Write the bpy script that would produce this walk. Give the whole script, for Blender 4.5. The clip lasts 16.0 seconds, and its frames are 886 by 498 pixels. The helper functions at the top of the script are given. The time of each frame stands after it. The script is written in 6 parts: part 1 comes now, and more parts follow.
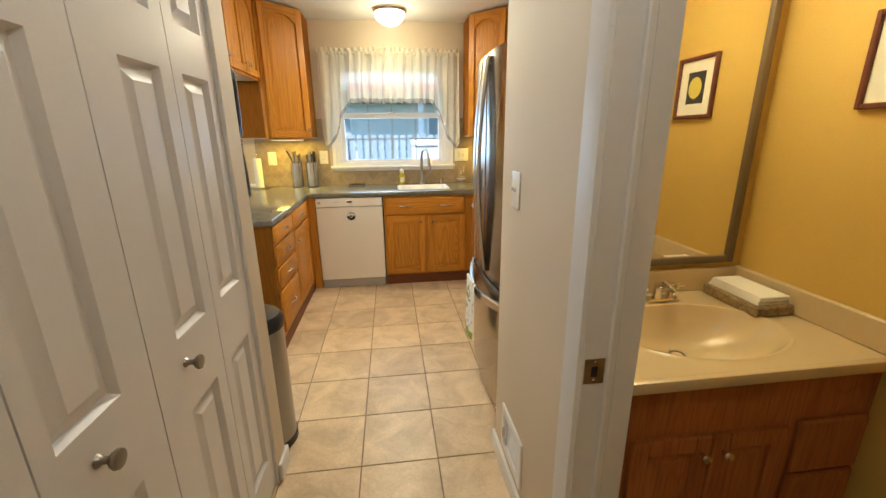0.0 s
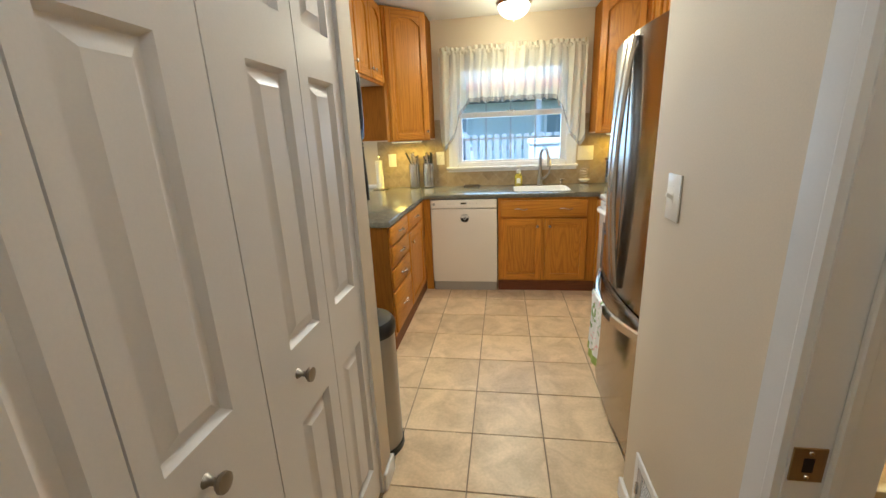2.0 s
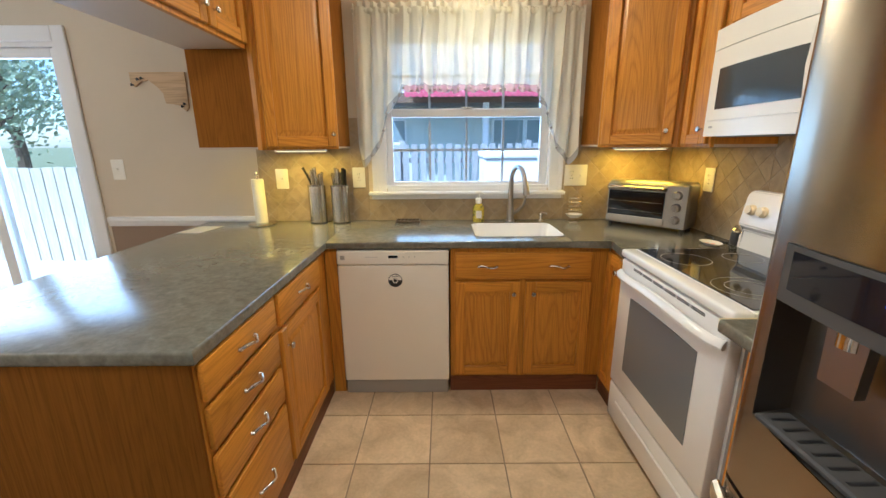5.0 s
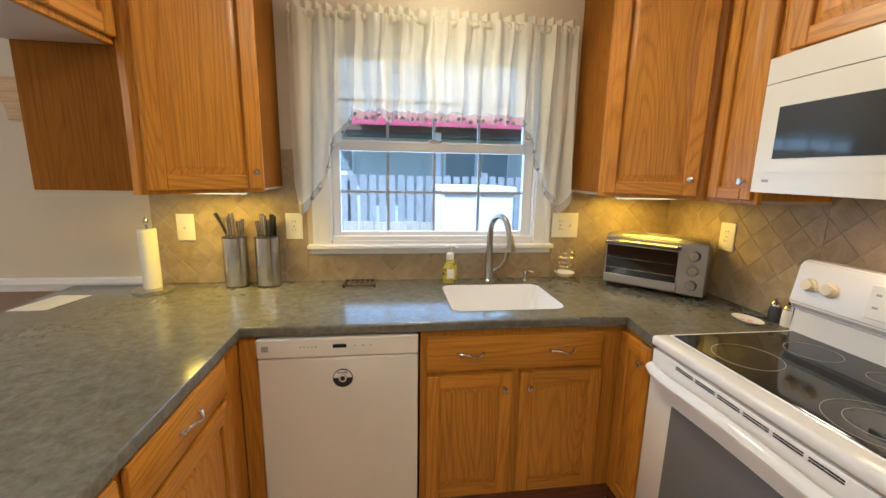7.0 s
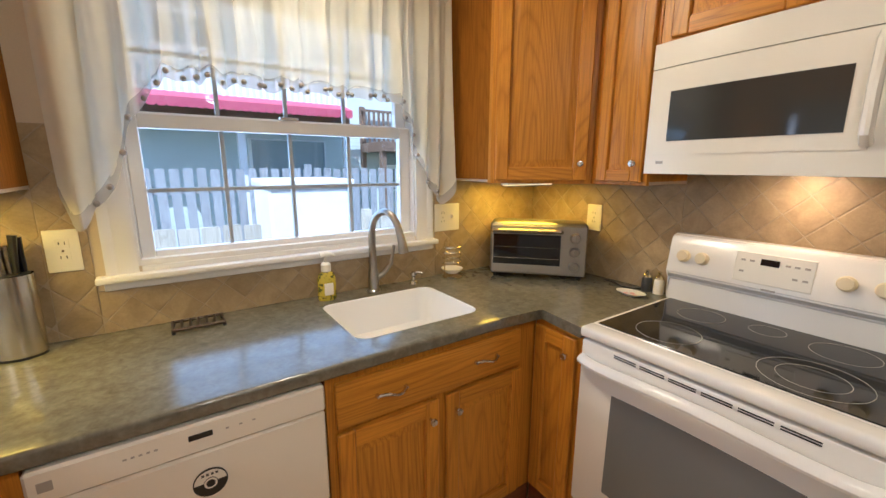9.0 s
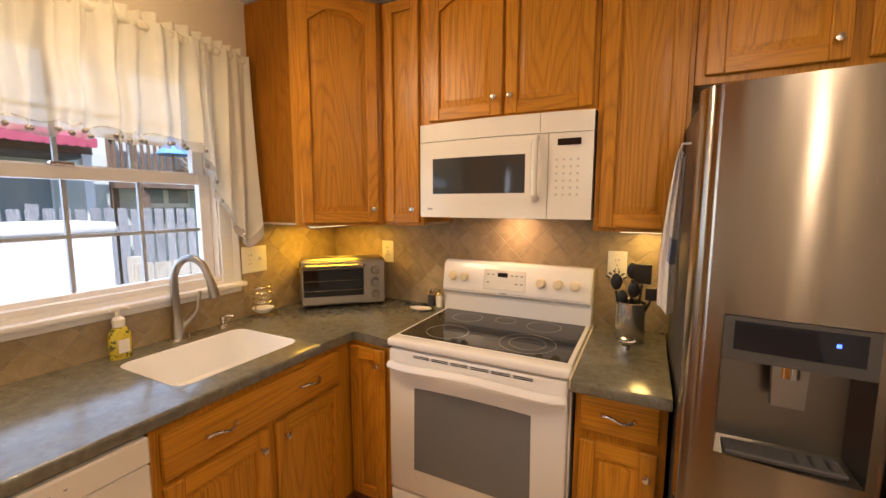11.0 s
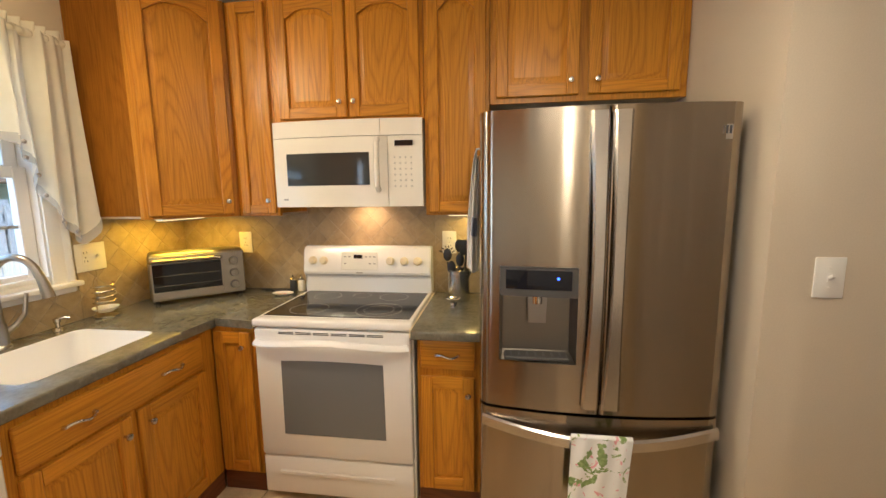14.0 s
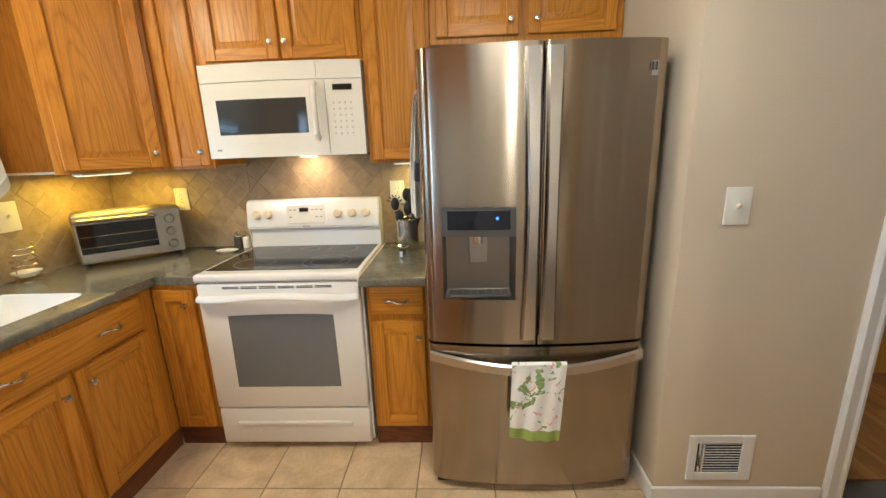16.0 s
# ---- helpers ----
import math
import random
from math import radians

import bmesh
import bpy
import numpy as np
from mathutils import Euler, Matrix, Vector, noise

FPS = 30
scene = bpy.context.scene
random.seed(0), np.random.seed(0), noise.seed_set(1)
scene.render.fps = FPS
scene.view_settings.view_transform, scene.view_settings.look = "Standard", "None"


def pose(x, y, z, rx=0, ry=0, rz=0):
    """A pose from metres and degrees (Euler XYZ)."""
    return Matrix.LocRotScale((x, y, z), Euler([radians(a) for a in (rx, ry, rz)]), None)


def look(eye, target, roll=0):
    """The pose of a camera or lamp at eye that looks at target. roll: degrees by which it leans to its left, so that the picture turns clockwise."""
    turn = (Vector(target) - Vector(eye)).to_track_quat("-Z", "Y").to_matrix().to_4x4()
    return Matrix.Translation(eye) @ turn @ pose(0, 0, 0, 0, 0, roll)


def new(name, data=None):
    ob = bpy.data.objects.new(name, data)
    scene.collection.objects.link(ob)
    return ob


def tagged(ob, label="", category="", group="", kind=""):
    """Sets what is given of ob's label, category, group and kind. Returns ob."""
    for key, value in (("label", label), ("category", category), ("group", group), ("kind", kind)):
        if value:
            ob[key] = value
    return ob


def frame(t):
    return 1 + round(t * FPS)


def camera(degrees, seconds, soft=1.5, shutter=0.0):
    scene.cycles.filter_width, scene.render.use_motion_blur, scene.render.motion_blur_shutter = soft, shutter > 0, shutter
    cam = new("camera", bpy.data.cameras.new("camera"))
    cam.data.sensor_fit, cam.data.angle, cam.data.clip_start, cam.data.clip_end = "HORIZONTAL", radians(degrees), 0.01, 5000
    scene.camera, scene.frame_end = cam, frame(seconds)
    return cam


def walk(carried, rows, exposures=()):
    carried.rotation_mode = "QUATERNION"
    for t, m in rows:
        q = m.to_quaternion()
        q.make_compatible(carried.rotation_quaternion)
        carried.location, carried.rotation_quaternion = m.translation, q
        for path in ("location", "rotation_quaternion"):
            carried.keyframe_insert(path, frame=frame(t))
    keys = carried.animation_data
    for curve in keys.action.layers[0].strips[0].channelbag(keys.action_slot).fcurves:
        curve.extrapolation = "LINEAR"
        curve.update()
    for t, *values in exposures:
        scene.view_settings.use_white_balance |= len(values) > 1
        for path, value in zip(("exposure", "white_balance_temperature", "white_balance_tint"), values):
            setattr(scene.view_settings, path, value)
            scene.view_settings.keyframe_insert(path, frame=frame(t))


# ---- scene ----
cam = camera(95.7, 16.0)
PATH = [
    (0, (0.166, 0.065, 1.418), (0.408, 1.973, 0.87), -0.6),
    (0.5, (0.131, -0.007, 1.428), (-0.165, 1.901, 0.91), -1.3),
    (1, (0.154, 0.006, 1.423), (-0.342, 1.875, 0.913), -2.4),
    (1.5, (0.168, 0.079, 1.42), (-0.249, 1.967, 0.907), -2.7),
    (2, (0.129, 0.234, 1.416), (-0.167, 2.138, 0.879), -2.4),
    (2.5, (0.053, 0.481, 1.425), (-0.097, 2.398, 0.875), -1.8),
    (3, (0.047, 0.721, 1.415), (-0.033, 2.647, 0.884), -1.4),
    (3.5, (0.049, 0.988, 1.43), (0.006, 2.929, 0.949), -0.9),
    (4, (0.031, 1.277, 1.41), (0.015, 3.204, 0.874), 0.4),
    (4.5, (0.013, 1.502, 1.404), (-0.001, 3.417, 0.829), 0.2),
    (5, (0.05, 1.734, 1.412), (0.046, 3.67, 0.91), -0.4),
    (5.2, (0.078, 1.83, 1.433), (0.073, 3.784, 1.007), -0.2),
    (7.3, (-0.056, 2.405, 1.486), (0.226, 4.349, 1.112), 0.9),
    (7.5, (-0.071, 2.458, 1.468), (0.214, 4.389, 1.032), 0.8),
    (8, (-0.092, 2.649, 1.429), (0.31, 4.537, 0.906), 0.7),
    (8.5, (-0.131, 2.746, 1.437), (0.618, 4.53, 0.932), 1.3),
    (9, (-0.22, 2.776, 1.464), (0.879, 4.398, 1.06), 0.1),
    (9.5, (-0.269, 2.752, 1.482), (1.169, 4.111, 1.19), 1.0),
    (10, (-0.337, 2.681, 1.491), (1.283, 3.83, 1.26), 0.2),
    (11.25, (-0.530, 2.612, 1.508), (1.255, 3.465, 1.280), 0.3),
    (12.5, (-0.729, 2.608, 1.520), (1.144, 3.316, 1.295), 0.4),
    (13, (-0.744, 2.596, 1.509), (1.158, 3.169, 1.267), 0.3),
    (13.5, (-0.756, 2.524, 1.494), (1.183, 2.944, 1.24), -0.1),
    (14, (-0.773, 2.439, 1.502), (1.188, 2.713, 1.227), -0.7),
    (14.5, (-0.797, 2.399, 1.495), (1.173, 2.568, 1.194), -1.2),
    (15, (-0.804, 2.386, 1.471), (1.163, 2.497, 1.124), -1.7),
    (15.5, (-0.802, 2.378, 1.459), (1.154, 2.468, 1.054), -1.8),
    (16, (-0.792, 2.367, 1.444), (1.148, 2.452, 0.967), -1.9),
]
walk(cam, [(t, look(eye, target, roll)) for t, eye, target, roll in PATH], [(0.0, 1.50, 5150, 4), (1.0, 1.46, 4900, 3), (2.0, 1.46, 4750, 3), (3.5, 1.35, 4450, 1), (4.0, 1.25, 4300, 1), (5.0, 1.20, 4750, 8), (7.5, 1.03, 4900, 10), (9.0, 0.97, 5050, 13), (9.5, 0.84, 5450, 16), (10.0, 0.88, 5850, 19), (12.5, 0.98, 6400, 26), (14.0, 1.20, 5550, 11), (14.5, 1.28, 5300, 8), (16.0, 1.38, 4900, 6)])

# light of the whole place
world = bpy.data.worlds.new("sky")
scene.world = world
world.use_nodes = True
wn = world.node_tree
sky = wn.nodes.new("ShaderNodeTexSky")
sky.sky_type = "NISHITA"
sky.sun_disc = False
SUN_FROM = Vector((-0.40, -0.42, 0.82)).normalized()
sky.sun_elevation = math.asin(SUN_FROM.z)
sky.sun_rotation = math.atan2(SUN_FROM.x, SUN_FROM.y)
wn.nodes["Background"].inputs[1].default_value = 0.15
wn.links.new(sky.outputs[0], wn.nodes["Background"].inputs[0])


def lamp(name, kind, place, target, power, colour, size=0.1, size_y=None):
    data = bpy.data.lights.new(name, kind)
    data.energy, data.color = power, colour
    if kind == "AREA":
        data.size = size
        if size_y:
            data.shape, data.size_y = "RECTANGLE", size_y
    elif kind == "SUN":
        data.angle = radians(0.5)
    else:
        data.shadow_soft_size = size
    ob = new(name, data)
    ob.matrix_world = look(place, target)
    return ob


WARM, DAY = (1.0, 0.72, 0.40), (0.86, 0.93, 1.0)
lamp("sun", "SUN", SUN_FROM * 30, (0, 0, 0), 5.0, (1.0, 0.95, 0.88))
lamp("window_daylight", "AREA", (0.2, 4.60, 1.43), (0.2, 0.0, 1.1), 2.4, (0.62, 0.81, 1.0), 1.0, 0.55)
lamp("slider_daylight", "AREA", (-3.1, 4.62, 1.1), (-2.6, 0.0, 0.6), 22, DAY, 1.6, 1.9)
lamp("kitchen_lamp_glow", "AREA", (0.22, 4.06, 2.325), (0.28, 2.85, 0.65), 5.6, (1.0, 0.76, 0.44), 0.20, 0.20)
lamp("kitchen_lamp_halo", "POINT", (0.22, 4.02, 2.26), (0, 0, 0), 2.6, (1.0, 0.70, 0.28), 0.10)
# unseen fill light, added to brighten the floor and the lower fronts
lamp("middle_lamp_glow", "AREA", (-0.05, 2.25, 2.325), (-0.05, 2.26, 0.0), 6.0, (1.0, 0.80, 0.54), 0.24, 0.24)
# assumed hall light above the camera, added to light the closet doors
lamp("hall_lamp_glow", "POINT", (0.36, 0.15, 2.32), (0, 0, 0), 2.3, (1.0, 0.87, 0.70), 0.07)
# assumed lamp with no fixture: fills the dining side, streaks the fridge
lamp("dining_lamp_glow", "POINT", (-2.9, 2.05, 2.05), (0, 0, 0), 13, (1.0, 0.82, 0.57), 0.06)
# assumed light over the bathroom mirror, added out of view
lamp("bath_lamp_glow", "AREA", (1.05, 1.28, 2.10), (1.05, 0.6, 0.6), 3.4, (1.0, 0.74, 0.34), 0.5, 0.12)
lamp("undercabinet_glow", "AREA", (1.26, 4.21, 1.372), (1.29, 4.24, 0.0), 1.75, (1.0, 0.57, 0.03), 0.30, 0.12)
lamp("undercabinet_glow", "AREA", (-0.80, 4.20, 1.372), (-0.80, 4.22, 0.0), 2.1, (1.0, 0.62, 0.07), 0.35, 0.12)
lamp("undercabinet_glow", "AREA", (1.42, 2.60, 1.372), (1.45, 2.60, 0.0), 0.55, (1.0, 0.66, 0.16), 0.06, 0.2)
lamp("hood_glow", "AREA", (1.44, 3.20, 1.43), (1.55, 3.20, 1.0), 0.65, (1.0, 0.62, 0.30), 0.07, 0.07)

# ---- materials ----


def rgb(r, g, b):
    return (r, g, b, 1.0)


class Mat:
    """A node material with a Principled shader and a few short ways to wire it."""

    def __init__(self, name, colour=(0.5, 0.5, 0.5), rough=0.5, metal=0.0):
        self.m = bpy.data.materials.new(name)
        self.m.use_nodes = True
        self.t = self.m.node_tree
        self.b = self.t.nodes["Principled BSDF"]
        self.b.inputs["Base Color"].default_value = rgb(*colour)
        self.b.inputs["Roughness"].default_value = rough
        self.b.inputs["Metallic"].default_value = metal

    def node(self, kind, **values):
        n = self.t.nodes.new(kind)
        for k, v in values.items():
            n.inputs[k.replace("_", " ")].default_value = v
        return n

    def link(self, a, b):
        self.t.links.new(a, b)

    def coords(self, scale=(1, 1, 1), shift=True):
        tc = self.node("ShaderNodeTexCoord")
        mp = self.node("ShaderNodeMapping")
        mp.inputs["Scale"].default_value = scale
        src = tc.outputs["Object"]
        if shift:
            info = self.node("ShaderNodeObjectInfo")
            mul = self.node("ShaderNodeVectorMath")
            mul.operation = "SCALE"
            comb = self.node("ShaderNodeCombineXYZ")
            for k in range(3):
                self.link(info.outputs["Random"], comb.inputs[k])
            self.link(comb.outputs[0], mul.inputs[0])
            mul.inputs["Scale"].default_value = 7.3
            add = self.node("ShaderNodeVectorMath")
            self.link(src, add.inputs[0])
            self.link(mul.outputs[0], add.inputs[1])
            src = add.outputs[0]
        self.link(src, mp.inputs[0])
        return mp.outputs[0]

    def noise(self, co, scale, detail=4, rough=0.55, distortion=0.0):
        n = self.node("ShaderNodeTexNoise", Scale=scale, Detail=detail, Roughness=rough, Distortion=distortion)
        self.link(co, n.inputs["Vector"])
        return n.outputs["Fac"]

    def ramp(self, fac, *stops):
        r = self.node("ShaderNodeValToRGB")
        e = r.color_ramp.elements
        while len(e) < len(stops):
            e.new(0.5)
        for el, (pos, col) in zip(e, stops):
            el.position = pos
            el.color = rgb(*col) if not isinstance(col, (int, float)) else rgb(col, col, col)
        self.link(fac, r.inputs[0])
        return r.outputs[0]

    def mix(self, a, b, fac, how="MIX"):
        n = self.node("ShaderNodeMix")
        n.data_type, n.blend_type = "RGBA", how
        for sock, v in ((n.inputs[0], fac), (n.inputs[6], a), (n.inputs[7], b)):
            if isinstance(v, (int, float)):
                sock.default_value = v
            elif isinstance(v, tuple):
                sock.default_value = rgb(*v)
            else:
                self.link(v, sock)
        return n.outputs[2]

    def vary(self, amount):
        """A grey that differs a little from object to object."""
        info = self.node("ShaderNodeObjectInfo")
        return self.ramp(info.outputs["Random"], (0.0, 1 - amount), (1.0, 1.0))

    def colour(self, sock):
        self.link(sock, self.b.inputs["Base Color"])
        return self

    def rough(self, sock):
        self.link(sock, self.b.inputs["Roughness"])
        return self

    def bump(self, fac, strength=0.2, depth=0.002):
        n = self.node("ShaderNodeBump", Strength=strength, Distance=depth)
        self.link(fac, n.inputs["Height"])
        self.link(n.outputs[0], self.b.inputs["Normal"])
        return self


def paint(name, colour, rough=0.6, grain=0.06, patch=0.08, bump=0.12):
    m = Mat(name, colour, rough)
    co = m.coords(shift=False)
    big = m.ramp(m.noise(co, 1.3, 3), (0.25, 1 - patch), (0.75, 1.0))
    fine = m.noise(co, 220, 3)
    c = m.mix(colour, big, 1.0, "MULTIPLY")
    c = m.mix(c, m.ramp(fine, (0.3, 1 - grain), (0.7, 1.0)), 1.0, "MULTIPLY")
    m.colour(c).bump(fine, bump, 0.0006)
    return m.m


def oak(name, axis, light, dark, rough=0.36, coat=0.08):
    """Honey-stained oak, its grain along the axis 'x', 'y' or 'z'."""
    m = Mat(name, light, rough)
    k = {"x": (0.11, 1, 1), "y": (1, 0.11, 1), "z": (1, 1, 0.11)}[axis]
    f = {"x": (0.025, 1, 1), "y": (1, 0.025, 1), "z": (1, 1, 0.025)}[axis]
    co, fine = m.coords(k), m.coords(f)
    warp = m.noise(co, 4.0, 2, 0.4, 0.3)
    wave = m.node("ShaderNodeMath")
    wave.operation = "MULTIPLY"
    m.link(warp, wave.inputs[0])
    wave.inputs[1].default_value = 62.0
    fr = m.node("ShaderNodeMath")
    fr.operation = "PINGPONG"
    m.link(wave.outputs[0], fr.inputs[0])
    fr.inputs[1].default_value = 1.0
    pores = m.noise(fine, 190, 4, 0.65)
    bands = m.ramp(fr.outputs[0], (0.0, dark), (0.22, tuple(0.5 * b + 0.5 * a for a, b in zip(light, dark))), (0.60, light))
    c = m.mix(bands, m.ramp(pores, (0.34, 0.66), (0.54, 1.0)), 0.8, "MULTIPLY")
    c = m.mix(c, m.ramp(m.noise(co, 1.1, 2), (0.3, 0.86), (0.7, 1.06)), 1.0, "MULTIPLY")
    c = m.mix(c, m.vary(0.10), 1.0, "MULTIPLY")
    m.colour(c).rough(m.ramp(pores, (0.3, rough + 0.12), (0.7, rough - 0.05))).bump(pores, 0.10, 0.0006)
    m.b.inputs["Specular IOR Level"].default_value = 0.32
    m.b.inputs["Coat Weight"].default_value = coat
    m.b.inputs["Coat Roughness"].default_value = 0.25
    return m.m


OAK_L, OAK_D = (0.64, 0.268, 0.013), (0.50, 0.195, 0.009)
OAK = oak("oak_upright", "z", OAK_L, OAK_D)
OAK_H = oak("oak_level", "x", OAK_L, OAK_D)
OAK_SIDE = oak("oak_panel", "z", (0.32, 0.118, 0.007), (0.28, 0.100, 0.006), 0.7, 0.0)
# end panel: the panel oak again, darkened in colour to stand for shade
OAK_END = oak("shaded_end_panel", "z", (0.24, 0.092, 0.005), (0.22, 0.082, 0.005), 0.7, 0.0)
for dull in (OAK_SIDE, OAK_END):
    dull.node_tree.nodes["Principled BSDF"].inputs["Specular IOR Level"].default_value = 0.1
OAK_PALE = paint("cabinet_underside", (0.62, 0.50, 0.36), 0.5)
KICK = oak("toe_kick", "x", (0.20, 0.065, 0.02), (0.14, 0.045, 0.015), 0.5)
VANITY_OAK = oak("vanity_oak", "z", (0.44, 0.155, 0.026), (0.38, 0.125, 0.020), 0.45)
WALL = paint("beige_wall_paint", (0.67, 0.567, 0.41), 0.62)
WALL_LOW = paint("brown_wall_paint", (0.28, 0.19, 0.12), 0.6)
WALL_BATH = paint("ochre_wall_paint", (0.70, 0.47, 0.09), 0.6)
CEIL = paint("ceiling_paint", (0.83, 0.82, 0.80), 0.8, 0.04, 0.05, 0.25)
TRIM = paint("white_trim_paint", (0.82, 0.80, 0.77), 0.32, 0.02, 0.05, 0.05)
DOOR_WHITE = paint("white_door_paint", (0.74, 0.70, 0.655), 0.36, 0.03, 0.05, 0.12)
PLASTIC = paint("white_plastic", (0.84, 0.80, 0.70), 0.3, 0.01, 0.03, 0.0)
ENAMEL = paint("white_enamel", (0.84, 0.81, 0.76), 0.18, 0.01, 0.03, 0.0)
BISQUE = paint("bisque_enamel", (0.86, 0.80, 0.68), 0.22, 0.01, 0.03, 0.0)
KNOB_CREAM = paint("cream_knob", (0.80, 0.68, 0.44), 0.3, 0.01, 0.03, 0.0)
KEY_GREY = paint("pale_grey_key", (0.56, 0.52, 0.45), 0.4, 0.0, 0.0, 0.0)
GREY_PRINT = paint("grey_print", (0.38, 0.35, 0.30), 0.5, 0.0, 0.0, 0.0)
BLACK = paint("black_plastic", (0.012, 0.012, 0.013), 0.35, 0.0, 0.0, 0.0)
DARKGREY = paint("dark_grey_plastic", (0.05, 0.05, 0.052), 0.4, 0.0, 0.0, 0.0)
SINK_WHITE = paint("white_sink", (0.86, 0.84, 0.80), 0.22, 0.01, 0.03, 0.0)
CULTURED = paint("cultured_marble", (0.64, 0.50, 0.27), 0.25, 0.01, 0.06, 0.0)
PAPER = paint("paper", (0.84, 0.80, 0.70), 0.85, 0.04, 0.04, 0.3)
GROUT = paint("floor_grout", (0.31, 0.235, 0.155), 0.9, 0.1, 0.15, 0.3)
GROUT_WALL = paint("wall_grout", (0.45, 0.37, 0.26), 0.9, 0.1, 0.1, 0.3)


def steel(name, colour=(0.52, 0.50, 0.47), rough=0.27, brushed=(1, 1, 60), strength=0.05):
    m = Mat(name, colour, rough, 1.0)
    co = m.coords(tuple(4 * k for k in brushed), shift=False)
    m.rough(m.ramp(m.noise(co, 14, 2), (0.3, rough - 0.015), (0.7, rough + 0.015)))
    if strength:
        up = m.node("ShaderNodeCombineXYZ", Z=1.0)
        m.link(up.outputs[0], m.b.inputs["Tangent"])
        m.b.inputs["Anisotropic"].default_value = strength
        if strength > 0.9:
            dents = m.coords((1.0, 1.0, 0.45), shift=False)
            m.bump(m.noise(dents, 5.0, 2), 0.35, 0.004)
    return m.m


STEEL = steel("brushed_steel", (0.37, 0.312, 0.240), 0.19, (1, 1, 70), 0.95)
STEEL_UP = steel("brushed_steel_upright", (0.58, 0.56, 0.52), 0.24, (60, 60, 1), 0.3)
CHROME = steel("chrome", (0.75, 0.73, 0.70), 0.10, (1, 1, 1), 0.0)
TAP_STEEL = steel("stainless_tap", (0.40, 0.38, 0.35), 0.30, (1, 1, 1), 0.0)
NICKEL = steel("satin_nickel", (0.62, 0.57, 0.50), 0.26, (1, 1, 1), 0.0)
BRASS = steel("aged_brass", (0.42, 0.31, 0.17), 0.4, (1, 1, 1), 0.0)
BRONZE_KNOB = steel("dull_pewter", (0.30, 0.26, 0.21), 0.35, (1, 1, 1), 0.0)
BRONZE = steel("dark_bronze_wire", (0.10, 0.075, 0.055), 0.5, (1, 1, 1), 0.0)


def countertop():
    m = Mat("grey_green_laminate", (0.16, 0.16, 0.13), 0.26)
    m.b.inputs["IOR"].default_value = 1.68
    co = m.coords(shift=False)
    a = m.ramp(m.noise(co, 26, 5, 0.66, 0.5), (0.30, (0.118, 0.110, 0.080)), (0.50, (0.158, 0.148, 0.109)), (0.75, (0.212, 0.198, 0.147)))
    b = m.ramp(m.noise(co, 75, 4, 0.6), (0.35, 0.88), (0.65, 1.05))
    m.colour(m.mix(a, b, 1.0, "MULTIPLY"))
    m.rough(m.ramp(m.noise(co, 3, 3), (0.3, 0.15), (0.7, 0.19)))
    return m.m


def tile(name, light, dark, scale, rough):
    m = Mat(name, light, rough)
    co = m.coords()
    a = m.ramp(m.noise(co, scale, 6, 0.62, 0.8), (0.32, dark), (0.60, light), (0.80, tuple(min(1, 1.10 * c) for c in light)))
    c = m.mix(a, m.ramp(m.noise(co, scale * 14, 4), (0.35, 0.90), (0.65, 1.0)), 1.0, "MULTIPLY")
    m.colour(m.mix(c, m.vary(0.12), 1.0, "MULTIPLY"))
    m.rough(m.ramp(m.noise(co, scale * 3, 4), (0.3, rough - 0.06), (0.7, rough + 0.10)))
    m.bump(m.noise(co, scale * 8, 4), 0.10, 0.001)
    return m.m


COUNTER = countertop()
FLOOR_TILE = tile("beige_floor_tile", (0.79, 0.60, 0.36), (0.57, 0.415, 0.235), 5.5, 0.34)
WALL_TILE = tile("tan_wall_tile", (0.46, 0.350, 0.200), (0.32, 0.240, 0.130), 9.0, 0.45)


def wood_floor():
    m = Mat("oak_plank", (0.36, 0.20, 0.09), 0.22)
    co, fine = m.coords((0.12, 1, 1)), m.coords((0.03, 1, 1))
    a = m.ramp(m.noise(co, 14, 4, 0.6, 0.5), (0.3, (0.24, 0.125, 0.05)), (0.7, (0.40, 0.23, 0.105)))
    a = m.mix(a, m.ramp(m.noise(fine, 170, 3), (0.35, 0.75), (0.6, 1.0)), 0.8, "MULTIPLY")
    m.colour(m.mix(a, m.vary(0.25), 1.0, "MULTIPLY")).bump(m.noise(fine, 170, 3), 0.06, 0.0005)
    return m.m


PLANK = wood_floor()


def clear_glass(name, tint=(1, 1, 1), gloss=0.05):
    """Thin pane: mostly see-through, with a weak mirror on top."""
    m = Mat(name)
    clear = m.node("ShaderNodeBsdfTransparent")
    clear.inputs[0].default_value = rgb(*tint)
    shine = m.node("ShaderNodeBsdfGlossy", Roughness=0.02)
    mixs = m.node("ShaderNodeMixShader")
    mixs.inputs[0].default_value = gloss
    m.link(clear.outputs[0], mixs.inputs[1])
    m.link(shine.outputs[0], mixs.inputs[2])
    m.link(mixs.outputs[0], m.t.nodes["Material Output"].inputs[0])
    return m.m


# grey put into the bars' colour, as they look against the bright outside
MUNTIN = paint("backlit_window_bar", (0.40, 0.43, 0.46), 0.4, 0.02, 0.03, 0.0)
GLASS = clear_glass("window_pane", (0.94, 0.98, 1.0))


def gloss_black(name, colour, rough):
    m = Mat(name, colour, rough)
    m.b.inputs["IOR"].default_value = 1.5
    return m.m


CERAN = gloss_black("black_cooktop_glass", (0.010, 0.010, 0.011), 0.06)
OVEN_GLASS = gloss_black("grey_oven_glass", (0.17, 0.175, 0.175), 0.10)
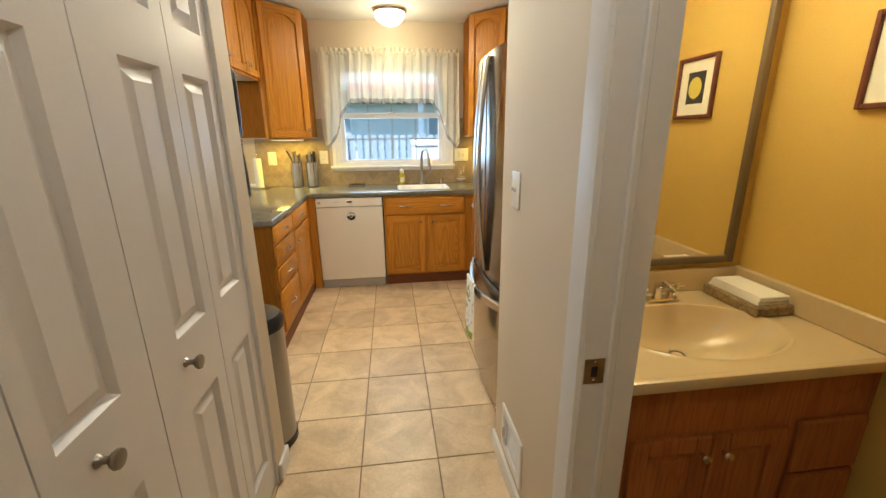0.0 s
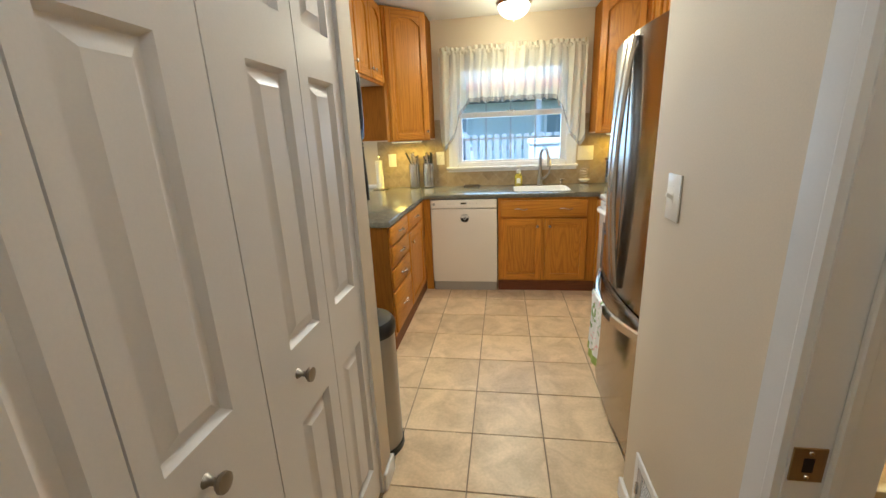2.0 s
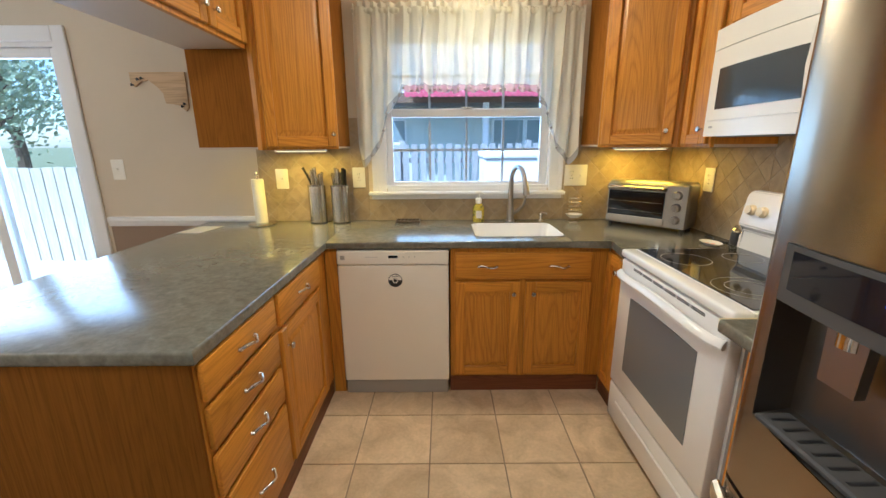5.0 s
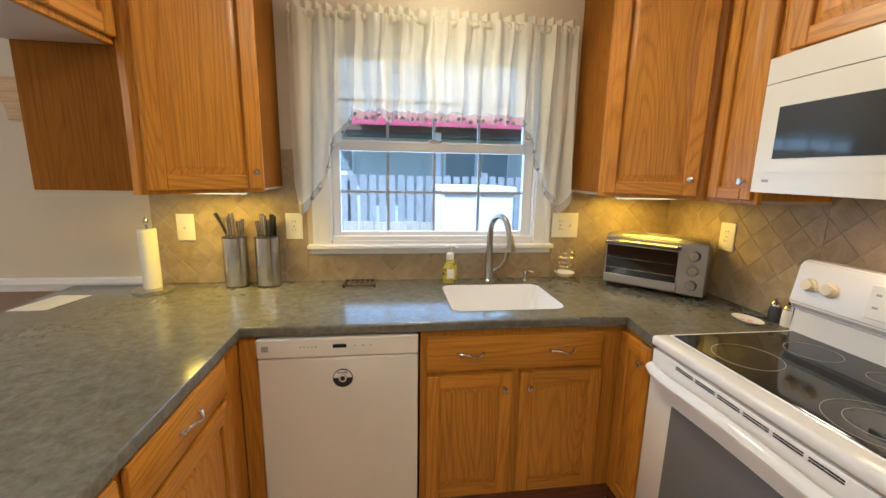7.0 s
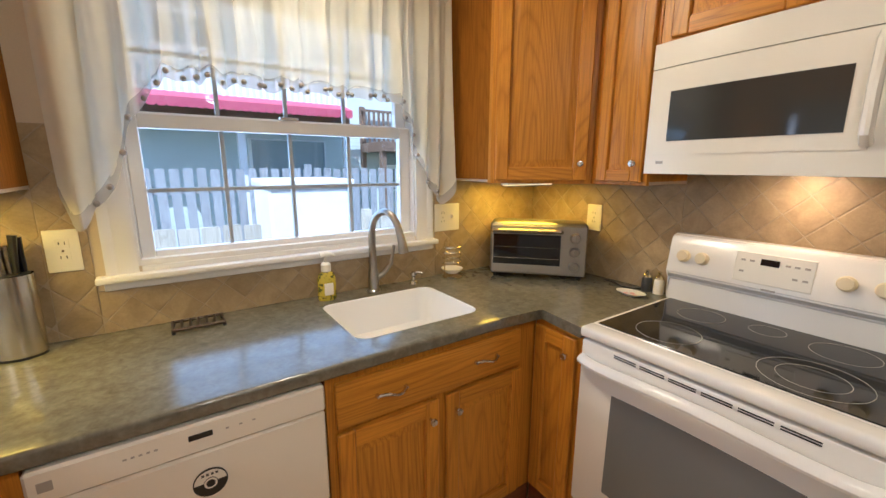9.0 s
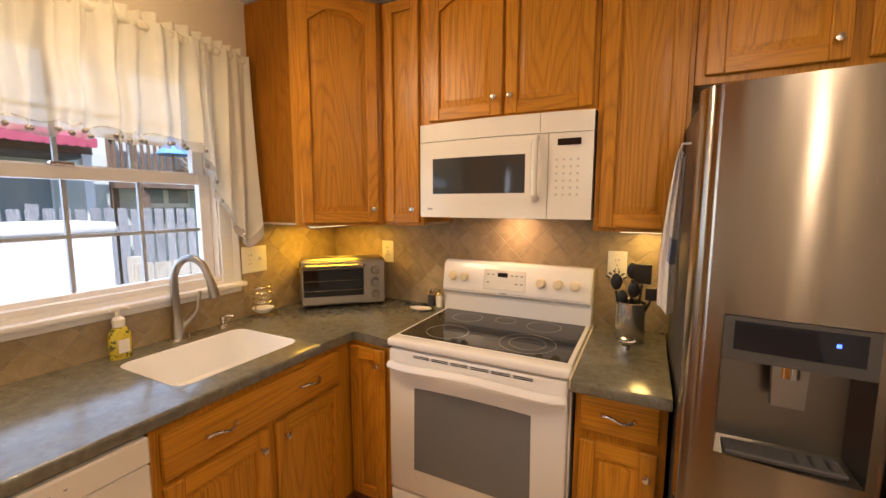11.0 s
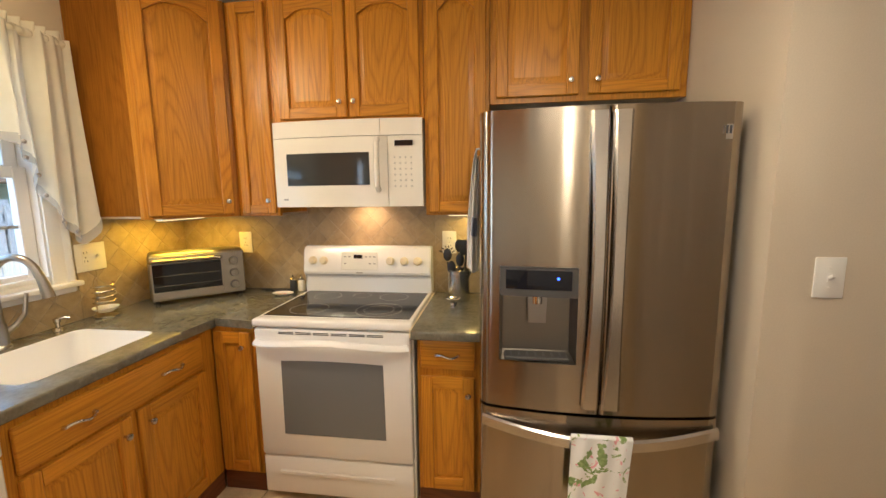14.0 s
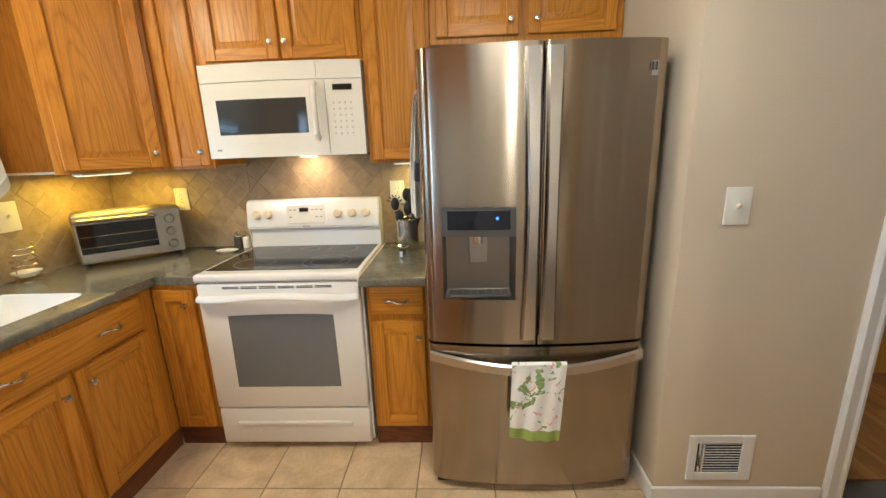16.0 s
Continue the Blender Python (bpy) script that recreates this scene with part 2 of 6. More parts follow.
MW_GLASS = gloss_black("dark_microwave_glass", (0.045, 0.045, 0.042), 0.08)
DISPLAY = gloss_black("display_black", (0.01, 0.011, 0.016), 0.05)
MIRROR = steel("mirror_silver", (0.92, 0.92, 0.90), 0.01, (1, 1, 1), 0.0)


def glow(name, colour, strength):
    m = Mat(name, colour, 0.4)
    m.b.inputs["Emission Color"].default_value = rgb(*colour)
    m.b.inputs["Emission Strength"].default_value = strength
    return m.m


DOME = glow("lit_opal_glass", (1.0, 0.88, 0.66), 2.7)
LED_STRIP = glow("lit_diffuser", (1.0, 0.80, 0.42), 0.7)
LED_BLUE = glow("blue_indicator", (0.05, 0.12, 1.0), 2.6)


def cloth(name, colour, see=0.0, glowthrough=0.45, weave=500):
    m = Mat(name, colour, 0.9)
    co = m.coords(shift=False)
    n = m.noise(co, weave, 2)
    c = m.mix(colour, m.ramp(m.noise(co, 6, 3), (0.3, 0.90), (0.7, 1.0)), 1.0, "MULTIPLY")
    m.colour(c).bump(n, 0.25, 0.0008)
    tr = m.node("ShaderNodeBsdfTranslucent")
    m.link(c, tr.inputs[0])
    mixs = m.node("ShaderNodeMixShader")
    mixs.inputs[0].default_value = glowthrough
    m.link(m.b.outputs[0], mixs.inputs[1])
    m.link(tr.outputs[0], mixs.inputs[2])
    out = mixs.outputs[0]
    if see:
        clear = m.node("ShaderNodeBsdfTransparent")
        mix2 = m.node("ShaderNodeMixShader")
        mix2.inputs[0].default_value = see
        m.link(out, mix2.inputs[1])
        m.link(clear.outputs[0], mix2.inputs[2])
        out = mix2.outputs[0]
    m.link(out, m.t.nodes["Material Output"].inputs[0])
    return m.m


CURTAIN = cloth("sheer_cream_voile", (0.88, 0.84, 0.70), 0.18, 0.38)
LACE = cloth("crochet_lace", (0.60, 0.57, 0.50), 0.38, 0.2, 150)
PEARL = paint("grey_pearl_bead", (0.34, 0.31, 0.27), 0.25, 0.0, 0.0, 0.0)


def printed_cloth():
    m = Mat("floral_towel_cloth", (0.85, 0.84, 0.80), 0.9)
    co = m.coords(shift=False)
    leaves = m.ramp(m.noise(co, 13, 3, 0.6, 0.8), (0.57, 0.0), (0.59, 1.0))
    pinks = m.ramp(m.noise(co, 20, 2, 0.5, 1.2), (0.60, 0.0), (0.63, 1.0))
    tone = m.ramp(m.noise(co, 80, 3), (0.3, (0.14, 0.22, 0.06)), (0.7, (0.36, 0.46, 0.18)))
    c = m.mix((0.85, 0.84, 0.80), (0.78, 0.40, 0.42), pinks)
    c = m.mix(c, tone, leaves)
    m.colour(c).bump(m.noise(co, 500, 2), 0.3, 0.0008)
    return m.m


TOWEL_PRINT = printed_cloth()
TOWEL_GREEN = cloth("green_towel_border", (0.36, 0.45, 0.10), 0.0, 0.1)
TOWEL_WHITE = cloth("white_tea_towel", (0.80, 0.78, 0.73), 0.0, 0.15)
TOWEL_BLUE = cloth("blue_towel_print", (0.30, 0.33, 0.42), 0.0, 0.1)

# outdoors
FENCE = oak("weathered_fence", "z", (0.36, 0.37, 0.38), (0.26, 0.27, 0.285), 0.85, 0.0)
# whitened wood: the glare of strong daylight is part of this colour
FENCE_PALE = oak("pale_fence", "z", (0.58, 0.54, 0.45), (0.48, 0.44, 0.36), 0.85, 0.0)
SIDING = paint("pale_siding", (0.62, 0.67, 0.65), 0.7)
HOUSE_PANE = gloss_black("pale_house_pane", (0.20, 0.25, 0.28), 0.15)
AWNING = paint("red_awning_canvas", (0.46, 0.075, 0.125), 0.8)
OUT_WHITE = paint("white_outdoor_vinyl", (0.80, 0.80, 0.80), 0.5)
DECK = oak("deck_timber", "x", (0.20, 0.13, 0.09), (0.12, 0.08, 0.055), 0.8)
DARK_GAP = paint("dark_soffit", (0.10, 0.10, 0.105), 0.8)
GRASS = tile("garden_ground", (0.16, 0.17, 0.08), (0.09, 0.11, 0.04), 2.0, 0.9)
PATIO = tile("patio_concrete", (0.50, 0.48, 0.44), (0.38, 0.36, 0.33), 1.0, 0.85)
# leaf colours lightened to stand in for bright haze beyond the glass door
LEAF = tile("tree_leaves", (0.33, 0.40, 0.26), (0.24, 0.30, 0.18), 2.0, 0.7)
BARK = tile("tree_bark", (0.14, 0.10, 0.07), (0.07, 0.05, 0.035), 9.0, 0.9)
BLUE = paint("blue_canvas", (0.12, 0.30, 0.62), 0.7)

# ---- building blocks ----


def box(bm, x0, x1, y0, y1, z0, z1, bevel=0.0, mat=0, seg=1):
    vs = [bm.verts.new((x, y, z)) for x in (x0, x1) for y in (y0, y1) for z in (z0, z1)]
    fs = [bm.faces.new([vs[i] for i in q]) for q in ((0, 1, 3, 2), (4, 6, 7, 5), (0, 4, 5, 1), (2, 3, 7, 6), (0, 2, 6, 4), (1, 5, 7, 3))]
    for f in fs:
        f.material_index = mat
    if bevel:
        es = list({e for f in fs for e in f.edges})
        out = bmesh.ops.bevel(bm, geom=es, offset=bevel, segments=seg, affect="EDGES", profile=0.5)
        for f in out["faces"]:
            f.material_index = mat
    return vs


def prism(bm, pts, axis, a, b, mat=0):
    """A flat outline pushed from a to b along an axis: 'y' takes (x, z) points, 'x' takes (y, z), 'z' takes (x, y)."""
    def at(p, d):
        return {"y": (p[0], d, p[1]), "x": (d, p[0], p[1]), "z": (p[0], p[1], d)}[axis]
    lo, hi = [bm.verts.new(at(p, a)) for p in pts], [bm.verts.new(at(p, b)) for p in pts]
    n = len(pts)
    fs = [bm.faces.new(lo), bm.faces.new(hi)] + [bm.faces.new((lo[i], lo[(i + 1) % n], hi[(i + 1) % n], hi[i])) for i in range(n)]
    for f in fs:
        f.material_index = mat
    return fs


def lathe(bm, profile, seg=16, m=Matrix(), mat=0, smooth=True):
    """A profile of (radius, height) turned round the z axis of m."""
    rings = []
    for r, z in profile:
        if r < 1e-6:
            rings.append([bm.verts.new(m @ Vector((0, 0, z)))])
        else:
            rings.append([bm.verts.new(m @ Vector((r * math.cos(2 * math.pi * k / seg), r * math.sin(2 * math.pi * k / seg), z))) for k in range(seg)])
    for a, b in zip(rings, rings[1:]):
        for k in range(seg):
            q = [a[k % len(a)], a[(k + 1) % len(a)], b[(k + 1) % len(b)], b[k % len(b)]]
            q = list(dict.fromkeys(q))
            if len(q) > 2:
                f = bm.faces.new(q)
                f.material_index, f.smooth = mat, smooth


def tube(bm, pts, radius, seg=8, mat=0, flat=1.0, closed=False):
    """A round rod along points; radius may be one number or one a point."""
    pts = [Vector(p) for p in pts]
    n = len(pts)
    radii = radius if isinstance(radius, (list, tuple)) else [radius] * n
    rings, side = [], None
    for i, p in enumerate(pts):
        d = (pts[(i + 1) % n if closed else min(i + 1, n - 1)] - pts[i - 1 if closed else max(i - 1, 0)]).normalized()
        if side is None:
            side = d.orthogonal().normalized()
        side = (side - d * side.dot(d)).normalized()
        up = d.cross(side)
        rings.append([bm.verts.new(p + radii[i] * (math.cos(2 * math.pi * k / seg) * side + flat * math.sin(2 * math.pi * k / seg) * up)) for k in range(seg)])
    pairs = list(zip(rings, rings[1:])) + ([(rings[-1], rings[0])] if closed else [])
    for a, b in pairs:
        for k in range(seg):
            f = bm.faces.new((a[k], a[(k + 1) % seg], b[(k + 1) % seg], b[k]))
            f.material_index, f.smooth = mat, True
    if not closed:
        for r in (rings[0], rings[-1]):
            bm.faces.new(r).material_index = mat


def sheet(bm, nu, nv, fn, mat=0, thick=0.0):
    """A smooth surface over u, v in 0..1."""
    g = [[bm.verts.new(fn(i / nu, j / nv)) for j in range(nv + 1)] for i in range(nu + 1)]
    for i in range(nu):
        for j in range(nv):
            f = bm.faces.new((g[i][j], g[i + 1][j], g[i + 1][j + 1], g[i][j + 1]))
            f.material_index, f.smooth = mat, True
    return g


def finish(name, bm, mats):
    bmesh.ops.recalc_face_normals(bm, faces=bm.faces)
    me = bpy.data.meshes.new(name)
    bm.to_mesh(me)
    bm.free()
    me.set_sharp_from_angle(angle=0.6)
    for m in mats if isinstance(mats, (list, tuple)) else [mats]:
        me.materials.append(m)
    return new(name, me)


def part(name, bm, mats, parent, label=""):
    ob = finish(name, bm, mats)
    ob.parent = parent
    return tagged(ob, label)


def thing(name, m, label, category, group="", kind=""):
    ob = new(name)
    ob.empty_display_size = 0.05
    ob.matrix_world = m
    return tagged(ob, label, category, group, kind)


def one(name, bm, mats, label, category, m=None, group="", kind=""):
    ob = finish(name, bm, mats)
    if m is not None:
        ob.matrix_world = m
    return tagged(ob, label, category, group, kind)


def put(name, mats, parent, *args, label="", **kw):
    """One box as a part."""
    bm = bmesh.new()
    box(bm, *args, **kw)
    return part(name, bm, mats, parent, label)


def turned(name, mats, parent, profile, m=Matrix(), seg=16, label=""):
    bm = bmesh.new()
    lathe(bm, profile, seg, m)
    return part(name, bm, mats, parent, label)


def rod(name, mats, parent, pts, radius, seg=8, label="", flat=1.0, closed=False):
    bm = bmesh.new()
    tube(bm, pts, radius, seg, 0, flat, closed)
    return part(name, bm, mats, parent, label)


# where the room's faces stand
WY, EX, CZ = 4.45, 1.56, 2.49      # window wall, range wall, ceiling
HX, LX = 0.60, -0.36               # hall: its two long faces
AY, BY = 1.60, 1.63                # fridge alcove side, end of the closet wall
DX, SY = -4.4, -1.5                # far dining wall, end of the hall
TOP = 0.915                        # counters

# ---- structure ----


def wall(name, mat, *boxes, label="painted plaster wall"):
    bm = bmesh.new()
    for b in boxes:
        box(bm, *b)
    return one(name, bm, mat, label, "wall", kind="structure")


WIN = (-0.345, 0.765, 1.13, 2.10)   # the window's hole
SLD = (-4.15, -2.34, 0.0, 2.05)     # the glass door's hole
wall("wall_north", WALL,
     (DX, SLD[0], WY, WY + 0.15, 0, CZ), (SLD[0], SLD[1], WY, WY + 0.15, SLD[3], CZ),
     (SLD[1], WIN[0], WY, WY + 0.15, 0, CZ), (WIN[0], WIN[1], WY, WY + 0.15, 0, WIN[2]),
     (WIN[0], WIN[1], WY, WY + 0.15, WIN[3], CZ), (WIN[1], EX + 0.15, WY, WY + 0.15, 0, CZ))
wall("wall_east", WALL, (EX, EX + 0.15, 1.48, WY, 0, CZ))
wall("wall_alcove", WALL, (HX, EX, 1.54, AY, 0, CZ), (HX, HX + 0.06, 0.872, 1.54, 0, CZ))
wall("wall_bath_back", WALL_BATH, (HX + 0.063, EX, 1.46, 1.537, 0, CZ), label="ochre painted bathroom wall")
wall("wall_hall_east", WALL, (HX, HX + 0.12, SY, 0.06, 0, CZ), (HX, HX + 0.12, 0.06, 0.872, 2.05, CZ))
wall("wall_bath_skin", WALL_BATH, (HX + 0.063, HX + 0.12, 0.872, 1.457, 0, CZ), label="ochre painted bathroom wall")
wall("wall_bath_east", WALL_BATH, (EX, EX + 0.1, -0.9, 1.477, 0, CZ), label="ochre painted bathroom wall")
wall("wall_bath_south", WALL_BATH, (HX + 0.123, EX, -0.9, -0.8, 0, CZ), label="ochre painted bathroom wall")
wall("wall_hall_west", WALL, (LX - 0.11, LX, SY, 0.285, 0, CZ), (LX - 0.11, LX, 0.285, 1.515, 2.06, CZ), (LX - 0.11, LX, 1.515, BY, 0, CZ))
wall("wall_closet_back", WALL, (-1.12, -1.02, SY, 1.515, 0, CZ))
wall("wall_dining_south", WALL, (DX, LX - 0.113, 1.518, BY, 0, CZ))
wall("wall_dining_west", WALL, (DX - 0.12, DX, 1.518, WY + 0.15, 0, CZ))
wall("wall_hall_south", WALL, (-1.2, HX + 0.12, SY - 0.1, SY, 0, CZ))
bm = bmesh.new()
box(bm, DX - 0.12, EX + 0.15, SY - 0.1, WY + 0.15, CZ, CZ + 0.12)
one("ceiling", bm, CEIL, "white painted flat ceiling", "ceiling", kind="structure")
# brown paint below the chair rail in the dining corner
wall("wall_dado", WALL_LOW, (SLD[1] + 0.10, -1.20, WY - 0.003, WY - 0.0005, 0.10, 0.885), label="brown painted lower wall")
bm = bmesh.new()
prism(bm, [(WY, 0.885), (WY - 0.010, 0.888), (WY - 0.014, 0.910), (WY - 0.024, 0.925), (WY - 0.020, 0.945), (WY, 0.952)], "x", SLD[1] + 0.095, -1.17)
one("chair_rail", bm, TRIM, "white painted moulded chair rail", "trim", kind="structure")


def baseboard(name, x0, x1, y0, y1):
    bm = bmesh.new()
    box(bm, x0, x1, y0, y1, 0, 0.085, 0.004)
    return one(name, bm, TRIM, "white painted baseboard", "trim", kind="structure")


baseboard("baseboard_1", HX - 0.014, HX, 0.945, AY + 0.014)
baseboard("baseboard_2", HX, EX, AY, AY + 0.014)
baseboard("baseboard_3", LX, LX + 0.014, 1.52, BY + 0.014)
baseboard("baseboard_4", LX - 0.9, LX, BY, BY + 0.014)
baseboard("baseboard_5", SLD[1] + 0.1, -1.35, WY - 0.017, WY - 0.003)
baseboard("baseboard_6", LX, LX + 0.014, SY, 0.27)

# bathroom doorway: jamb, stop, moulded casing, strike plate
frame_b = thing("door_1", pose(HX, 0.872, 0), "white painted door frame of the bathroom", "door frame", kind="structure")
put("jamb", TRIM, frame_b, -0.002, 0.135, -0.018, -0.001, 0, 2.05)
put("door_stop", TRIM, frame_b, 0.055, 0.075, -0.030, -0.018, 0, 2.03, bevel=0.003)
put("head_jamb", TRIM, frame_b, -0.002, 0.135, -0.81, -0.018, 2.032, 2.05)
bm = bmesh.new()
prism(bm, [(-0.001, -0.014), (-0.014, -0.012), (-0.018, 0.002), (-0.012, 0.012), (-0.016, 0.030), (-0.020, 0.052), (-0.012, 0.062), (-0.001, 0.062)], "z", 0, 2.11)
part("casing", bm, TRIM, frame_b)
bm = bmesh.new()
prism(bm, [(-0.001, 2.036), (-0.018, 2.04), (-0.013, 2.06), (-0.020, 2.10), (-0.001, 2.11)], "y", -0.88, -0.014)
part("head_casing", bm, TRIM, frame_b)
strike = put("strike_plate", BRASS, frame_b, 0.001, 0.052, -0.0205, -0.017, 0.838, 0.904, bevel=0.0008, label="aged brass strike plate")
put("latch_hole", BLACK, strike, 0.018, 0.034, -0.0212, -0.0195, 0.857, 0.885)
for sz in (0.847, 0.895):
    turned("screw", NICKEL, strike, [(0.0, 0.002), (0.003, 0.0015), (0.004, 0.0)], pose(0.027, -0.0205, sz, 90), 8)

# ---- counters, in one mitred sheet of laminate ----


def slab(sections, front, label):
    """A counter of butted sections, each of one or more outlines; the edges that front() picks are rounded."""
    top = thing("countertop", Matrix(), label, "countertop")
    for name, outlines in sections:
        bm = bmesh.new()
        for o in outlines:
            prism(bm, o, "z", TOP - 0.040, TOP)
        es = [e for e in bm.edges if abs(e.verts[0].co.z - e.verts[1].co.z) < 1e-6 and front(*e.verts[0].co[:2]) and front(*e.verts[1].co[:2])
              and front(*((e.verts[0].co + e.verts[1].co) / 2)[:2])]
        bmesh.ops.bevel(bm, geom=es, offset=0.009, segments=3, affect="EDGES", profile=0.5)
        part(name, bm, COUNTER, top)


SK = (0.225, 0.735, 3.915, 4.315)   # sink hole
BK = WY - 0.002


def on_front(x, y):
    return (abs(y - 2.635) < 1e-4 or abs(x + 1.56) < 1e-4 or (abs(x + 0.578) < 1e-4 and y < 3.8031) or (abs(y - 3.803) < 1e-4 and x > -0.5781)
            or (x > 0.91 and 3.60 < y < 3.804 and abs(x - 0.915 - (y - 3.592) * 0.12322) < 1e-3))


slab([
    ("peninsula_top", [[(-1.56, BK), (-1.56, 2.635), (-0.578, 2.635), (-0.578, 3.803), (-0.578, BK)]]),
    ("sink_run", [
        [(-0.578, BK), (-0.578, 3.803), (SK[0], 3.803), (SK[0], BK)],
        [(SK[0], 3.803), (SK[1], 3.803), (SK[1], SK[2]), (SK[0], SK[2])],
        [(SK[0], SK[3]), (SK[1], SK[3]), (SK[1], BK), (SK[0], BK)]]),
    ("corner_top", [[(SK[1], BK), (SK[1], 3.803), (0.941, 3.803), (0.915, 3.592), (EX - 0.002, 3.592), (EX - 0.002, BK)]])],
    on_front, "grey-green mottled laminate countertop with a peninsula")
slab([("short_top", [[(0.85, 2.812), (0.85, 2.514), (EX - 0.002, 2.514), (EX - 0.002, 2.812)]])], lambda x, y: abs(x - 0.85) < 1e-4,
     "short grey-green laminate countertop beside the stove")
for y0, y1, x0 in ((3.5855, 3.5915, 0.918), (2.8125, 2.8185, 0.853)):
    bm = bmesh.new()
    box(bm, x0, EX - 0.05, y0, y1, TOP - 0.030, TOP + 0.003, 0.001)
    one("gap_strip", bm, KNOB_CREAM, "narrow tan strip between counter and stove", "trim")

# ---- cabinets ----


def arch(x0, x1, z, rise, n=10):
    """Points along a cathedral arch from x0 to x1, whose ends stand at z."""
    out = []
    for k in range(n + 1):
        u = 2 * k / n - 1
        flat = min(1.0, max(0.0, (1 - abs(u)) / 0.72))
        out.append((x0 + (x1 - x0) * k / n, z + rise * math.sin(flat * math.pi / 2) ** 1.3))
    return out


def knob(parent, x, z, y=-0.02):
    turned("knob", NICKEL, parent, [(0.0055, 0), (0.0045, 0.012), (0.010, 0.016), (0.014, 0.021), (0.012, 0.027), (0.0, 0.030)], pose(x, y, z, 90), 12, "satin nickel knob")


def pull(parent, x, z, y=-0.02, w=0.10):
    bm = bmesh.new()
    pts = [(x - w / 2 + w * k / 12, y - 0.006 - 0.022 * math.sin(math.pi * k / 12), z + 0.006 * math.sin(2 * math.pi * k / 12)) for k in range(13)]
    tube(bm, pts, [0.0042 + 0.0018 * abs(math.cos(math.pi * k / 12)) for k in range(13)], 8)
    for s in (-1, 1):
        lathe(bm, [(0.008, 0), (0.0075, 0.004), (0.005, 0.012), (0.0, 0.013)], 10, pose(x + s * w / 2, y, z, 90))
    part("handle", bm, NICKEL, parent, "satin nickel bow handle")


def panel_door(cab, x0, x1, z0, z1, knob_at=None, rise=0.0, rail=0.055, name="door", mats=None):
    """A framed door with a raised middle panel, in front of the body's face at y = 0."""
    a, b = mats or (OAK, OAK_H)
    top = arch(x0 + rail, x1 - rail, z1 - rail - rise, rise) if rise else [(x0 + rail, z1 - rail), (x1 - rail, z1 - rail)]
    loops = []
    zc, xc = (z0 + z1) / 2, (x0 + x1) / 2
    full = [(x0 + rail, z0 + rail), (x1 - rail, z0 + rail)] + top[::-1]
    w, h = x1 - x0 - 2 * rail, z1 - z0 - 2 * rail
    bm = bmesh.new()
    for inset, depth in ((0.0, -0.0005), (0.0, -0.006), (0.006, -0.006), (0.028, -0.0165), (0.031, -0.0165)):
        sx, sz = max(0.2, (w - 2 * inset) / w), max(0.2, (h - 2 * inset) / h)
        loops.append([bm.verts.new((xc + (x - xc) * sx, depth, zc + (z - zc) * sz)) for x, z in full])
    n = len(full)
    for p, q in zip(loops, loops[1:]):
        for k in range(n):
            bm.faces.new((p[k], p[(k + 1) % n], q[(k + 1) % n], q[k]))
    bm.faces.new(loops[-1])
    d = part(name, bm, a, cab)
    put("stile", a, d, x0, x0 + rail, -0.02, -0.0005, z0, z1, bevel=0.004)
    put("stile", a, d, x1 - rail, x1, -0.02, -0.0005, z0, z1, bevel=0.004)
    put("rail", b, d, x0 + rail, x1 - rail, -0.0195, -0.0005, z0, z0 + rail, bevel=0.003)
    bm = bmesh.new()
    prism(bm, top + [(x1 - rail, z1), (x0 + rail, z1)], "y", -0.0195, -0.0005)
    part("rail", bm, b, d)
    if knob_at:
        knob(d, *knob_at)
    return d


def drawer_front(cab, x0, x1, z0, z1, pulls=(0.5,), mat=None):
    bm = bmesh.new()
    box(bm, x0, x1, -0.02, -0.0005, z0, z1, 0.008, seg=2)
    d = part("drawer", bm, mat or OAK_H, cab)
    for u in pulls:
        pull(d, x0 + (x1 - x0) * u, (z0 + z1) / 2)
    return d


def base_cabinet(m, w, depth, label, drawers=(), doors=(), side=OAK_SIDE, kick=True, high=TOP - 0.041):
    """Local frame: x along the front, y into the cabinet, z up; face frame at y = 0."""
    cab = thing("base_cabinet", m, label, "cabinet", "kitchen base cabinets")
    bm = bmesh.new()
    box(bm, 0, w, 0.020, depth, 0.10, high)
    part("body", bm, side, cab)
    bm = bmesh.new()
    box(bm, 0, w, 0, 0.0195, 0.10, TOP - 0.041, 0.001)
    part("face_frame", bm, OAK, cab)
    if kick:
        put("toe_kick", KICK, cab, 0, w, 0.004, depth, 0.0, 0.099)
    for d in drawers:
        drawer_front(cab, *d)
    for d in doors:
        panel_door(cab, *d)
    return cab


def E(y, x=0.95):   # facing the hall side from the range wall: local x runs to -y
    return pose(x, y, 0, 0, 0, -90)


base_cabinet(pose(0.086, 3.83, 0), 0.862, WY - 3.835, "honey oak sink base cabinet with two doors",
             [(0.024, 0.765, 0.700, 0.850, (0.24, 0.76))],
             [(0.024, 0.382, 0.117, 0.683, (0.345, 0.62)), (0.415, 0.775, 0.117, 0.683, (0.452, 0.62))], high=0.70)
filler = bmesh.new()
box(filler, -0.598, -0.534, 3.83, 3.85, 0.0, TOP - 0.041, 0.001)
one("filler_strip", filler, OAK, "honey oak filler strip beside the dishwasher", "cabinet trim")
base_cabinet(E(3.829), 0.222, EX - 0.955, "narrow honey oak corner base cabinet", [], [(0.012, 0.205, 0.117, 0.850, (0.172, 0.78))])
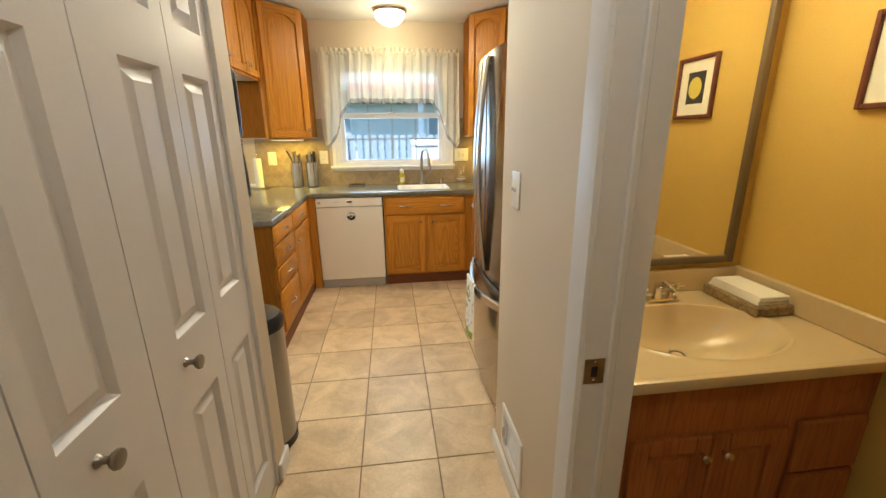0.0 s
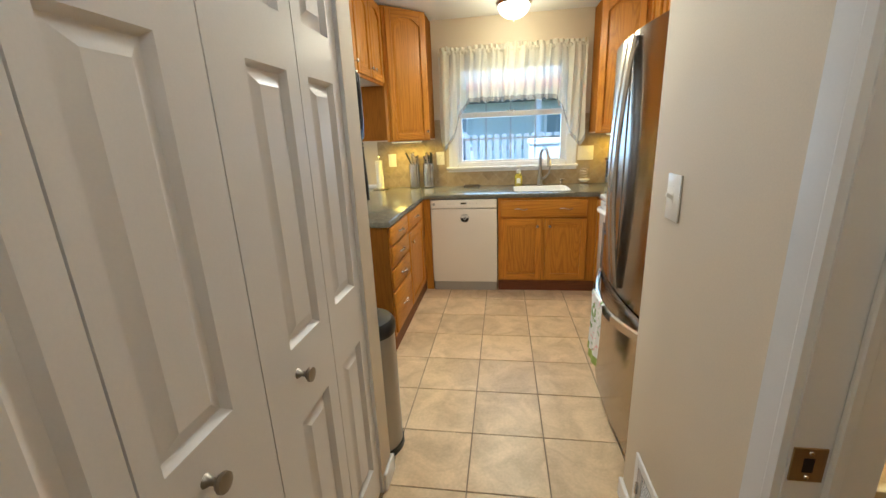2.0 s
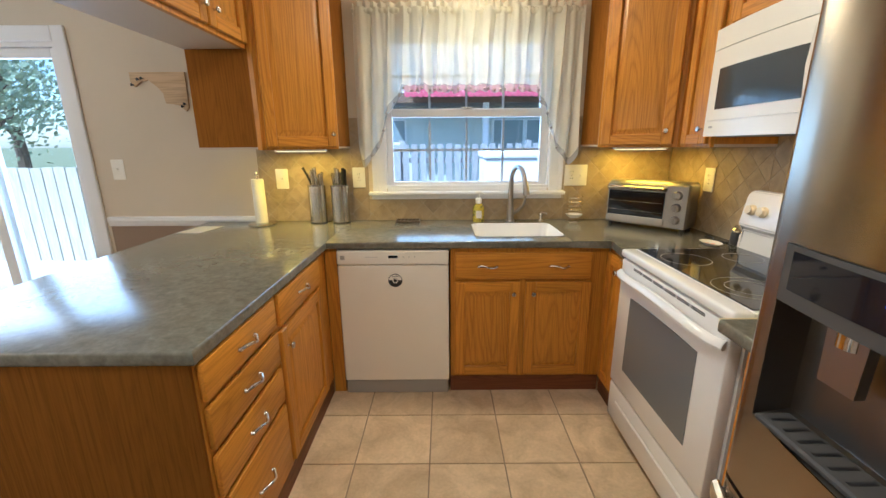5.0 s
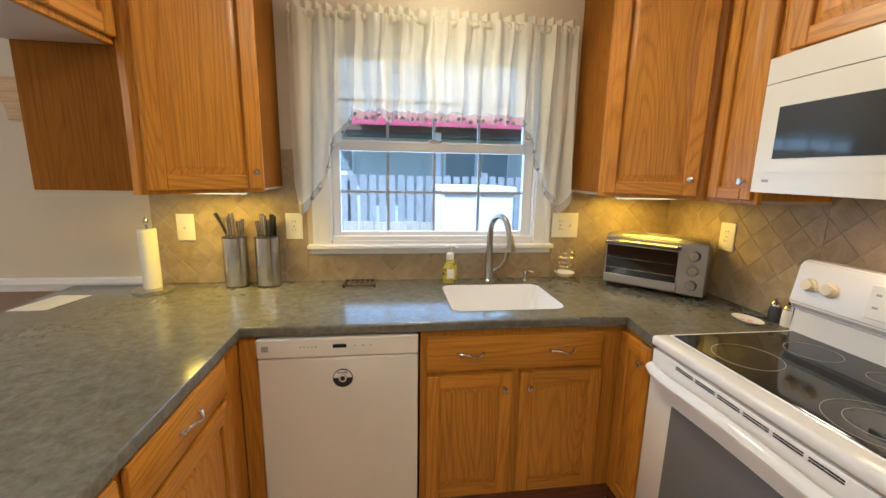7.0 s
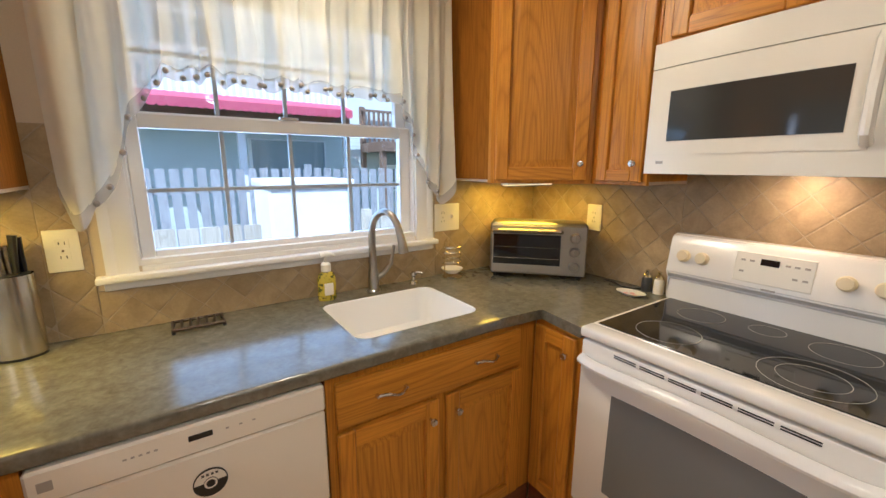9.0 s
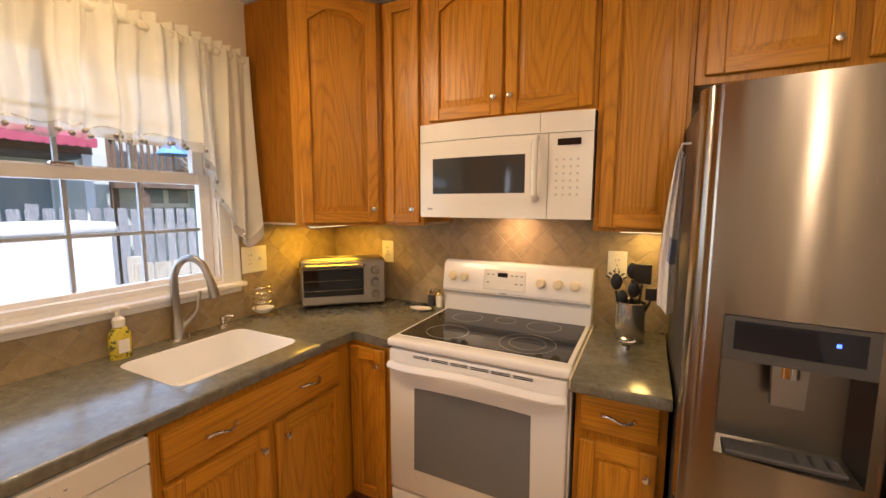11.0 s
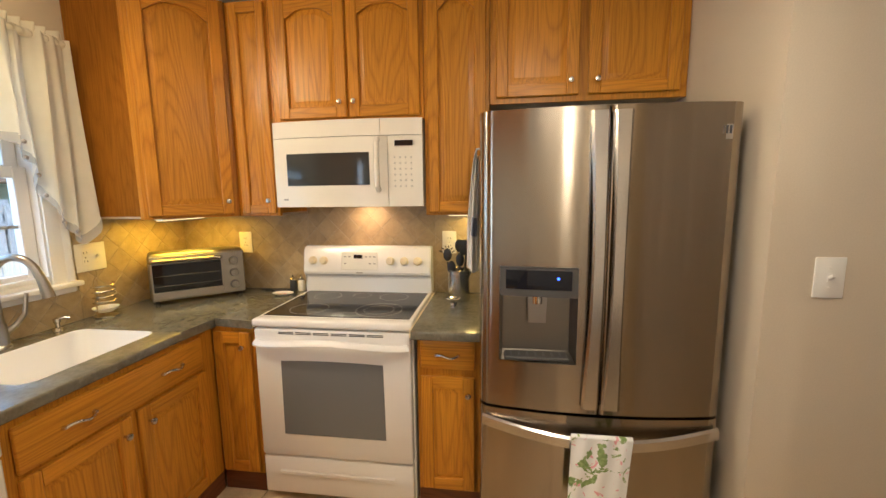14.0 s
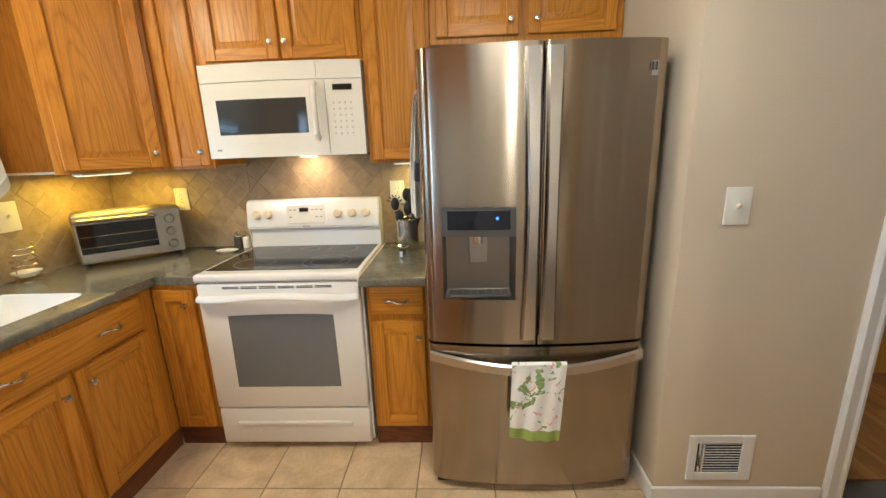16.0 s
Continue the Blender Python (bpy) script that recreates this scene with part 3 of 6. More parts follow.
base_cabinet(E(2.806), 0.290, EX - 0.955, "narrow honey oak base cabinet beside the fridge", [(0.018, 0.266, 0.712, 0.850)], [(0.018, 0.266, 0.117, 0.676, (0.236, 0.60))])
pen_m = pose(-0.598, 2.655, 0, 0, 0, 90)
base_cabinet(pen_m, 0.478, 0.622, "honey oak peninsula cabinet with four drawers",
             [(0.006, 0.470, 0.752, 0.868), (0.006, 0.470, 0.600, 0.733), (0.006, 0.470, 0.440, 0.580), (0.006, 0.470, 0.130, 0.420)], kick=True)
base_cabinet(pose(-0.598, 3.134, 0, 0, 0, 90), 0.69, 0.622, "honey oak peninsula cabinet with drawer and door",
             [(0.020, 0.535, 0.735, 0.868)], [(0.020, 0.535, 0.125, 0.715, (0.06, 0.64))])
end = thing("end_panel", pose(0, 2.643, 0), "oak end panel of the peninsula, coloured darker for shade", "cabinet panel")
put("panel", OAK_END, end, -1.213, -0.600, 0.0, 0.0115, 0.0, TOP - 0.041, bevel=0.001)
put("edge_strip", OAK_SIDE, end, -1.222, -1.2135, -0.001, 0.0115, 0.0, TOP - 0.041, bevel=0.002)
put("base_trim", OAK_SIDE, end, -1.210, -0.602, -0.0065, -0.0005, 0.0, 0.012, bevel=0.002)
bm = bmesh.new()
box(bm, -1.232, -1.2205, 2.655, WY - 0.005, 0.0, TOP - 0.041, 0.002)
one("back_panel", bm, OAK_SIDE, "brown oak back panel of the peninsula", "cabinet panel")


def wall_cabinet(m, w, depth, z0, z1, label, doors, crown=True, face=OAK):
    cab = thing("wall_cabinet", m, label, "cabinet", "kitchen wall cabinets")
    bm = bmesh.new()
    box(bm, 0, w, 0.020, depth, z0 + 0.012, z1, 0.001)
    part("body", bm, OAK, cab)
    put("underside", OAK_PALE, cab, 0.002, w - 0.002, 0.021, depth - 0.002, z0, z0 + 0.0115, label="pale cabinet underside")
    bm = bmesh.new()
    box(bm, 0, w, 0, 0.0195, z0 - 0.002, z1, 0.0015)
    part("face_frame", bm, face, cab)
    for d in doors:
        panel_door(cab, *d)
    return cab


UZ, UT = 1.395, 2.478
FX = 1.252   # face plane of the range wall's upper cabinets
wall_cabinet(E(3.838, FX), 0.236, EX - FX - 0.002, UZ, UT, "narrow tall honey oak wall cabinet", [(0.030, 0.222, UZ + 0.012, UT - 0.015, (0.195, 1.475), 0.0, 0.045)])
wall_cabinet(E(3.600, FX), 0.792, EX - FX - 0.002, 1.872, UT, "honey oak wall cabinet above the microwave",
             [(0.040, 0.402, 1.888, UT - 0.012, (0.372, 1.960), 0.04), (0.414, 0.775, 1.888, UT - 0.012, (0.444, 1.960), 0.04)])
wall_cabinet(E(2.806, FX), 0.318, EX - FX - 0.002, UZ, UT, "tall honey oak wall cabinet beside the fridge", [(0.018, 0.302, UZ + 0.012, UT - 0.015, (0.275, 1.475), 0.05)])
wall_cabinet(E(2.486, FX + 0.002), 0.884, EX - FX - 0.004, 1.925, UT, "honey oak wall cabinet above the fridge",
             [(0.030, 0.410, 1.950, UT - 0.012, (0.372, 2.010)), (0.452, 0.850, 1.950, UT - 0.012, (0.490, 2.010))])
# nook cabinets over the peninsula
wall_cabinet(pose(-0.890, 2.655, 0, 0, 0, 90), 0.50, 0.30, 1.863, UT, "short honey oak cabinet hung over the peninsula",
             [(0.010, 0.490, 1.880, UT - 0.012, (0.45, 1.945), 0.05)])
wall_cabinet(pose(-0.890, 3.157, 0, 0, 0, 90), 0.668, 0.30, 1.863, UT, "short honey oak cabinet hung over the peninsula",
             [(0.012, 0.330, 1.880, UT - 0.012, (0.295, 1.945), 0.05), (0.342, 0.655, 1.880, UT - 0.012, (0.378, 1.945), 0.05)])


def corner_cabinet(m, outline, w, knob_right, label, side=OAK):
    """Five-sided corner unit; its door looks along local -y, the outline is in local x, y."""
    cab = thing("corner_cabinet", m, label, "cabinet", "kitchen wall cabinets")
    bm = bmesh.new()
    prism(bm, outline, "z", UZ + 0.012, UT)
    part("body", bm, side, cab)
    bm = bmesh.new()
    prism(bm, [(x * 0.995, y + 0.002) for x, y in outline], "z", UZ + 0.002, UZ + 0.0115)
    part("underside", bm, OAK_PALE, cab, "pale cabinet underside")
    bm = bmesh.new()
    prism(bm, [(-w / 2 - 0.006, 0.004), (-w / 2 + 0.008, -0.016), (w / 2 - 0.008, -0.016), (w / 2 + 0.006, 0.004)], "z", UZ - 0.002, UT)
    part("face_frame", bm, OAK, cab)
    k = w / 2 - 0.028
    d = panel_door(cab, -k, k, UZ + 0.012, UT - 0.015, None, 0.055)
    d.location = (0, -0.016, 0)
    knob(d, (k - 0.03) * (1 if knob_right else -1), 1.475)
    return cab


def diag(cx, cy, rz, corners):
    m = pose(cx, cy, 0, 0, 0, rz)
    inv = m.inverted()
    return m, [tuple((inv @ Vector((x, y, 0)))[:2]) for x, y in corners]


W_D = math.hypot(0.302, 0.306)
m, pts = diag((0.952 + 1.254) / 2, (4.146 + 3.840) / 2, -45.4, [(0.952, WY - 0.002), (0.952, 4.146), (1.254, 3.840), (EX - 0.002, 3.840), (EX - 0.002, WY - 0.002)])
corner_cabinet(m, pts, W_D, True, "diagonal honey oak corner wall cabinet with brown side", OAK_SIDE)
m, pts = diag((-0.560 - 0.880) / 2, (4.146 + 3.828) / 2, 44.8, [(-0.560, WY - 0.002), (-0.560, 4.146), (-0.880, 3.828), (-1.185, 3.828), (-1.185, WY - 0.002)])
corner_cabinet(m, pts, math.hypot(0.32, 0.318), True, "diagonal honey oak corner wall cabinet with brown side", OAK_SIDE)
for x, y, w, d in ((1.20, 4.15, 0.30, 0.05), (-0.80, 4.20, 0.30, 0.05), (1.46, 2.62, 0.06, 0.20)):
    lt = thing("undercabinet_light", pose(x, y, UZ - 0.001), "slim lit lamp under a wall cabinet", "lamp", "under-cabinet lamps")
    put("housing", PLASTIC, lt, -w / 2, w / 2, -d / 2, d / 2, -0.012, 0.0)
    put("diffuser", LED_STRIP, lt, -w / 2 + 0.006, w / 2 - 0.006, -d / 2 + 0.006, d / 2 - 0.006, -0.016, -0.0125)

# ---- appliances ----


def dishwasher():
    dw = thing("dishwasher", pose(-0.530, 3.805, 0), "off-white dishwasher with a round clean-dirty magnet", "dishwasher")
    w = 0.610
    put("body", DARKGREY, dw, 0.006, w - 0.006, 0.030, 0.60, 0.10, 0.868)
    put("door", BISQUE, dw, 0.004, w - 0.004, 0, 0.029, 0.085, 0.785, bevel=0.006)
    put("control_panel", BISQUE, dw, 0.004, w - 0.004, -0.006, 0.029, 0.790, 0.868, bevel=0.006)
    put("toe_panel", GREY_PRINT, dw, 0.012, w - 0.012, 0.006, 0.05, 0.004, 0.083)
    put("display", DISPLAY, dw, 0.282, 0.332, -0.0075, -0.0055, 0.828, 0.842)
    put("badge", GREY_PRINT, dw, 0.024, 0.048, -0.0075, -0.0055, 0.820, 0.842)
    for k in range(8):
        x = 0.16 + 0.014 * k if k < 5 else 0.36 + 0.03 * (k - 5)
        put("button_mark", GREY_PRINT, dw, x, x + 0.007, -0.0072, -0.0058, 0.832, 0.836)
    mag = thing("fridge_magnet", pose(0.315 - 0.530, 3.805, 0.700), "round black and white clean-dirty magnet", "magnet")
    turned("disc", BLACK, mag, [(0.0, 0.004), (0.036, 0.004), (0.038, 0.002), (0.038, 0.0)], pose(0, 0, 0, 90), 24)
    turned("ring", PLASTIC, mag, [(0.010, 0.0062), (0.0145, 0.0062), (0.0145, 0.0050)], pose(0, 0, 0, 90), 20, "pale ring")
    bm = bmesh.new()
    prism(bm, [(0.035 * math.cos(math.pi * k / 14), 0.003 + 0.032 * math.sin(math.pi * k / 14)) for k in range(15)], "y", -0.0046, -0.0040)
    part("upper_half", bm, PLASTIC, mag, "pale upper half")
    for k in range(4):
        put("letter_bar", DARKGREY, mag, -0.018 + 0.010 * k, -0.012 + 0.010 * k, -0.0052, -0.0045, 0.021, 0.027)
    turned("hub", BLACK, mag, [(0.0, 0.0056), (0.015, 0.0056), (0.016, 0.004)], pose(0, 0, 0, 90), 20)


dishwasher()


def stove():
    st = thing("stove", E(3.584, 0.915), "white electric range with black glass cooktop", "stove")
    w, d = 0.764, 0.60
    put("body", ENAMEL, st, 0, w, 0.035, d, 0.03, 0.905)
    for x in (0.05, w - 0.05):
        put("foot", BLACK, st, x - 0.015, x + 0.015, 0.05, 0.08, 0.0, 0.03)
    bm = bmesh.new()
    box(bm, 0.006, w - 0.006, -0.012, 0.034, 0.245, 0.886, 0.010, seg=2)
    door = part("oven_door", bm, ENAMEL, st)
    bm = bmesh.new()
    n = 8
    arc = [(0.135 + 0.494 * k / n, 0.736 - 0.006 * (2 * k / n - 1) ** 2) for k in range(n + 1)]
    prism(bm, [(0.131, 0.362), (0.633, 0.362)] + arc[::-1], "y", -0.0145, -0.011)
    part("oven_window", bm, OVEN_GLASS, door, "grey oven window")
    bm = bmesh.new()
    pts = [(0.012 + 0.740 * k / 16, -0.018 - 0.040 * math.sin(math.pi * k / 16) ** 0.5, 0.828 + 0.010 * math.cos(math.pi * (2 * k / 16 - 1))) for k in range(17)]
    tube(bm, pts, 0.019, 10, 0, 0.62)
    part("handle", bm, ENAMEL, door)
    bm = bmesh.new()
    box(bm, -0.002, w + 0.002, -0.018, 0.05, 0.892, 0.930, 0.013, seg=3)
    part("front_rail", bm, ENAMEL, st)
    for z in (0.862, 0.869):
        for k in range(6):
            x = 0.130 + 0.086 * k
            put("vent_slot", BLACK, st, x, x + 0.074, -0.0135, -0.0115, z, z + 0.0035)
    bm = bmesh.new()
    box(bm, 0.004, w - 0.004, 0.045, 0.545, 0.905, 0.929, 0.004)
    part("cooktop_rim", bm, ENAMEL, st)
    put("cooktop_glass", CERAN, st, 0.022, w - 0.022, 0.052, 0.535, 0.928, 0.9325, bevel=0.001)
    for x, y, r in ((0.20, 0.17, 0.095), (0.56, 0.18, 0.115), (0.56, 0.18, 0.075), (0.19, 0.42, 0.075), (0.57, 0.43, 0.078), (0.38, 0.45, 0.05)):
        rod("burner_ring", GREY_PRINT, st, [(x + r * math.cos(2 * math.pi * k / 32), y + r * math.sin(2 * math.pi * k / 32), 0.9326) for k in range(32)], 0.0012, 4, closed=True)
    bm = bmesh.new()
    box(bm, 0.006, w - 0.006, -0.008, 0.034, 0.040, 0.236, 0.010, seg=2)
    dr = part("drawer", bm, ENAMEL, st)
    put("drawer_grip", ENAMEL, dr, 0.09, w - 0.09, -0.016, -0.006, 0.142, 0.168, bevel=0.006)
    # back panel with controls, leaning back
    bm = bmesh.new()
    prism(bm, [(0.535, 0.925), (0.545, 1.02), (0.512, 1.045), (0.535, 1.180), (0.552, 1.200), (0.595, 1.203), (0.620, 1.19), (0.620, 0.925)], "x", 0.0, w)
    es = [e for e in bm.edges]
    bmesh.ops.bevel(bm, geom=es, offset=0.006, segments=2, affect="EDGES")
    bk = part("control_panel", bm, ENAMEL, st)
    lean = pose(0, 0.512, 1.045, -9.7)
    for x in (0.062, 0.128, 0.530, 0.612, 0.690):
        bm = bmesh.new()
        lathe(bm, [(0.024, 0), (0.024, 0.010), (0.019, 0.014), (0.019, 0.024), (0.0, 0.026)], 16, lean @ pose(x, -0.001, 0.075, 90))
        kb = part("control_knob", bm, KNOB_CREAM, bk, "cream control knob")
    bm = bmesh.new()
    box(bm, 0.235, 0.455, -0.003, 0.004, 0.022, 0.128, 0.002)
    bm.transform(lean)
    part("touch_panel", bm, PLASTIC, bk)
    bm = bmesh.new()
    box(bm, 0.310, 0.362, -0.0045, -0.002, 0.088, 0.110)
    bm.transform(lean)
    part("clock_display", bm, DISPLAY, bk)
    for k in range(8):
        bm = bmesh.new()
        x, z = (0.252, 0.278, 0.378, 0.402, 0.428, 0.252, 0.402, 0.428)[k], (0.095, 0.095, 0.095, 0.095, 0.095, 0.055, 0.055, 0.055)[k]
        box(bm, x, x + 0.014, -0.0042, -0.002, z, z + 0.007)
        bm.transform(lean)
        part("button", bm, GREY_PRINT, bk)
    bm = bmesh.new()
    box(bm, 0.325, 0.365, -0.0012, 0.002, 0.002, 0.009)
    bm.transform(lean)
    part("badge", bm, GREY_PRINT, bk)


stove()


def microwave():
    mw = thing("microwave", E(3.592, 1.200), "bisque over-range microwave hung under an oak cabinet", "microwave")
    w, z0, z1 = 0.780, 1.440, 1.868
    put("body", BISQUE, mw, 0.004, w - 0.004, 0.020, EX - 1.204, z0 + 0.006, z1)
    n = 14

    def bow(x):
        return -0.030 * (1 - (2 * x / w - 1) ** 2) + 0.008

    def front(name, x0, x1, za, zb, mat, parent, lift=0.0, label=""):
        bm = bmesh.new()
        xs = [x0 + (x1 - x0) * k / n for k in range(n + 1)]
        prism(bm, [(x, bow(x) - lift) for x in xs] + [(x1, 0.0195), (x0, 0.0195)], "z", za, zb)
        if lift == 0:
            es = [e for e in bm.edges if e.calc_face_angle(0) > 0.5]
            bmesh.ops.bevel(bm, geom=es, offset=0.004, segments=2, affect="EDGES")
        return part(name, bm, mat, parent, label)

    front("vent_panel", 0.0, 0.574, z1 - 0.080, z1, BISQUE, mw)
    front("vent_panel", 0.576, w, z1 - 0.080, z1, BISQUE, mw)
    door = front("door", 0.0, 0.608, z0 + 0.0, z1 - 0.083, BISQUE, mw)
    rails = front("door_frame", 0.028, 0.565, z0 + 0.065, z1 - 0.095, BISQUE, door, 0.004)
    bm = bmesh.new()
    xs = [0.076 + 0.442 * k / n for k in range(n + 1)]
    prism(bm, [(x, bow(x) - 0.006) for x in xs] + [(0.518, bow(0.518)), (0.076, bow(0.076))], "z", z0 + 0.108, z0 + 0.268)
    part("door_window", bm, MW_GLASS, door, "dark window")
    bm = bmesh.new()
    tube(bm, [(0.562, bow(0.56) - 0.004, z0 + 0.08), (0.562, bow(0.56) - 0.026, z0 + 0.10), (0.562, bow(0.56) - 0.034, z0 + 0.20), (0.562, bow(0.56) - 0.026, z0 + 0.310), (0.562, bow(0.56) - 0.004, z0 + 0.330)], 0.014, 10)
    part("handle", bm, BISQUE, door)
    pad = front("keypad_panel", 0.611, w, z0, z1 - 0.083, BISQUE, mw)
    put("clock_display", DISPLAY, pad, 0.645, 0.735, bow(0.69) - 0.005, bow(0.69) + 0.01, z0 + 0.296, z0 + 0.322)
    for r in range(6):
        for c in range(4):
            x, z = 0.636 + 0.027 * c, z0 + 0.10 + 0.028 * r
            turned("key", KEY_GREY, pad, [(0.0050, 0), (0.0044, 0.0012), (0.0, 0.0015)], pose(x + 0.008, bow(x) - 0.0005, z, 90), 8)
    put("badge", GREY_PRINT, door, 0.045, 0.082, bow(0.06) - 0.0012, bow(0.06) + 0.004, z0 + 0.034, z0 + 0.043)
    put("grille", DARKGREY, mw, 0.03, w - 0.03, 0.05, EX - 1.23, z0 - 0.002, z0 + 0.0055)
    put("hood_lamp", LED_STRIP, mw, 0.345, 0.425, 0.27, 0.33, z0 - 0.006, z0 - 0.0025)


microwave()


def fridge():
    fr = thing("refrigerator", E(2.510, 0.684), "stainless steel french-door fridge with a water dispenser", "refrigerator")
    w, d, h = 0.866, 0.80, 1.782
    mid = w / 2
    put("body", DARKGREY, fr, 0.008, w - 0.008, 0.055, d, 0.03, h - 0.012, bevel=0.004)
    put("base_grille", BLACK, fr, 0.02, w - 0.02, 0.03, 0.07, 0.0, 0.045)
    bm = bmesh.new()
    box(bm, 0.05, 0.16, 0.02, 0.16, h - 0.012, h + 0.004, 0.004)
    part("hinge_cover", bm, DARKGREY, fr)

    def bow(x):
        return -0.042 * (1 - (2 * x / w - 1) ** 2)

    def leaf(name, x0, x1, z0, z1, parent, holes=None):
        """A door skin that follows the bow of the front, rounded at its sides; it can have an oblong hole."""
        bm = bmesh.new()
        n = 20
        rims = {x + s * 0.045 * (1 - math.cos(math.pi / 2 * k / 7)) for x, s in ((x0, 1), (x1, -1)) for k in range(8)}
        xs = sorted({x0 + 0.05 + (x1 - x0 - 0.10) * k / n for k in range(n + 1)} | rims | ({holes[0], holes[1]} if holes else set()))
        zs = [z0, z1] if not holes else [z0, holes[2], holes[3], z1]

        def edge(x):
            e = min(x, w - x)
            inner = min(x - x0, x1 - x)
            return 0.050 * (1 - math.sqrt(max(0.0, 1 - max(0.0, 1 - e / 0.045) ** 2))) + 0.006 * max(0.0, 1 - inner / 0.012) ** 2
        front = [[bm.verts.new((x, bow(x) + edge(x), z)) for z in zs] for x in xs]
        back = [[bm.verts.new((x, 0.052, z)) for z in zs] for x in xs]
        for i in range(len(xs) - 1):
            for j in range(len(zs) - 1):
                inside = holes and j == 1 and xs[i] >= holes[0] - 1e-6 and xs[i + 1] <= holes[1] + 1e-6
                if not inside:
                    f = bm.faces.new((front[i][j], front[i + 1][j], front[i + 1][j + 1], front[i][j + 1]))
                    f.smooth = True
                bm.faces.new((back[i][j], back[i][j + 1], back[i + 1][j + 1], back[i + 1][j]))
            bm.faces.new((front[i][0], back[i][0], back[i + 1][0], front[i + 1][0]))
            bm.faces.new((front[i][-1], front[i + 1][-1], back[i + 1][-1], back[i][-1]))
        for i in (0, -1):
            for j in range(len(zs) - 1):
                bm.faces.new((front[i][j], front[i][j + 1], back[i][j + 1], back[i][j]))
        return part(name, bm, STEEL, parent)

    hole = (0.076, 0.348, 0.885, 1.240)
    left = leaf("door", 0.0, mid - 0.002, 0.702, h, fr, hole)
    right = leaf("door", mid + 0.002, w, 0.702, h, fr)
    low = leaf("drawer", 0.0, w, 0.045, 0.690, fr)
    # dispenser set into the door
    bm = bmesh.new()
    x0, x1, z0, z1 = hole
    quad = [(x0, z0), (x1, z0), (x1, z1), (x0, z1)]
    outer = [bm.verts.new((x, bow(x) - 0.001, z)) for x, z in quad]
    inner = [bm.verts.new((x, 0.048, z)) for x, z in [(x0 + 0.012, z0 + 0.02), (x1 - 0.012, z0 + 0.02), (x1 - 0.012, z1 - 0.02), (x0 + 0.012, z1 - 0.02)]]
    for k in range(4):
        bm.faces.new((outer[k], outer[(k + 1) % 4], inner[(k + 1) % 4], inner[k]))
    bm.faces.new(inner)
    disp = part("dispenser", bm, steel("dispenser_steel", (0.24, 0.22, 0.19), 0.30, (1, 1, 40), 0.5), left, "recessed water dispenser")
    bm = bmesh.new()
    cols = [x0 + 0.001 + (x1 - x0 - 0.002) * k / 10 for k in range(11)]
    prism(bm, [(x, bow(x) - 0.003) for x in cols] + [(x1 - 0.001, 0.03), (x0 + 0.001, 0.03)], "z", 1.132, 1.238)
    hood = part("dispenser_hood", bm, paint("dark_steel_hood", (0.07, 0.066, 0.06), 0.28, 0.0, 0.0, 0.0), left, "dark dispenser hood")
    bm = bmesh.new()
    cols = [x0 + 0.022 + (x1 - x0 - 0.044) * k / 10 for k in range(11)]
    prism(bm, [(x, bow(x) - 0.0042) for x in cols] + [(x1 - 0.022, 0.0), (x0 + 0.022, 0.0)], "z", 1.158, 1.228)
    part("display", bm, DISPLAY, hood, "black dispenser display")
    put("indicator", LED_BLUE, left, 0.276, 0.284, bow(0.28) - 0.0058, bow(0.28) - 0.003, 1.196, 1.204)
    bm = bmesh.new()
    prism(bm, [(0.178, 1.128), (0.246, 1.128), (0.243, 1.030), (0.181, 1.030)], "y", -0.012, 0.006)
    part("paddle", bm, TAP_STEEL, left)
    turned("spout", CHROME, left, [(0.022, 0.0), (0.022, 0.03), (0.030, 0.035)], pose(0.212, 0.000, 1.102), 14)
    bm = bmesh.new()
    box(bm, x0 + 0.02, x1 - 0.02, -0.028, 0.04, z0 + 0.004, z0 + 0.018, 0.004)
    tray = part("drip_tray", bm, paint("matt_grey_tray", (0.06, 0.055, 0.05), 0.7, 0.0, 0.0, 0.0), left)
    for k in range(7):
        put("tray_slot", BLACK, tray, x0 + 0.04 + 0.03 * k, x0 + 0.048 + 0.03 * k, -0.015, 0.03, z0 + 0.0175, z0 + 0.0186)
    # flat bowed handles beside the gap
    for side, door in ((-1, left), (1, right)):
        bm = bmesh.new()
        n = 16
        rows = []
        for k in range(n + 1):
            u = k / n
            z = 0.730 + (h - 0.020 - 0.730) * u
            out = 0.014 + 0.034 * math.sin(math.pi * u)
            half = 0.031 - 0.010 * math.sin(math.pi * u)
            xc = mid + side * (0.036 - 0.004 * math.sin(math.pi * u))
            y = bow(mid) - out
            rows.append([bm.verts.new((xc + a * half, y + b, z)) for a, b in ((-1, 0.004), (-0.7, -0.006), (0.7, -0.006), (1, 0.004), (0.8, 0.012), (-0.8, 0.012))])
        for a, b in zip(rows, rows[1:]):
            for k in range(6):
                f = bm.faces.new((a[k], a[(k + 1) % 6], b[(k + 1) % 6], b[k]))
                f.smooth = True
        bm.faces.new(rows[0])
        bm.faces.new(rows[-1])
        for zz in (0.735, h - 0.055):
            box(bm, mid + side * 0.036 - 0.012, mid + side * 0.036 + 0.012, bow(mid) - 0.012, bow(mid) + 0.008, zz, zz + 0.03)
        part("handle", bm, steel("handle_steel", (0.60, 0.56, 0.51), 0.24, (1, 1, 60), 0.6) if side < 0 else bpy.data.materials["handle_steel"], door, "flat bowed steel handle")
    bm = bmesh.new()
    rows = []
    n = 16
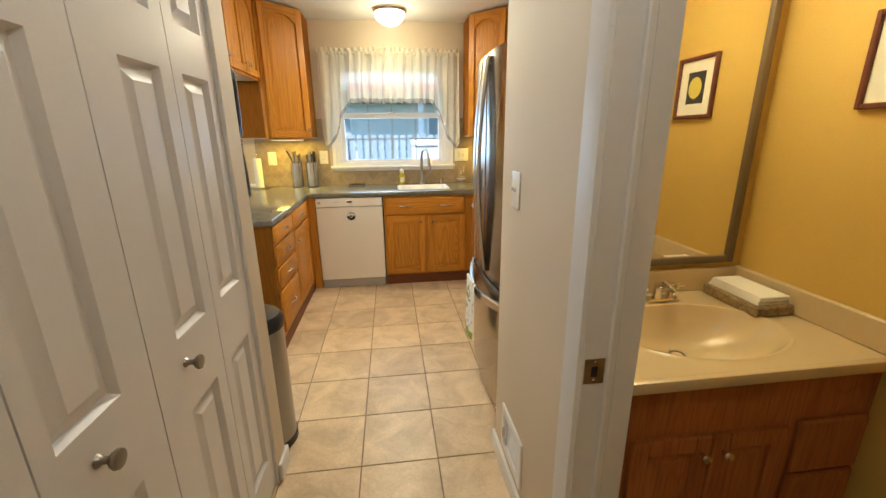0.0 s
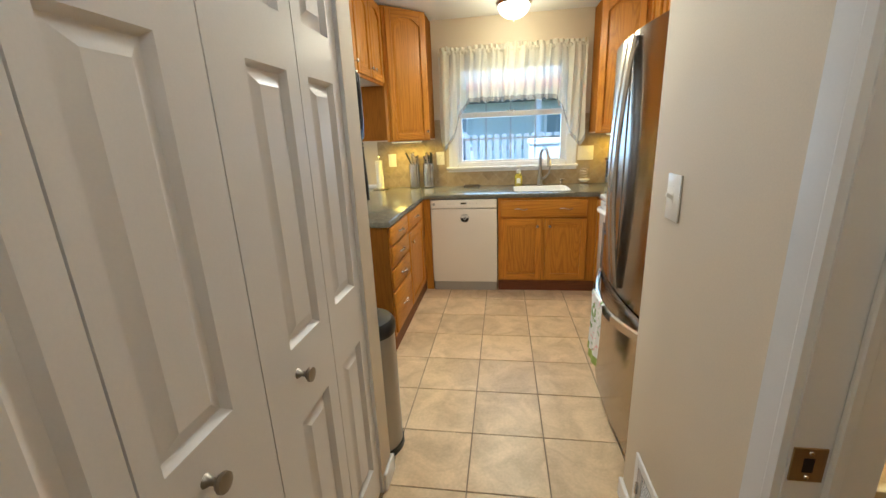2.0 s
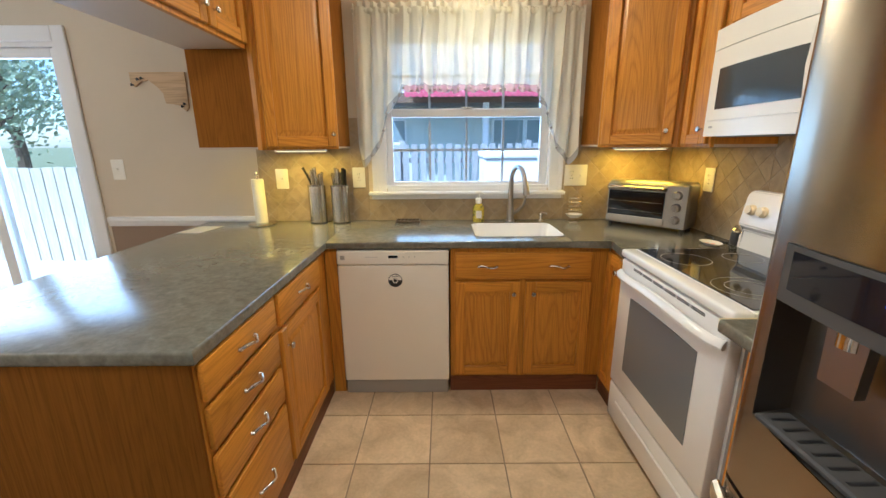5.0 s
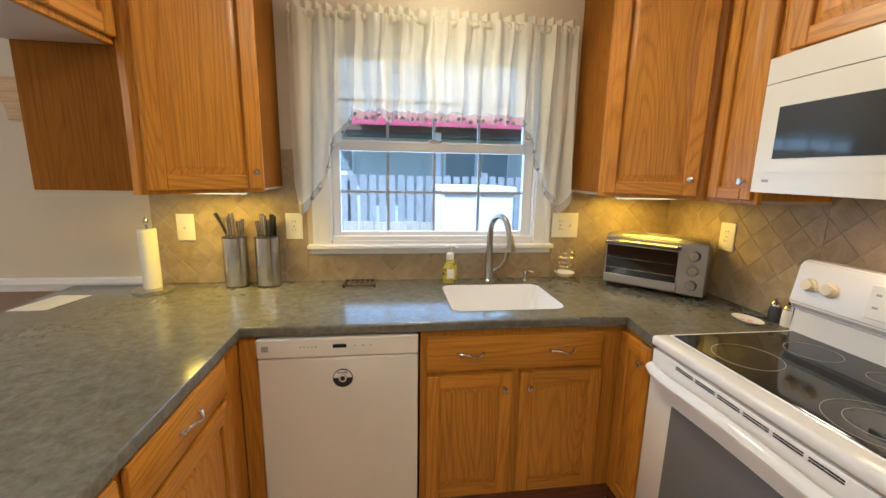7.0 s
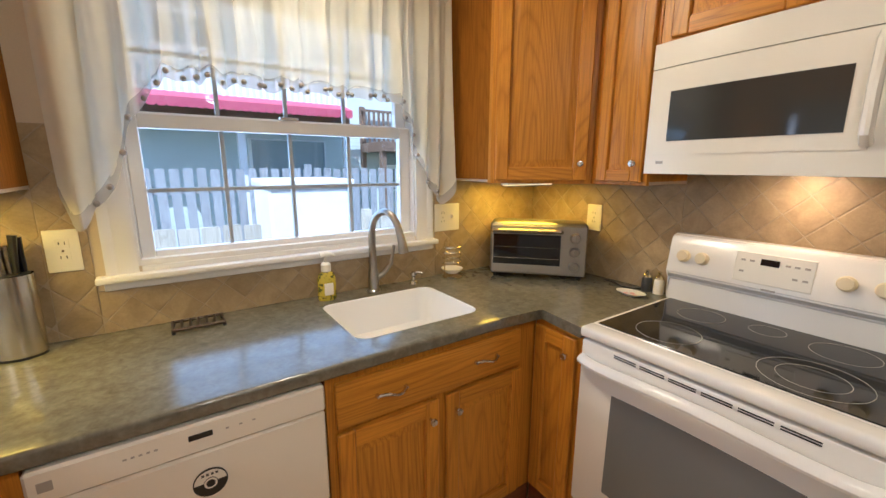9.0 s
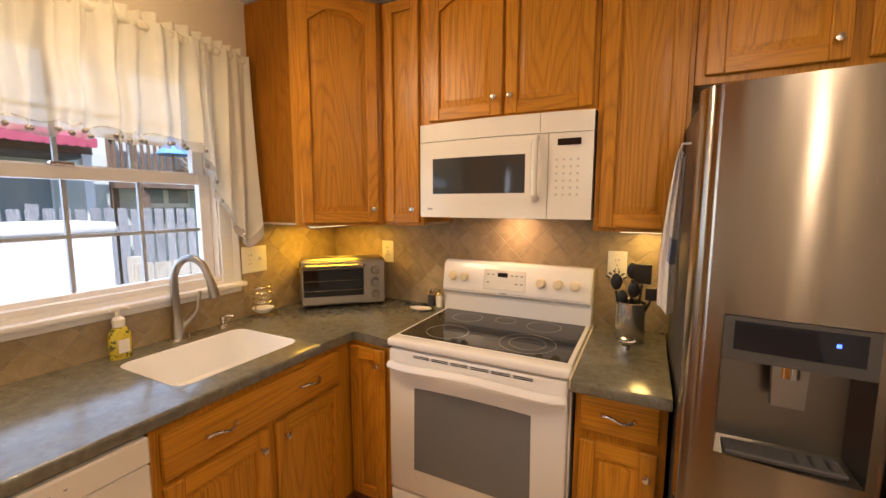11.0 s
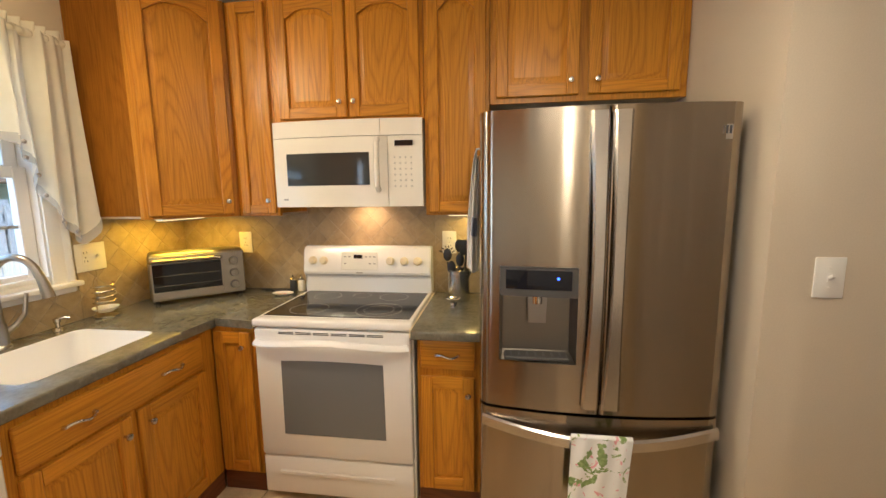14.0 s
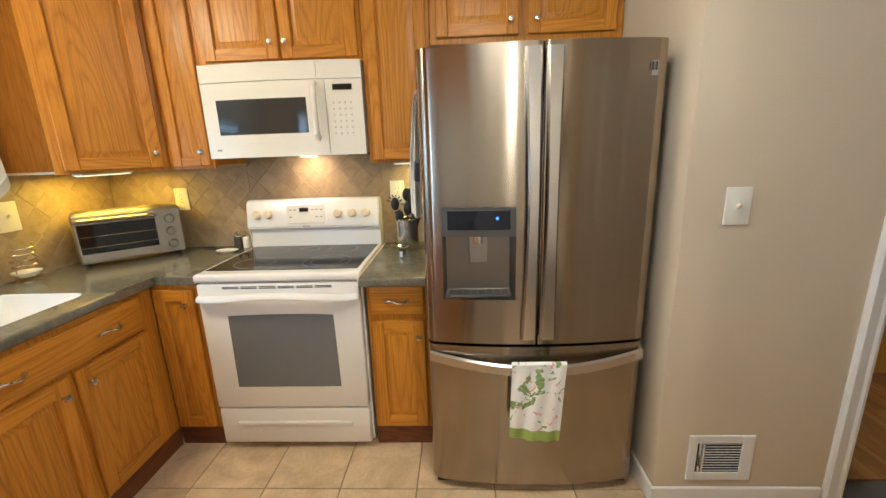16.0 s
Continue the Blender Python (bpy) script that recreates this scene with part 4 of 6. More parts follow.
    for k in range(n + 1):
        u = k / n
        x = 0.014 + (w - 0.028) * u
        y = bow(x) - 0.010 - 0.040 * math.sin(math.pi * u)
        zc = 0.640 - 0.030 * math.sin(math.pi * u)
        hh = 0.024
        rows.append([bm.verts.new((x, y + b, zc + a * hh)) for a, b in ((-1, 0.004), (-0.7, -0.006), (0.7, -0.006), (1, 0.004), (0.8, 0.012), (-0.8, 0.012))])
    for a, b in zip(rows, rows[1:]):
        for k in range(6):
            f = bm.faces.new((a[k], a[(k + 1) % 6], b[(k + 1) % 6], b[k]))
            f.smooth = True
    bm.faces.new(rows[0])
    bm.faces.new(rows[-1])
    for x in (0.022, w - 0.040):
        box(bm, x, x + 0.018, bow(x) - 0.012, bow(x) + 0.006, 0.625, 0.650)
    part("handle", bm, bpy.data.materials["handle_steel"], low, "flat bowed steel handle")
    # square maker's badge drawn as plain bars
    bx = w - 0.086
    put("badge", CHROME, right, bx, bx + 0.036, bow(bx) - 0.0035 + 0.006, bow(bx) + 0.012, 1.665, 1.712)
    for k in range(3):
        put("badge_bar", DARKGREY, right, bx + 0.004 + 0.011 * k, bx + 0.010 + 0.011 * k, bow(bx) + 0.001, bow(bx) + 0.003, 1.682, 1.708)


fridge()

# ---- window, curtain, glass door, closet doors ----


def pane_grid(parent, x0, x1, z0, z1, y, cols, rows, mat=MUNTIN):
    w, h = (x1 - x0) / cols, (z1 - z0) / rows
    for i in range(cols):
        for j in range(rows):
            bm = bmesh.new()
            box(bm, x0 + i * w, x0 + (i + 1) * w, y - 0.002, y + 0.002, z0 + j * h, z0 + (j + 1) * h)
            g = part("pane", bm, GLASS, parent, "clear glass pane")
            g.visible_shadow = False
    for i in range(1, cols):
        put("muntin", mat, parent, x0 + i * w - 0.007, x0 + i * w + 0.007, y - 0.007, y + 0.007, z0, z1)
    for j in range(1, rows):
        put("muntin", mat, parent, x0, x1, y - 0.0065, y + 0.0065, z0 + j * h - 0.007, z0 + j * h + 0.007)


def window():
    wd = thing("window_1", pose(0, 0, 0), "white double-hung window with divided panes", "window", kind="structure")
    x0, x1, z0, z1 = WIN
    for a, b in ((x0, x0 + 0.02), (x1 - 0.02, x1)):
        put("jamb", TRIM, wd, a, b, WY + 0.002, WY + 0.148, z0, z1)
    put("head", TRIM, wd, x0 + 0.02, x1 - 0.02, WY + 0.002, WY + 0.148, z1 - 0.02, z1)
    put("sub_sill", TRIM, wd, x0 + 0.02, x1 - 0.02, WY + 0.002, WY + 0.148, z0, z0 + 0.02)
    for side, c0 in ((-1, x0 - 0.075), (1, x1 - 0.012)):
        bm = bmesh.new()
        prof = [(0.0, 0.0), (0.0, -0.020), (0.020, -0.018), (0.030, -0.012), (0.060, -0.014), (0.087, -0.010), (0.087, 0.0)]
        pts = [((c0 + u) if side < 0 else (c0 + 0.087 - u), WY + v) for u, v in prof]
        prism(bm, pts, "z", 1.110, 2.18)
        part("casing", bm, TRIM, wd)
    put("head_casing", TRIM, wd, x0 + 0.0125, x1 - 0.0125, WY - 0.018, WY - 0.0005, z1 - 0.012, 2.18, bevel=0.004)
    bm = bmesh.new()
    box(bm, -0.448, 0.860, WY - 0.045, WY + 0.004, 1.088, 1.111, 0.006, seg=2)
    part("sill", bm, TRIM, wd)
    put("apron", TRIM, wd, -0.43, 0.842, WY - 0.018, WY - 0.0005, 1.060, 1.0875, bevel=0.003)
    put("stool_board", TRIM, wd, x0 + 0.0205, x1 - 0.0205, WY - 0.01, WY + 0.06, 1.112, 1.130)
    gx0, gx1 = -0.283, 0.692
    for name, gz0, gz1, y in (("lower_sash", 1.172, 1.588, WY + 0.055), ("upper_sash", 1.645, 2.04, WY + 0.092)):
        bm = bmesh.new()
        box(bm, x0 + 0.021, gx0, y - 0.018, y + 0.018, gz0 - 0.03, gz1 + 0.05, 0.003)
        box(bm, gx1, x1 - 0.021, y - 0.018, y + 0.018, gz0 - 0.03, gz1 + 0.05, 0.003)
        box(bm, gx0, gx1, y - 0.0175, y + 0.0175, gz1, gz1 + 0.049, 0.003)
        box(bm, gx0, gx1, y - 0.0175, y + 0.0175, gz0 - 0.032, gz0, 0.003)
        sash = part(name, bm, TRIM, wd)
        pane_grid(sash, gx0, gx1, gz0, gz1, y, 4, 2)
    bm = bmesh.new()
    box(bm, 0.17, 0.24, WY + 0.032, WY + 0.06, 1.6375, 1.652, 0.003)
    part("sash_lock", bm, NICKEL, wd)


window()


def curtain():
    cu = thing("curtain", pose(0, WY, 0), "sheer cream swag curtain with a crochet lace edge", "curtain")
    x0, x1, top = -0.485, 0.892, 2.20
    rng = random.Random(4)
    ph = [rng.uniform(0, 6.28) for _ in range(6)]

    def hem(x):
        """Height of the lower edge across the window."""
        u = (x - x0) / (x1 - x0)
        e = min(u, 1 - u)
        knots = ((0.0, 1.40), (0.018, 1.315), (0.047, 1.345), (0.094, 1.435), (0.116, 1.545), (0.150, 1.655), (0.185, 1.735), (0.214, 1.765), (0.51, 1.765))
        for (ea, za), (eb, zb) in zip(knots, knots[1:]):
            if e <= eb:
                k = (e - ea) / (eb - ea)
                return za + (zb - za) * k + 0.006 * math.sin(150 * u)
        return 1.765

    def wave(x, v):
        """Pleats: tight at the rod and wider below."""
        a = 0.013 + 0.022 * v
        return a * (0.7 * math.sin(46 * x + ph[0] + 1.6 * math.sin(6 * x + ph[1])) + 0.75 * math.sin(84 * x + ph[2] + 1.2 * v + 1.3 * math.sin(9 * x)) + 0.35 * math.sin(19 * x + ph[3] - v) + 0.22 * (1 - v) * math.sin(210 * x))

    def at(u, v):
        x = x0 + (x1 - x0) * u
        bottom = hem(x)
        z = top - (top - bottom) * v
        pull_in = 0.010 * math.sin(9 * v + ph[4]) * (0.5 - abs(u - 0.5))
        return Vector((x + pull_in + 0.006 * math.sin(60 * x + 3 * v), -0.080 + wave(x, v), z))

    bm = bmesh.new()
    sheet(bm, 320, 26, at)
    part("swag", bm, CURTAIN, cu)

    def band(u, v):
        p = at(u, 1.0)
        return p + Vector((0, -0.002 + 0.003 * math.sin(150 * u), 0.008 - (0.034 + 0.016 * abs(math.sin(52 * u))) * v))

    bm = bmesh.new()
    sheet(bm, 260, 2, band)
    part("lace_edge", bm, LACE, cu, "crochet lace edge")

    def ruffle(u, v):
        x = x0 + (x1 - x0) * u
        return Vector((x, -0.068 + 0.015 * math.sin(118 * x + ph[5] + 1.4 * math.sin(17 * x)) * (0.3 + v) + 0.005 * math.sin(47 * x), 2.172 + 0.062 * v + 0.008 * math.sin(31 * x + 2 * math.sin(13 * x)) * v))

    bm = bmesh.new()
    sheet(bm, 400, 5, ruffle)
    part("heading", bm, CURTAIN, cu, "gathered ruffle heading")
    bm = bmesh.new()
    sheet(bm, 400, 8, lambda u, v: Vector((x0 + (x1 - x0) * u, -0.066 - (0.016 + 0.003 * math.sin(190 * u * 1.377)) * math.sin(math.pi * v), 2.182 + 0.018 * math.cos(math.pi * v))))
    part("rod_pocket", bm, CURTAIN, cu, "gathered rod pocket")
    rod("curtain_rod", TRIM, cu, [(x0 - 0.005, -0.004, 2.195), (x0 - 0.004, -0.052, 2.195), (x0 + 0.03, -0.062, 2.195), (x1 - 0.03, -0.062, 2.195), (x1 + 0.004, -0.052, 2.195), (x1 + 0.005, -0.004, 2.195)], 0.006)
    bm = bmesh.new()
    bmesh.ops.create_icosphere(bm, subdivisions=2, radius=0.0095)
    bead = part("bead", bm, PEARL, cu)
    for k in range(34):
        b = bead if k == 0 else new("bead", bead.data)
        b.parent = cu
        b.location = at(0.06 + 0.88 * k / 33, 1.0) + Vector((0, -0.009, -0.022))


curtain()


def slider():
    sd = thing("glass_door", pose(0, WY, 0), "white sliding glass door to the yard", "door", kind="structure")
    x0, x1, _, z1 = SLD
    for a, b in ((x0 - 0.08, x0 + 0.004), (x1 - 0.004, x1 + 0.078)):
        put("casing", TRIM, sd, a, b, -0.020, -0.0005, 0, z1 + 0.085, bevel=0.005)
    put("head_casing", TRIM, sd, x0 + 0.0045, x1 - 0.0045, -0.020, -0.0005, z1 - 0.004, z1 + 0.085, bevel=0.005)
    for a, b in ((x0, x0 + 0.03), (x1 - 0.03, x1)):
        put("jamb", TRIM, sd, a, b, 0.002, 0.148, 0, z1)
    put("head", TRIM, sd, x0 + 0.03, x1 - 0.03, 0.002, 0.148, z1 - 0.03, z1)
    put("threshold", NICKEL, sd, x0 + 0.03, x1 - 0.03, 0.002, 0.148, 0, 0.025)
    mid = -3.03
    for a, b, y in ((mid - 0.045, x1 - 0.032, 0.05), (x0 + 0.032, mid + 0.055, 0.095)):
        bm = bmesh.new()
        st = 0.075
        box(bm, a, a + st, y - 0.018, y + 0.018, 0.027, z1 - 0.032, 0.003)
        box(bm, b - st * 0.6, b, y - 0.018, y + 0.018, 0.027, z1 - 0.032, 0.003)
        box(bm, a + st, b - st * 0.6, y - 0.0175, y + 0.0175, 0.027, 0.12, 0.003)
        box(bm, a + st, b - st * 0.6, y - 0.0175, y + 0.0175, z1 - 0.09, z1 - 0.032, 0.003)
        for f in bm.faces:
            f.smooth = False
        leaf = part("door_leaf", bm, TRIM, sd)
        bm = bmesh.new()
        box(bm, a + st, b - st * 0.6, y - 0.003, y + 0.003, 0.12, z1 - 0.09)
        g = part("pane", bm, GLASS, leaf, "clear glass pane")
        g.visible_shadow = False
        if y < 0.06:
            rod("handle", TRIM, leaf, [(a + 0.035, y - 0.018, 0.97), (a + 0.035, y - 0.055, 0.99), (a + 0.035, y - 0.055, 1.13), (a + 0.035, y - 0.018, 1.15)], 0.009)


slider()


def closet_doors():
    edges = (0.290, 0.610, 0.912, 1.245, 1.512)
    fields = ((0.402, 0.560), (0.652, 0.812), (1.028, 1.188), (1.296, 1.456))
    cl = thing("door_2", pose(LX, 0, 0), "white six-panel bifold closet doors, closed", "door", kind="structure")
    for k in range(4):
        a, b = edges[k] + 0.002, edges[k + 1] - 0.002
        face = -0.012
        bm = bmesh.new()
        # slab with three sunk, raised panels: local points (y, z), the face looks to +x
        cells = [(0.17, 0.735), (0.940, 1.582), (1.704, 1.955)]
        zs = [0.012] + [z for c in cells for z in c] + [2.040]
        ys = [a, *fields[k], b]
        grid = {}

        def v(y, z, x):
            key = (round(y, 5), round(z, 5), round(x, 5))
            if key not in grid:
                grid[key] = bm.verts.new((x, y, z))
            return grid[key]
        for i in range(3):
            for j in range(len(zs) - 1):
                y0, y1, z0, z1 = ys[i], ys[i + 1], zs[j], zs[j + 1]
                if i == 1 and (z0, z1) in cells:
                    loops = [[(y0, z0), (y1, z0), (y1, z1), (y0, z1)]]
                    steps = ((0.0, 0.0), (0.010, -0.017), (0.014, -0.0175), (0.043, -0.003), (0.0435, -0.0025))
                    prev = None
                    for ins, dx in steps:
                        loop = [v(y0 + ins, z0 + ins, face + dx), v(y1 - ins, z0 + ins, face + dx), v(y1 - ins, z1 - ins, face + dx), v(y0 + ins, z1 - ins, face + dx)]
                        if prev:
                            for q in range(4):
                                bm.faces.new((prev[q], prev[(q + 1) % 4], loop[(q + 1) % 4], loop[q]))
                        prev = loop
                    bm.faces.new(prev)
                else:
                    bm.faces.new((v(y0, z0, face), v(y1, z0, face), v(y1, z1, face), v(y0, z1, face)))
        back = [bm.verts.new((face - 0.032, y, z)) for y, z in ((a, zs[0]), (b, zs[0]), (b, zs[-1]), (a, zs[-1]))]
        bm.faces.new(back)
        rim = {"b": [v(y, zs[0], face) for y in ys], "t": [v(y, zs[-1], face) for y in ys], "l": [v(a, z, face) for z in zs], "r": [v(b, z, face) for z in zs]}
        bm.faces.new(rim["b"] + [back[1], back[0]])
        bm.faces.new(rim["t"] + [back[2], back[3]])
        bm.faces.new(rim["l"] + [back[3], back[0]])
        bm.faces.new(rim["r"] + [back[2], back[1]])
        for f in bm.faces:
            f.smooth = False
        leaf = part("door_leaf", bm, DOOR_WHITE, cl)
        if k in (1, 2):
            turned("knob", BRONZE_KNOB, leaf, [(0.013, 0), (0.011, 0.004), (0.007, 0.010), (0.007, 0.020), (0.014, 0.025), (0.019, 0.032), (0.018, 0.038), (0.0, 0.041)],
                   pose(face, 0.720 if k == 1 else 1.043, 0.868, 0, 90, 0), 16, "dull pewter knob")
    put("track", NICKEL, cl, -0.060, -0.014, 0.288, 1.513, 2.043, 2.058)
    put("jamb", TRIM, cl, -0.105, -0.001, 1.5125, 1.5145, 0, 2.058)


closet_doors()

# ---- lights on the ceiling ----


def ceiling_lamp(x, y, label):
    lt = thing("ceiling_light", pose(x, y, CZ), label, "lamp")
    turned("base_plate", NICKEL, lt, [(0.0, 0.0), (0.150, 0.0), (0.152, -0.012), (0.140, -0.030), (0.120, -0.034)], seg=28)
    bm = bmesh.new()
    lathe(bm, [(0.132, -0.032), (0.128, -0.060), (0.106, -0.094), (0.068, -0.120), (0.020, -0.132), (0.0, -0.132)], 28)
    shade = part("shade", bm, DOME, lt, "lit opal glass shade")
    shade.visible_shadow = False
    turned("finial", NICKEL, lt, [(0.0, -0.158), (0.007, -0.154), (0.010, -0.144), (0.006, -0.136), (0.012, -0.131)], seg=12)


ceiling_lamp(0.22, 4.08, "flush ceiling light with lit opal glass dome")
# added fixture for the mid-kitchen fill, never in view
ceiling_lamp(-0.05, 2.25, "added fill light with lit opal dome mid-kitchen, unseen")
# dome added to go with the assumed hall light
ceiling_lamp(0.36, 0.15, "added hall ceiling light with lit opal dome, unseen")

# ---- sink and tap ----


def sink():
    sk = thing("sink", pose(0, 0, TOP), "white undermount single-bowl sink in the counter", "sink")
    x0, x1, y0, y1 = SK
    bm = bmesh.new()

    def rr(ins, r, z, n=6):
        pts = []
        for cx, cy, a0 in ((x1 - ins - r, y1 - ins - r, 0), (x0 + ins + r, y1 - ins - r, 90), (x0 + ins + r, y0 + ins + r, 180), (x1 - ins - r, y0 + ins + r, 270)):
            for k in range(n + 1):
                a = radians(a0 + 90 * k / n)
                pts.append(bm.verts.new((cx + r * math.cos(a), cy + r * math.sin(a), z)))
        return pts
    loops = [rr(0.002, 0.052, 0.0004), rr(0.006, 0.050, -0.002), rr(0.022, 0.055, -0.150), rr(0.060, 0.060, -0.178), rr(0.150, 0.04, -0.182)]
    for a, b in zip(loops, loops[1:]):
        n = len(a)
        for k in range(n):
            f = bm.faces.new((a[k], a[(k + 1) % n], b[(k + 1) % n], b[k]))
            f.smooth = True
    bm.faces.new(loops[-1])
    part("bowl", bm, SINK_WHITE, sk)
    bm = bmesh.new()
    outer, mid, inner = rr(-0.003, 0.001, 0.0003), rr(-0.002, 0.001, 0.0009), rr(0.002, 0.052, 0.0009)
    for a, b in ((outer, mid), (mid, inner)):
        for k in range(len(a)):
            bm.faces.new((a[k], a[(k + 1) % len(a)], b[(k + 1) % len(a)], b[k]))
    part("rim", bm, COUNTER, sk, "grey-green laminate rim")
    turned("drain", CHROME, sk, [(0.0, 0.004), (0.03, 0.003), (0.042, 0.0)], pose(0.48, 4.12, -0.182), 18)


sink()


def tap():
    fa = thing("faucet", pose(0.494, 4.385, TOP), "brushed nickel pull-down kitchen faucet behind the sink", "faucet")
    turned("base", TAP_STEEL, fa, [(0.0, 0.0), (0.030, 0.0), (0.030, 0.006), (0.024, 0.012), (0.023, 0.085), (0.019, 0.10)], seg=18)
    pts = [(0, 0, 0.09), (0, 0, 0.25)]
    for k in range(1, 13):
        a = math.pi * k / 12 * 0.93
        pts.append((0.030 * (1 - math.cos(a)), -0.072 * (1 - math.cos(a)), 0.255 + 0.105 * math.sin(a)))
    rod("neck", TAP_STEEL, fa, pts, [0.018, 0.016] + [0.0148] * 12, 12)
    e = Vector(pts[-1])
    rod("spray_head", TAP_STEEL, fa, [e + Vector((0, 0, 0.010)), e + Vector((0.006, -0.008, -0.03)), e + Vector((0.012, -0.016, -0.085))], [0.0148, 0.0178, 0.022], 12)
    rod("lever_arm", TAP_STEEL, fa, [(0.015, 0, 0.055), (0.05, -0.005, 0.075), (0.085, -0.01, 0.115), (0.10, -0.012, 0.20)], [0.015, 0.012, 0.009, 0.007], 10)
    sp = thing("soap_pump", pose(0.700, 4.385, TOP), "small satin nickel soap pump by the sink", "soap dispenser")
    turned("collar", NICKEL, sp, [(0.0, 0.0), (0.020, 0.0), (0.018, 0.010), (0.010, 0.016), (0.010, 0.035), (0.014, 0.040), (0.014, 0.055), (0.0, 0.060)], seg=14)
    rod("spout", NICKEL, sp, [(0, 0, 0.050), (0.018, -0.012, 0.056), (0.036, -0.024, 0.050)], 0.006)


tap()

# ---- small things: kitchen ----


def wall_plate(m, kind, w=0.083, h=0.132, label="", gang=1):
    """A cover plate in the plane of m: local x along, z up, -y out of the wall."""
    p = thing("wall_plate", m, label, "outlet" if kind == "outlet" else "switch", "wall plates")
    bm = bmesh.new()
    box(bm, -w / 2, w / 2, -0.006, 0, -h / 2, h / 2, 0.003, seg=2)
    part("plate", bm, PLASTIC, p)
    for g in range(gang):
        x = (g - (gang - 1) / 2) * 0.055
        if kind == "outlet" or (kind == "mixed" and g == 0):
            for z in (-0.022, 0.022):
                put("socket", PLASTIC, p, x - 0.017, x + 0.017, -0.0075, -0.006, z - 0.015, z + 0.015, bevel=0.0007)
                for s in (-1, 1):
                    put("slot", BLACK, p, x + s * 0.007 - 0.0012, x + s * 0.007 + 0.0012, -0.0080, -0.0074, z - 0.002, z + 0.007)
            turned("screw", NICKEL, p, [(0, 0.0015), (0.003, 0.001), (0.0035, 0)], pose(x, -0.006, 0, 90), 8)
        else:
            put("toggle_slot", PLASTIC, p, x - 0.007, x + 0.007, -0.0072, -0.006, -0.014, 0.014)
            bm = bmesh.new()
            prism(bm, [(-0.007, 0.006), (-0.022, 0.014), (-0.023, 0.005), (-0.007, -0.008)], "x", x - 0.005, x + 0.005)
            part("toggle", bm, PLASTIC, p)
            for z in (-0.032, 0.032):
                turned("screw", PLASTIC, p, [(0, 0.0015), (0.003, 0.001), (0.0035, 0)], pose(x, -0.006, z, 90), 8)
    return p


TZ = 0.0085   # tile thickness on the walls
wall_plate(pose(-1.024, WY - TZ, 1.200), "switch", label="cream switch plate on the tiled wall")
wall_plate(pose(-0.512, WY - TZ, 1.206), "outlet", label="cream double outlet on the tiled wall")
wall_plate(pose(0.930, WY - TZ, 1.212), "mixed", 0.150, 0.137, "wide cream outlet and switch plate", 2)
wall_plate(pose(EX - TZ, 4.020, 1.212, 0, 0, -90), "outlet", label="cream double outlet behind the toaster oven")
wall_plate(pose(EX - TZ, 2.725, 1.217, 0, 0, -90), "outlet", label="cream double outlet behind the utensil crock")
wall_plate(pose(-2.111, WY, 1.268), "switch", label="white switch plate in the dining corner")
wall_plate(pose(HX, 1.424, 1.229, 0, 0, -90), "switch", 0.086, 0.128, "white toggle switch plate on beige wall")


def vent():
    v = thing("wall_vent", pose(HX, 1.354, 0.222, 0, 0, -90), "white louvred wall vent near the floor", "vent")
    w, h = 0.250, 0.205
    bm = bmesh.new()
    for b in ((-w / 2, -w / 2 + 0.032, -h / 2, h / 2), (w / 2 - 0.045, w / 2, -h / 2, h / 2), (-w / 2 + 0.032, w / 2 - 0.045, h / 2 - 0.034, h / 2), (-w / 2 + 0.032, w / 2 - 0.045, -h / 2, -h / 2 + 0.034)):
        box(bm, b[0], b[1], -0.008, 0, b[2], b[3], 0.0015)
    part("frame", bm, TRIM, v)
    put("backing", BLACK, v, -w / 2 + 0.032, w / 2 - 0.045, -0.0012, -0.0002, -h / 2 + 0.034, h / 2 - 0.034)
    for k in range(11):
        z = -h / 2 + 0.042 + 0.0122 * k
        bm = bmesh.new()
        prism(bm, [(-0.0045, z), (-0.0042, z + 0.0008), (-0.0015, z + 0.0014), (-0.0015, z + 0.0006)], "x", -w / 2 + 0.066, w / 2 - 0.046)
        part("slat", bm, TRIM, v)
    for x in (-w / 2 + 0.045, -w / 2 + 0.058):
        put("bar", TRIM, v, x - 0.003, x + 0.003, -0.0075, -0.001, -h / 2 + 0.036, h / 2 - 0.036)
    put("lever", NICKEL, v, -w / 2 + 0.040, -w / 2 + 0.046, -0.016, -0.007, -0.035, 0.012)


vent()


def paper_towels():
    t = thing("paper_towel_holder", pose(-1.140, 4.325, TOP), "white paper towel roll on a steel stand", "paper towels")
    turned("stand", STEEL_UP, t, [(0, 0), (0.085, 0), (0.086, 0.006), (0.078, 0.012), (0.0, 0.013)], seg=24)
    turned("roll", PAPER, t, [(0.014, 0.014), (0.037, 0.014), (0.0375, 0.020), (0.0375, 0.288), (0.036, 0.294), (0.014, 0.294)], seg=24)
    turned("post", STEEL_UP, t, [(0.006, 0.012), (0.006, 0.315), (0.011, 0.322), (0.012, 0.333), (0.007, 0.343), (0, 0.346)], seg=12)


paper_towels()


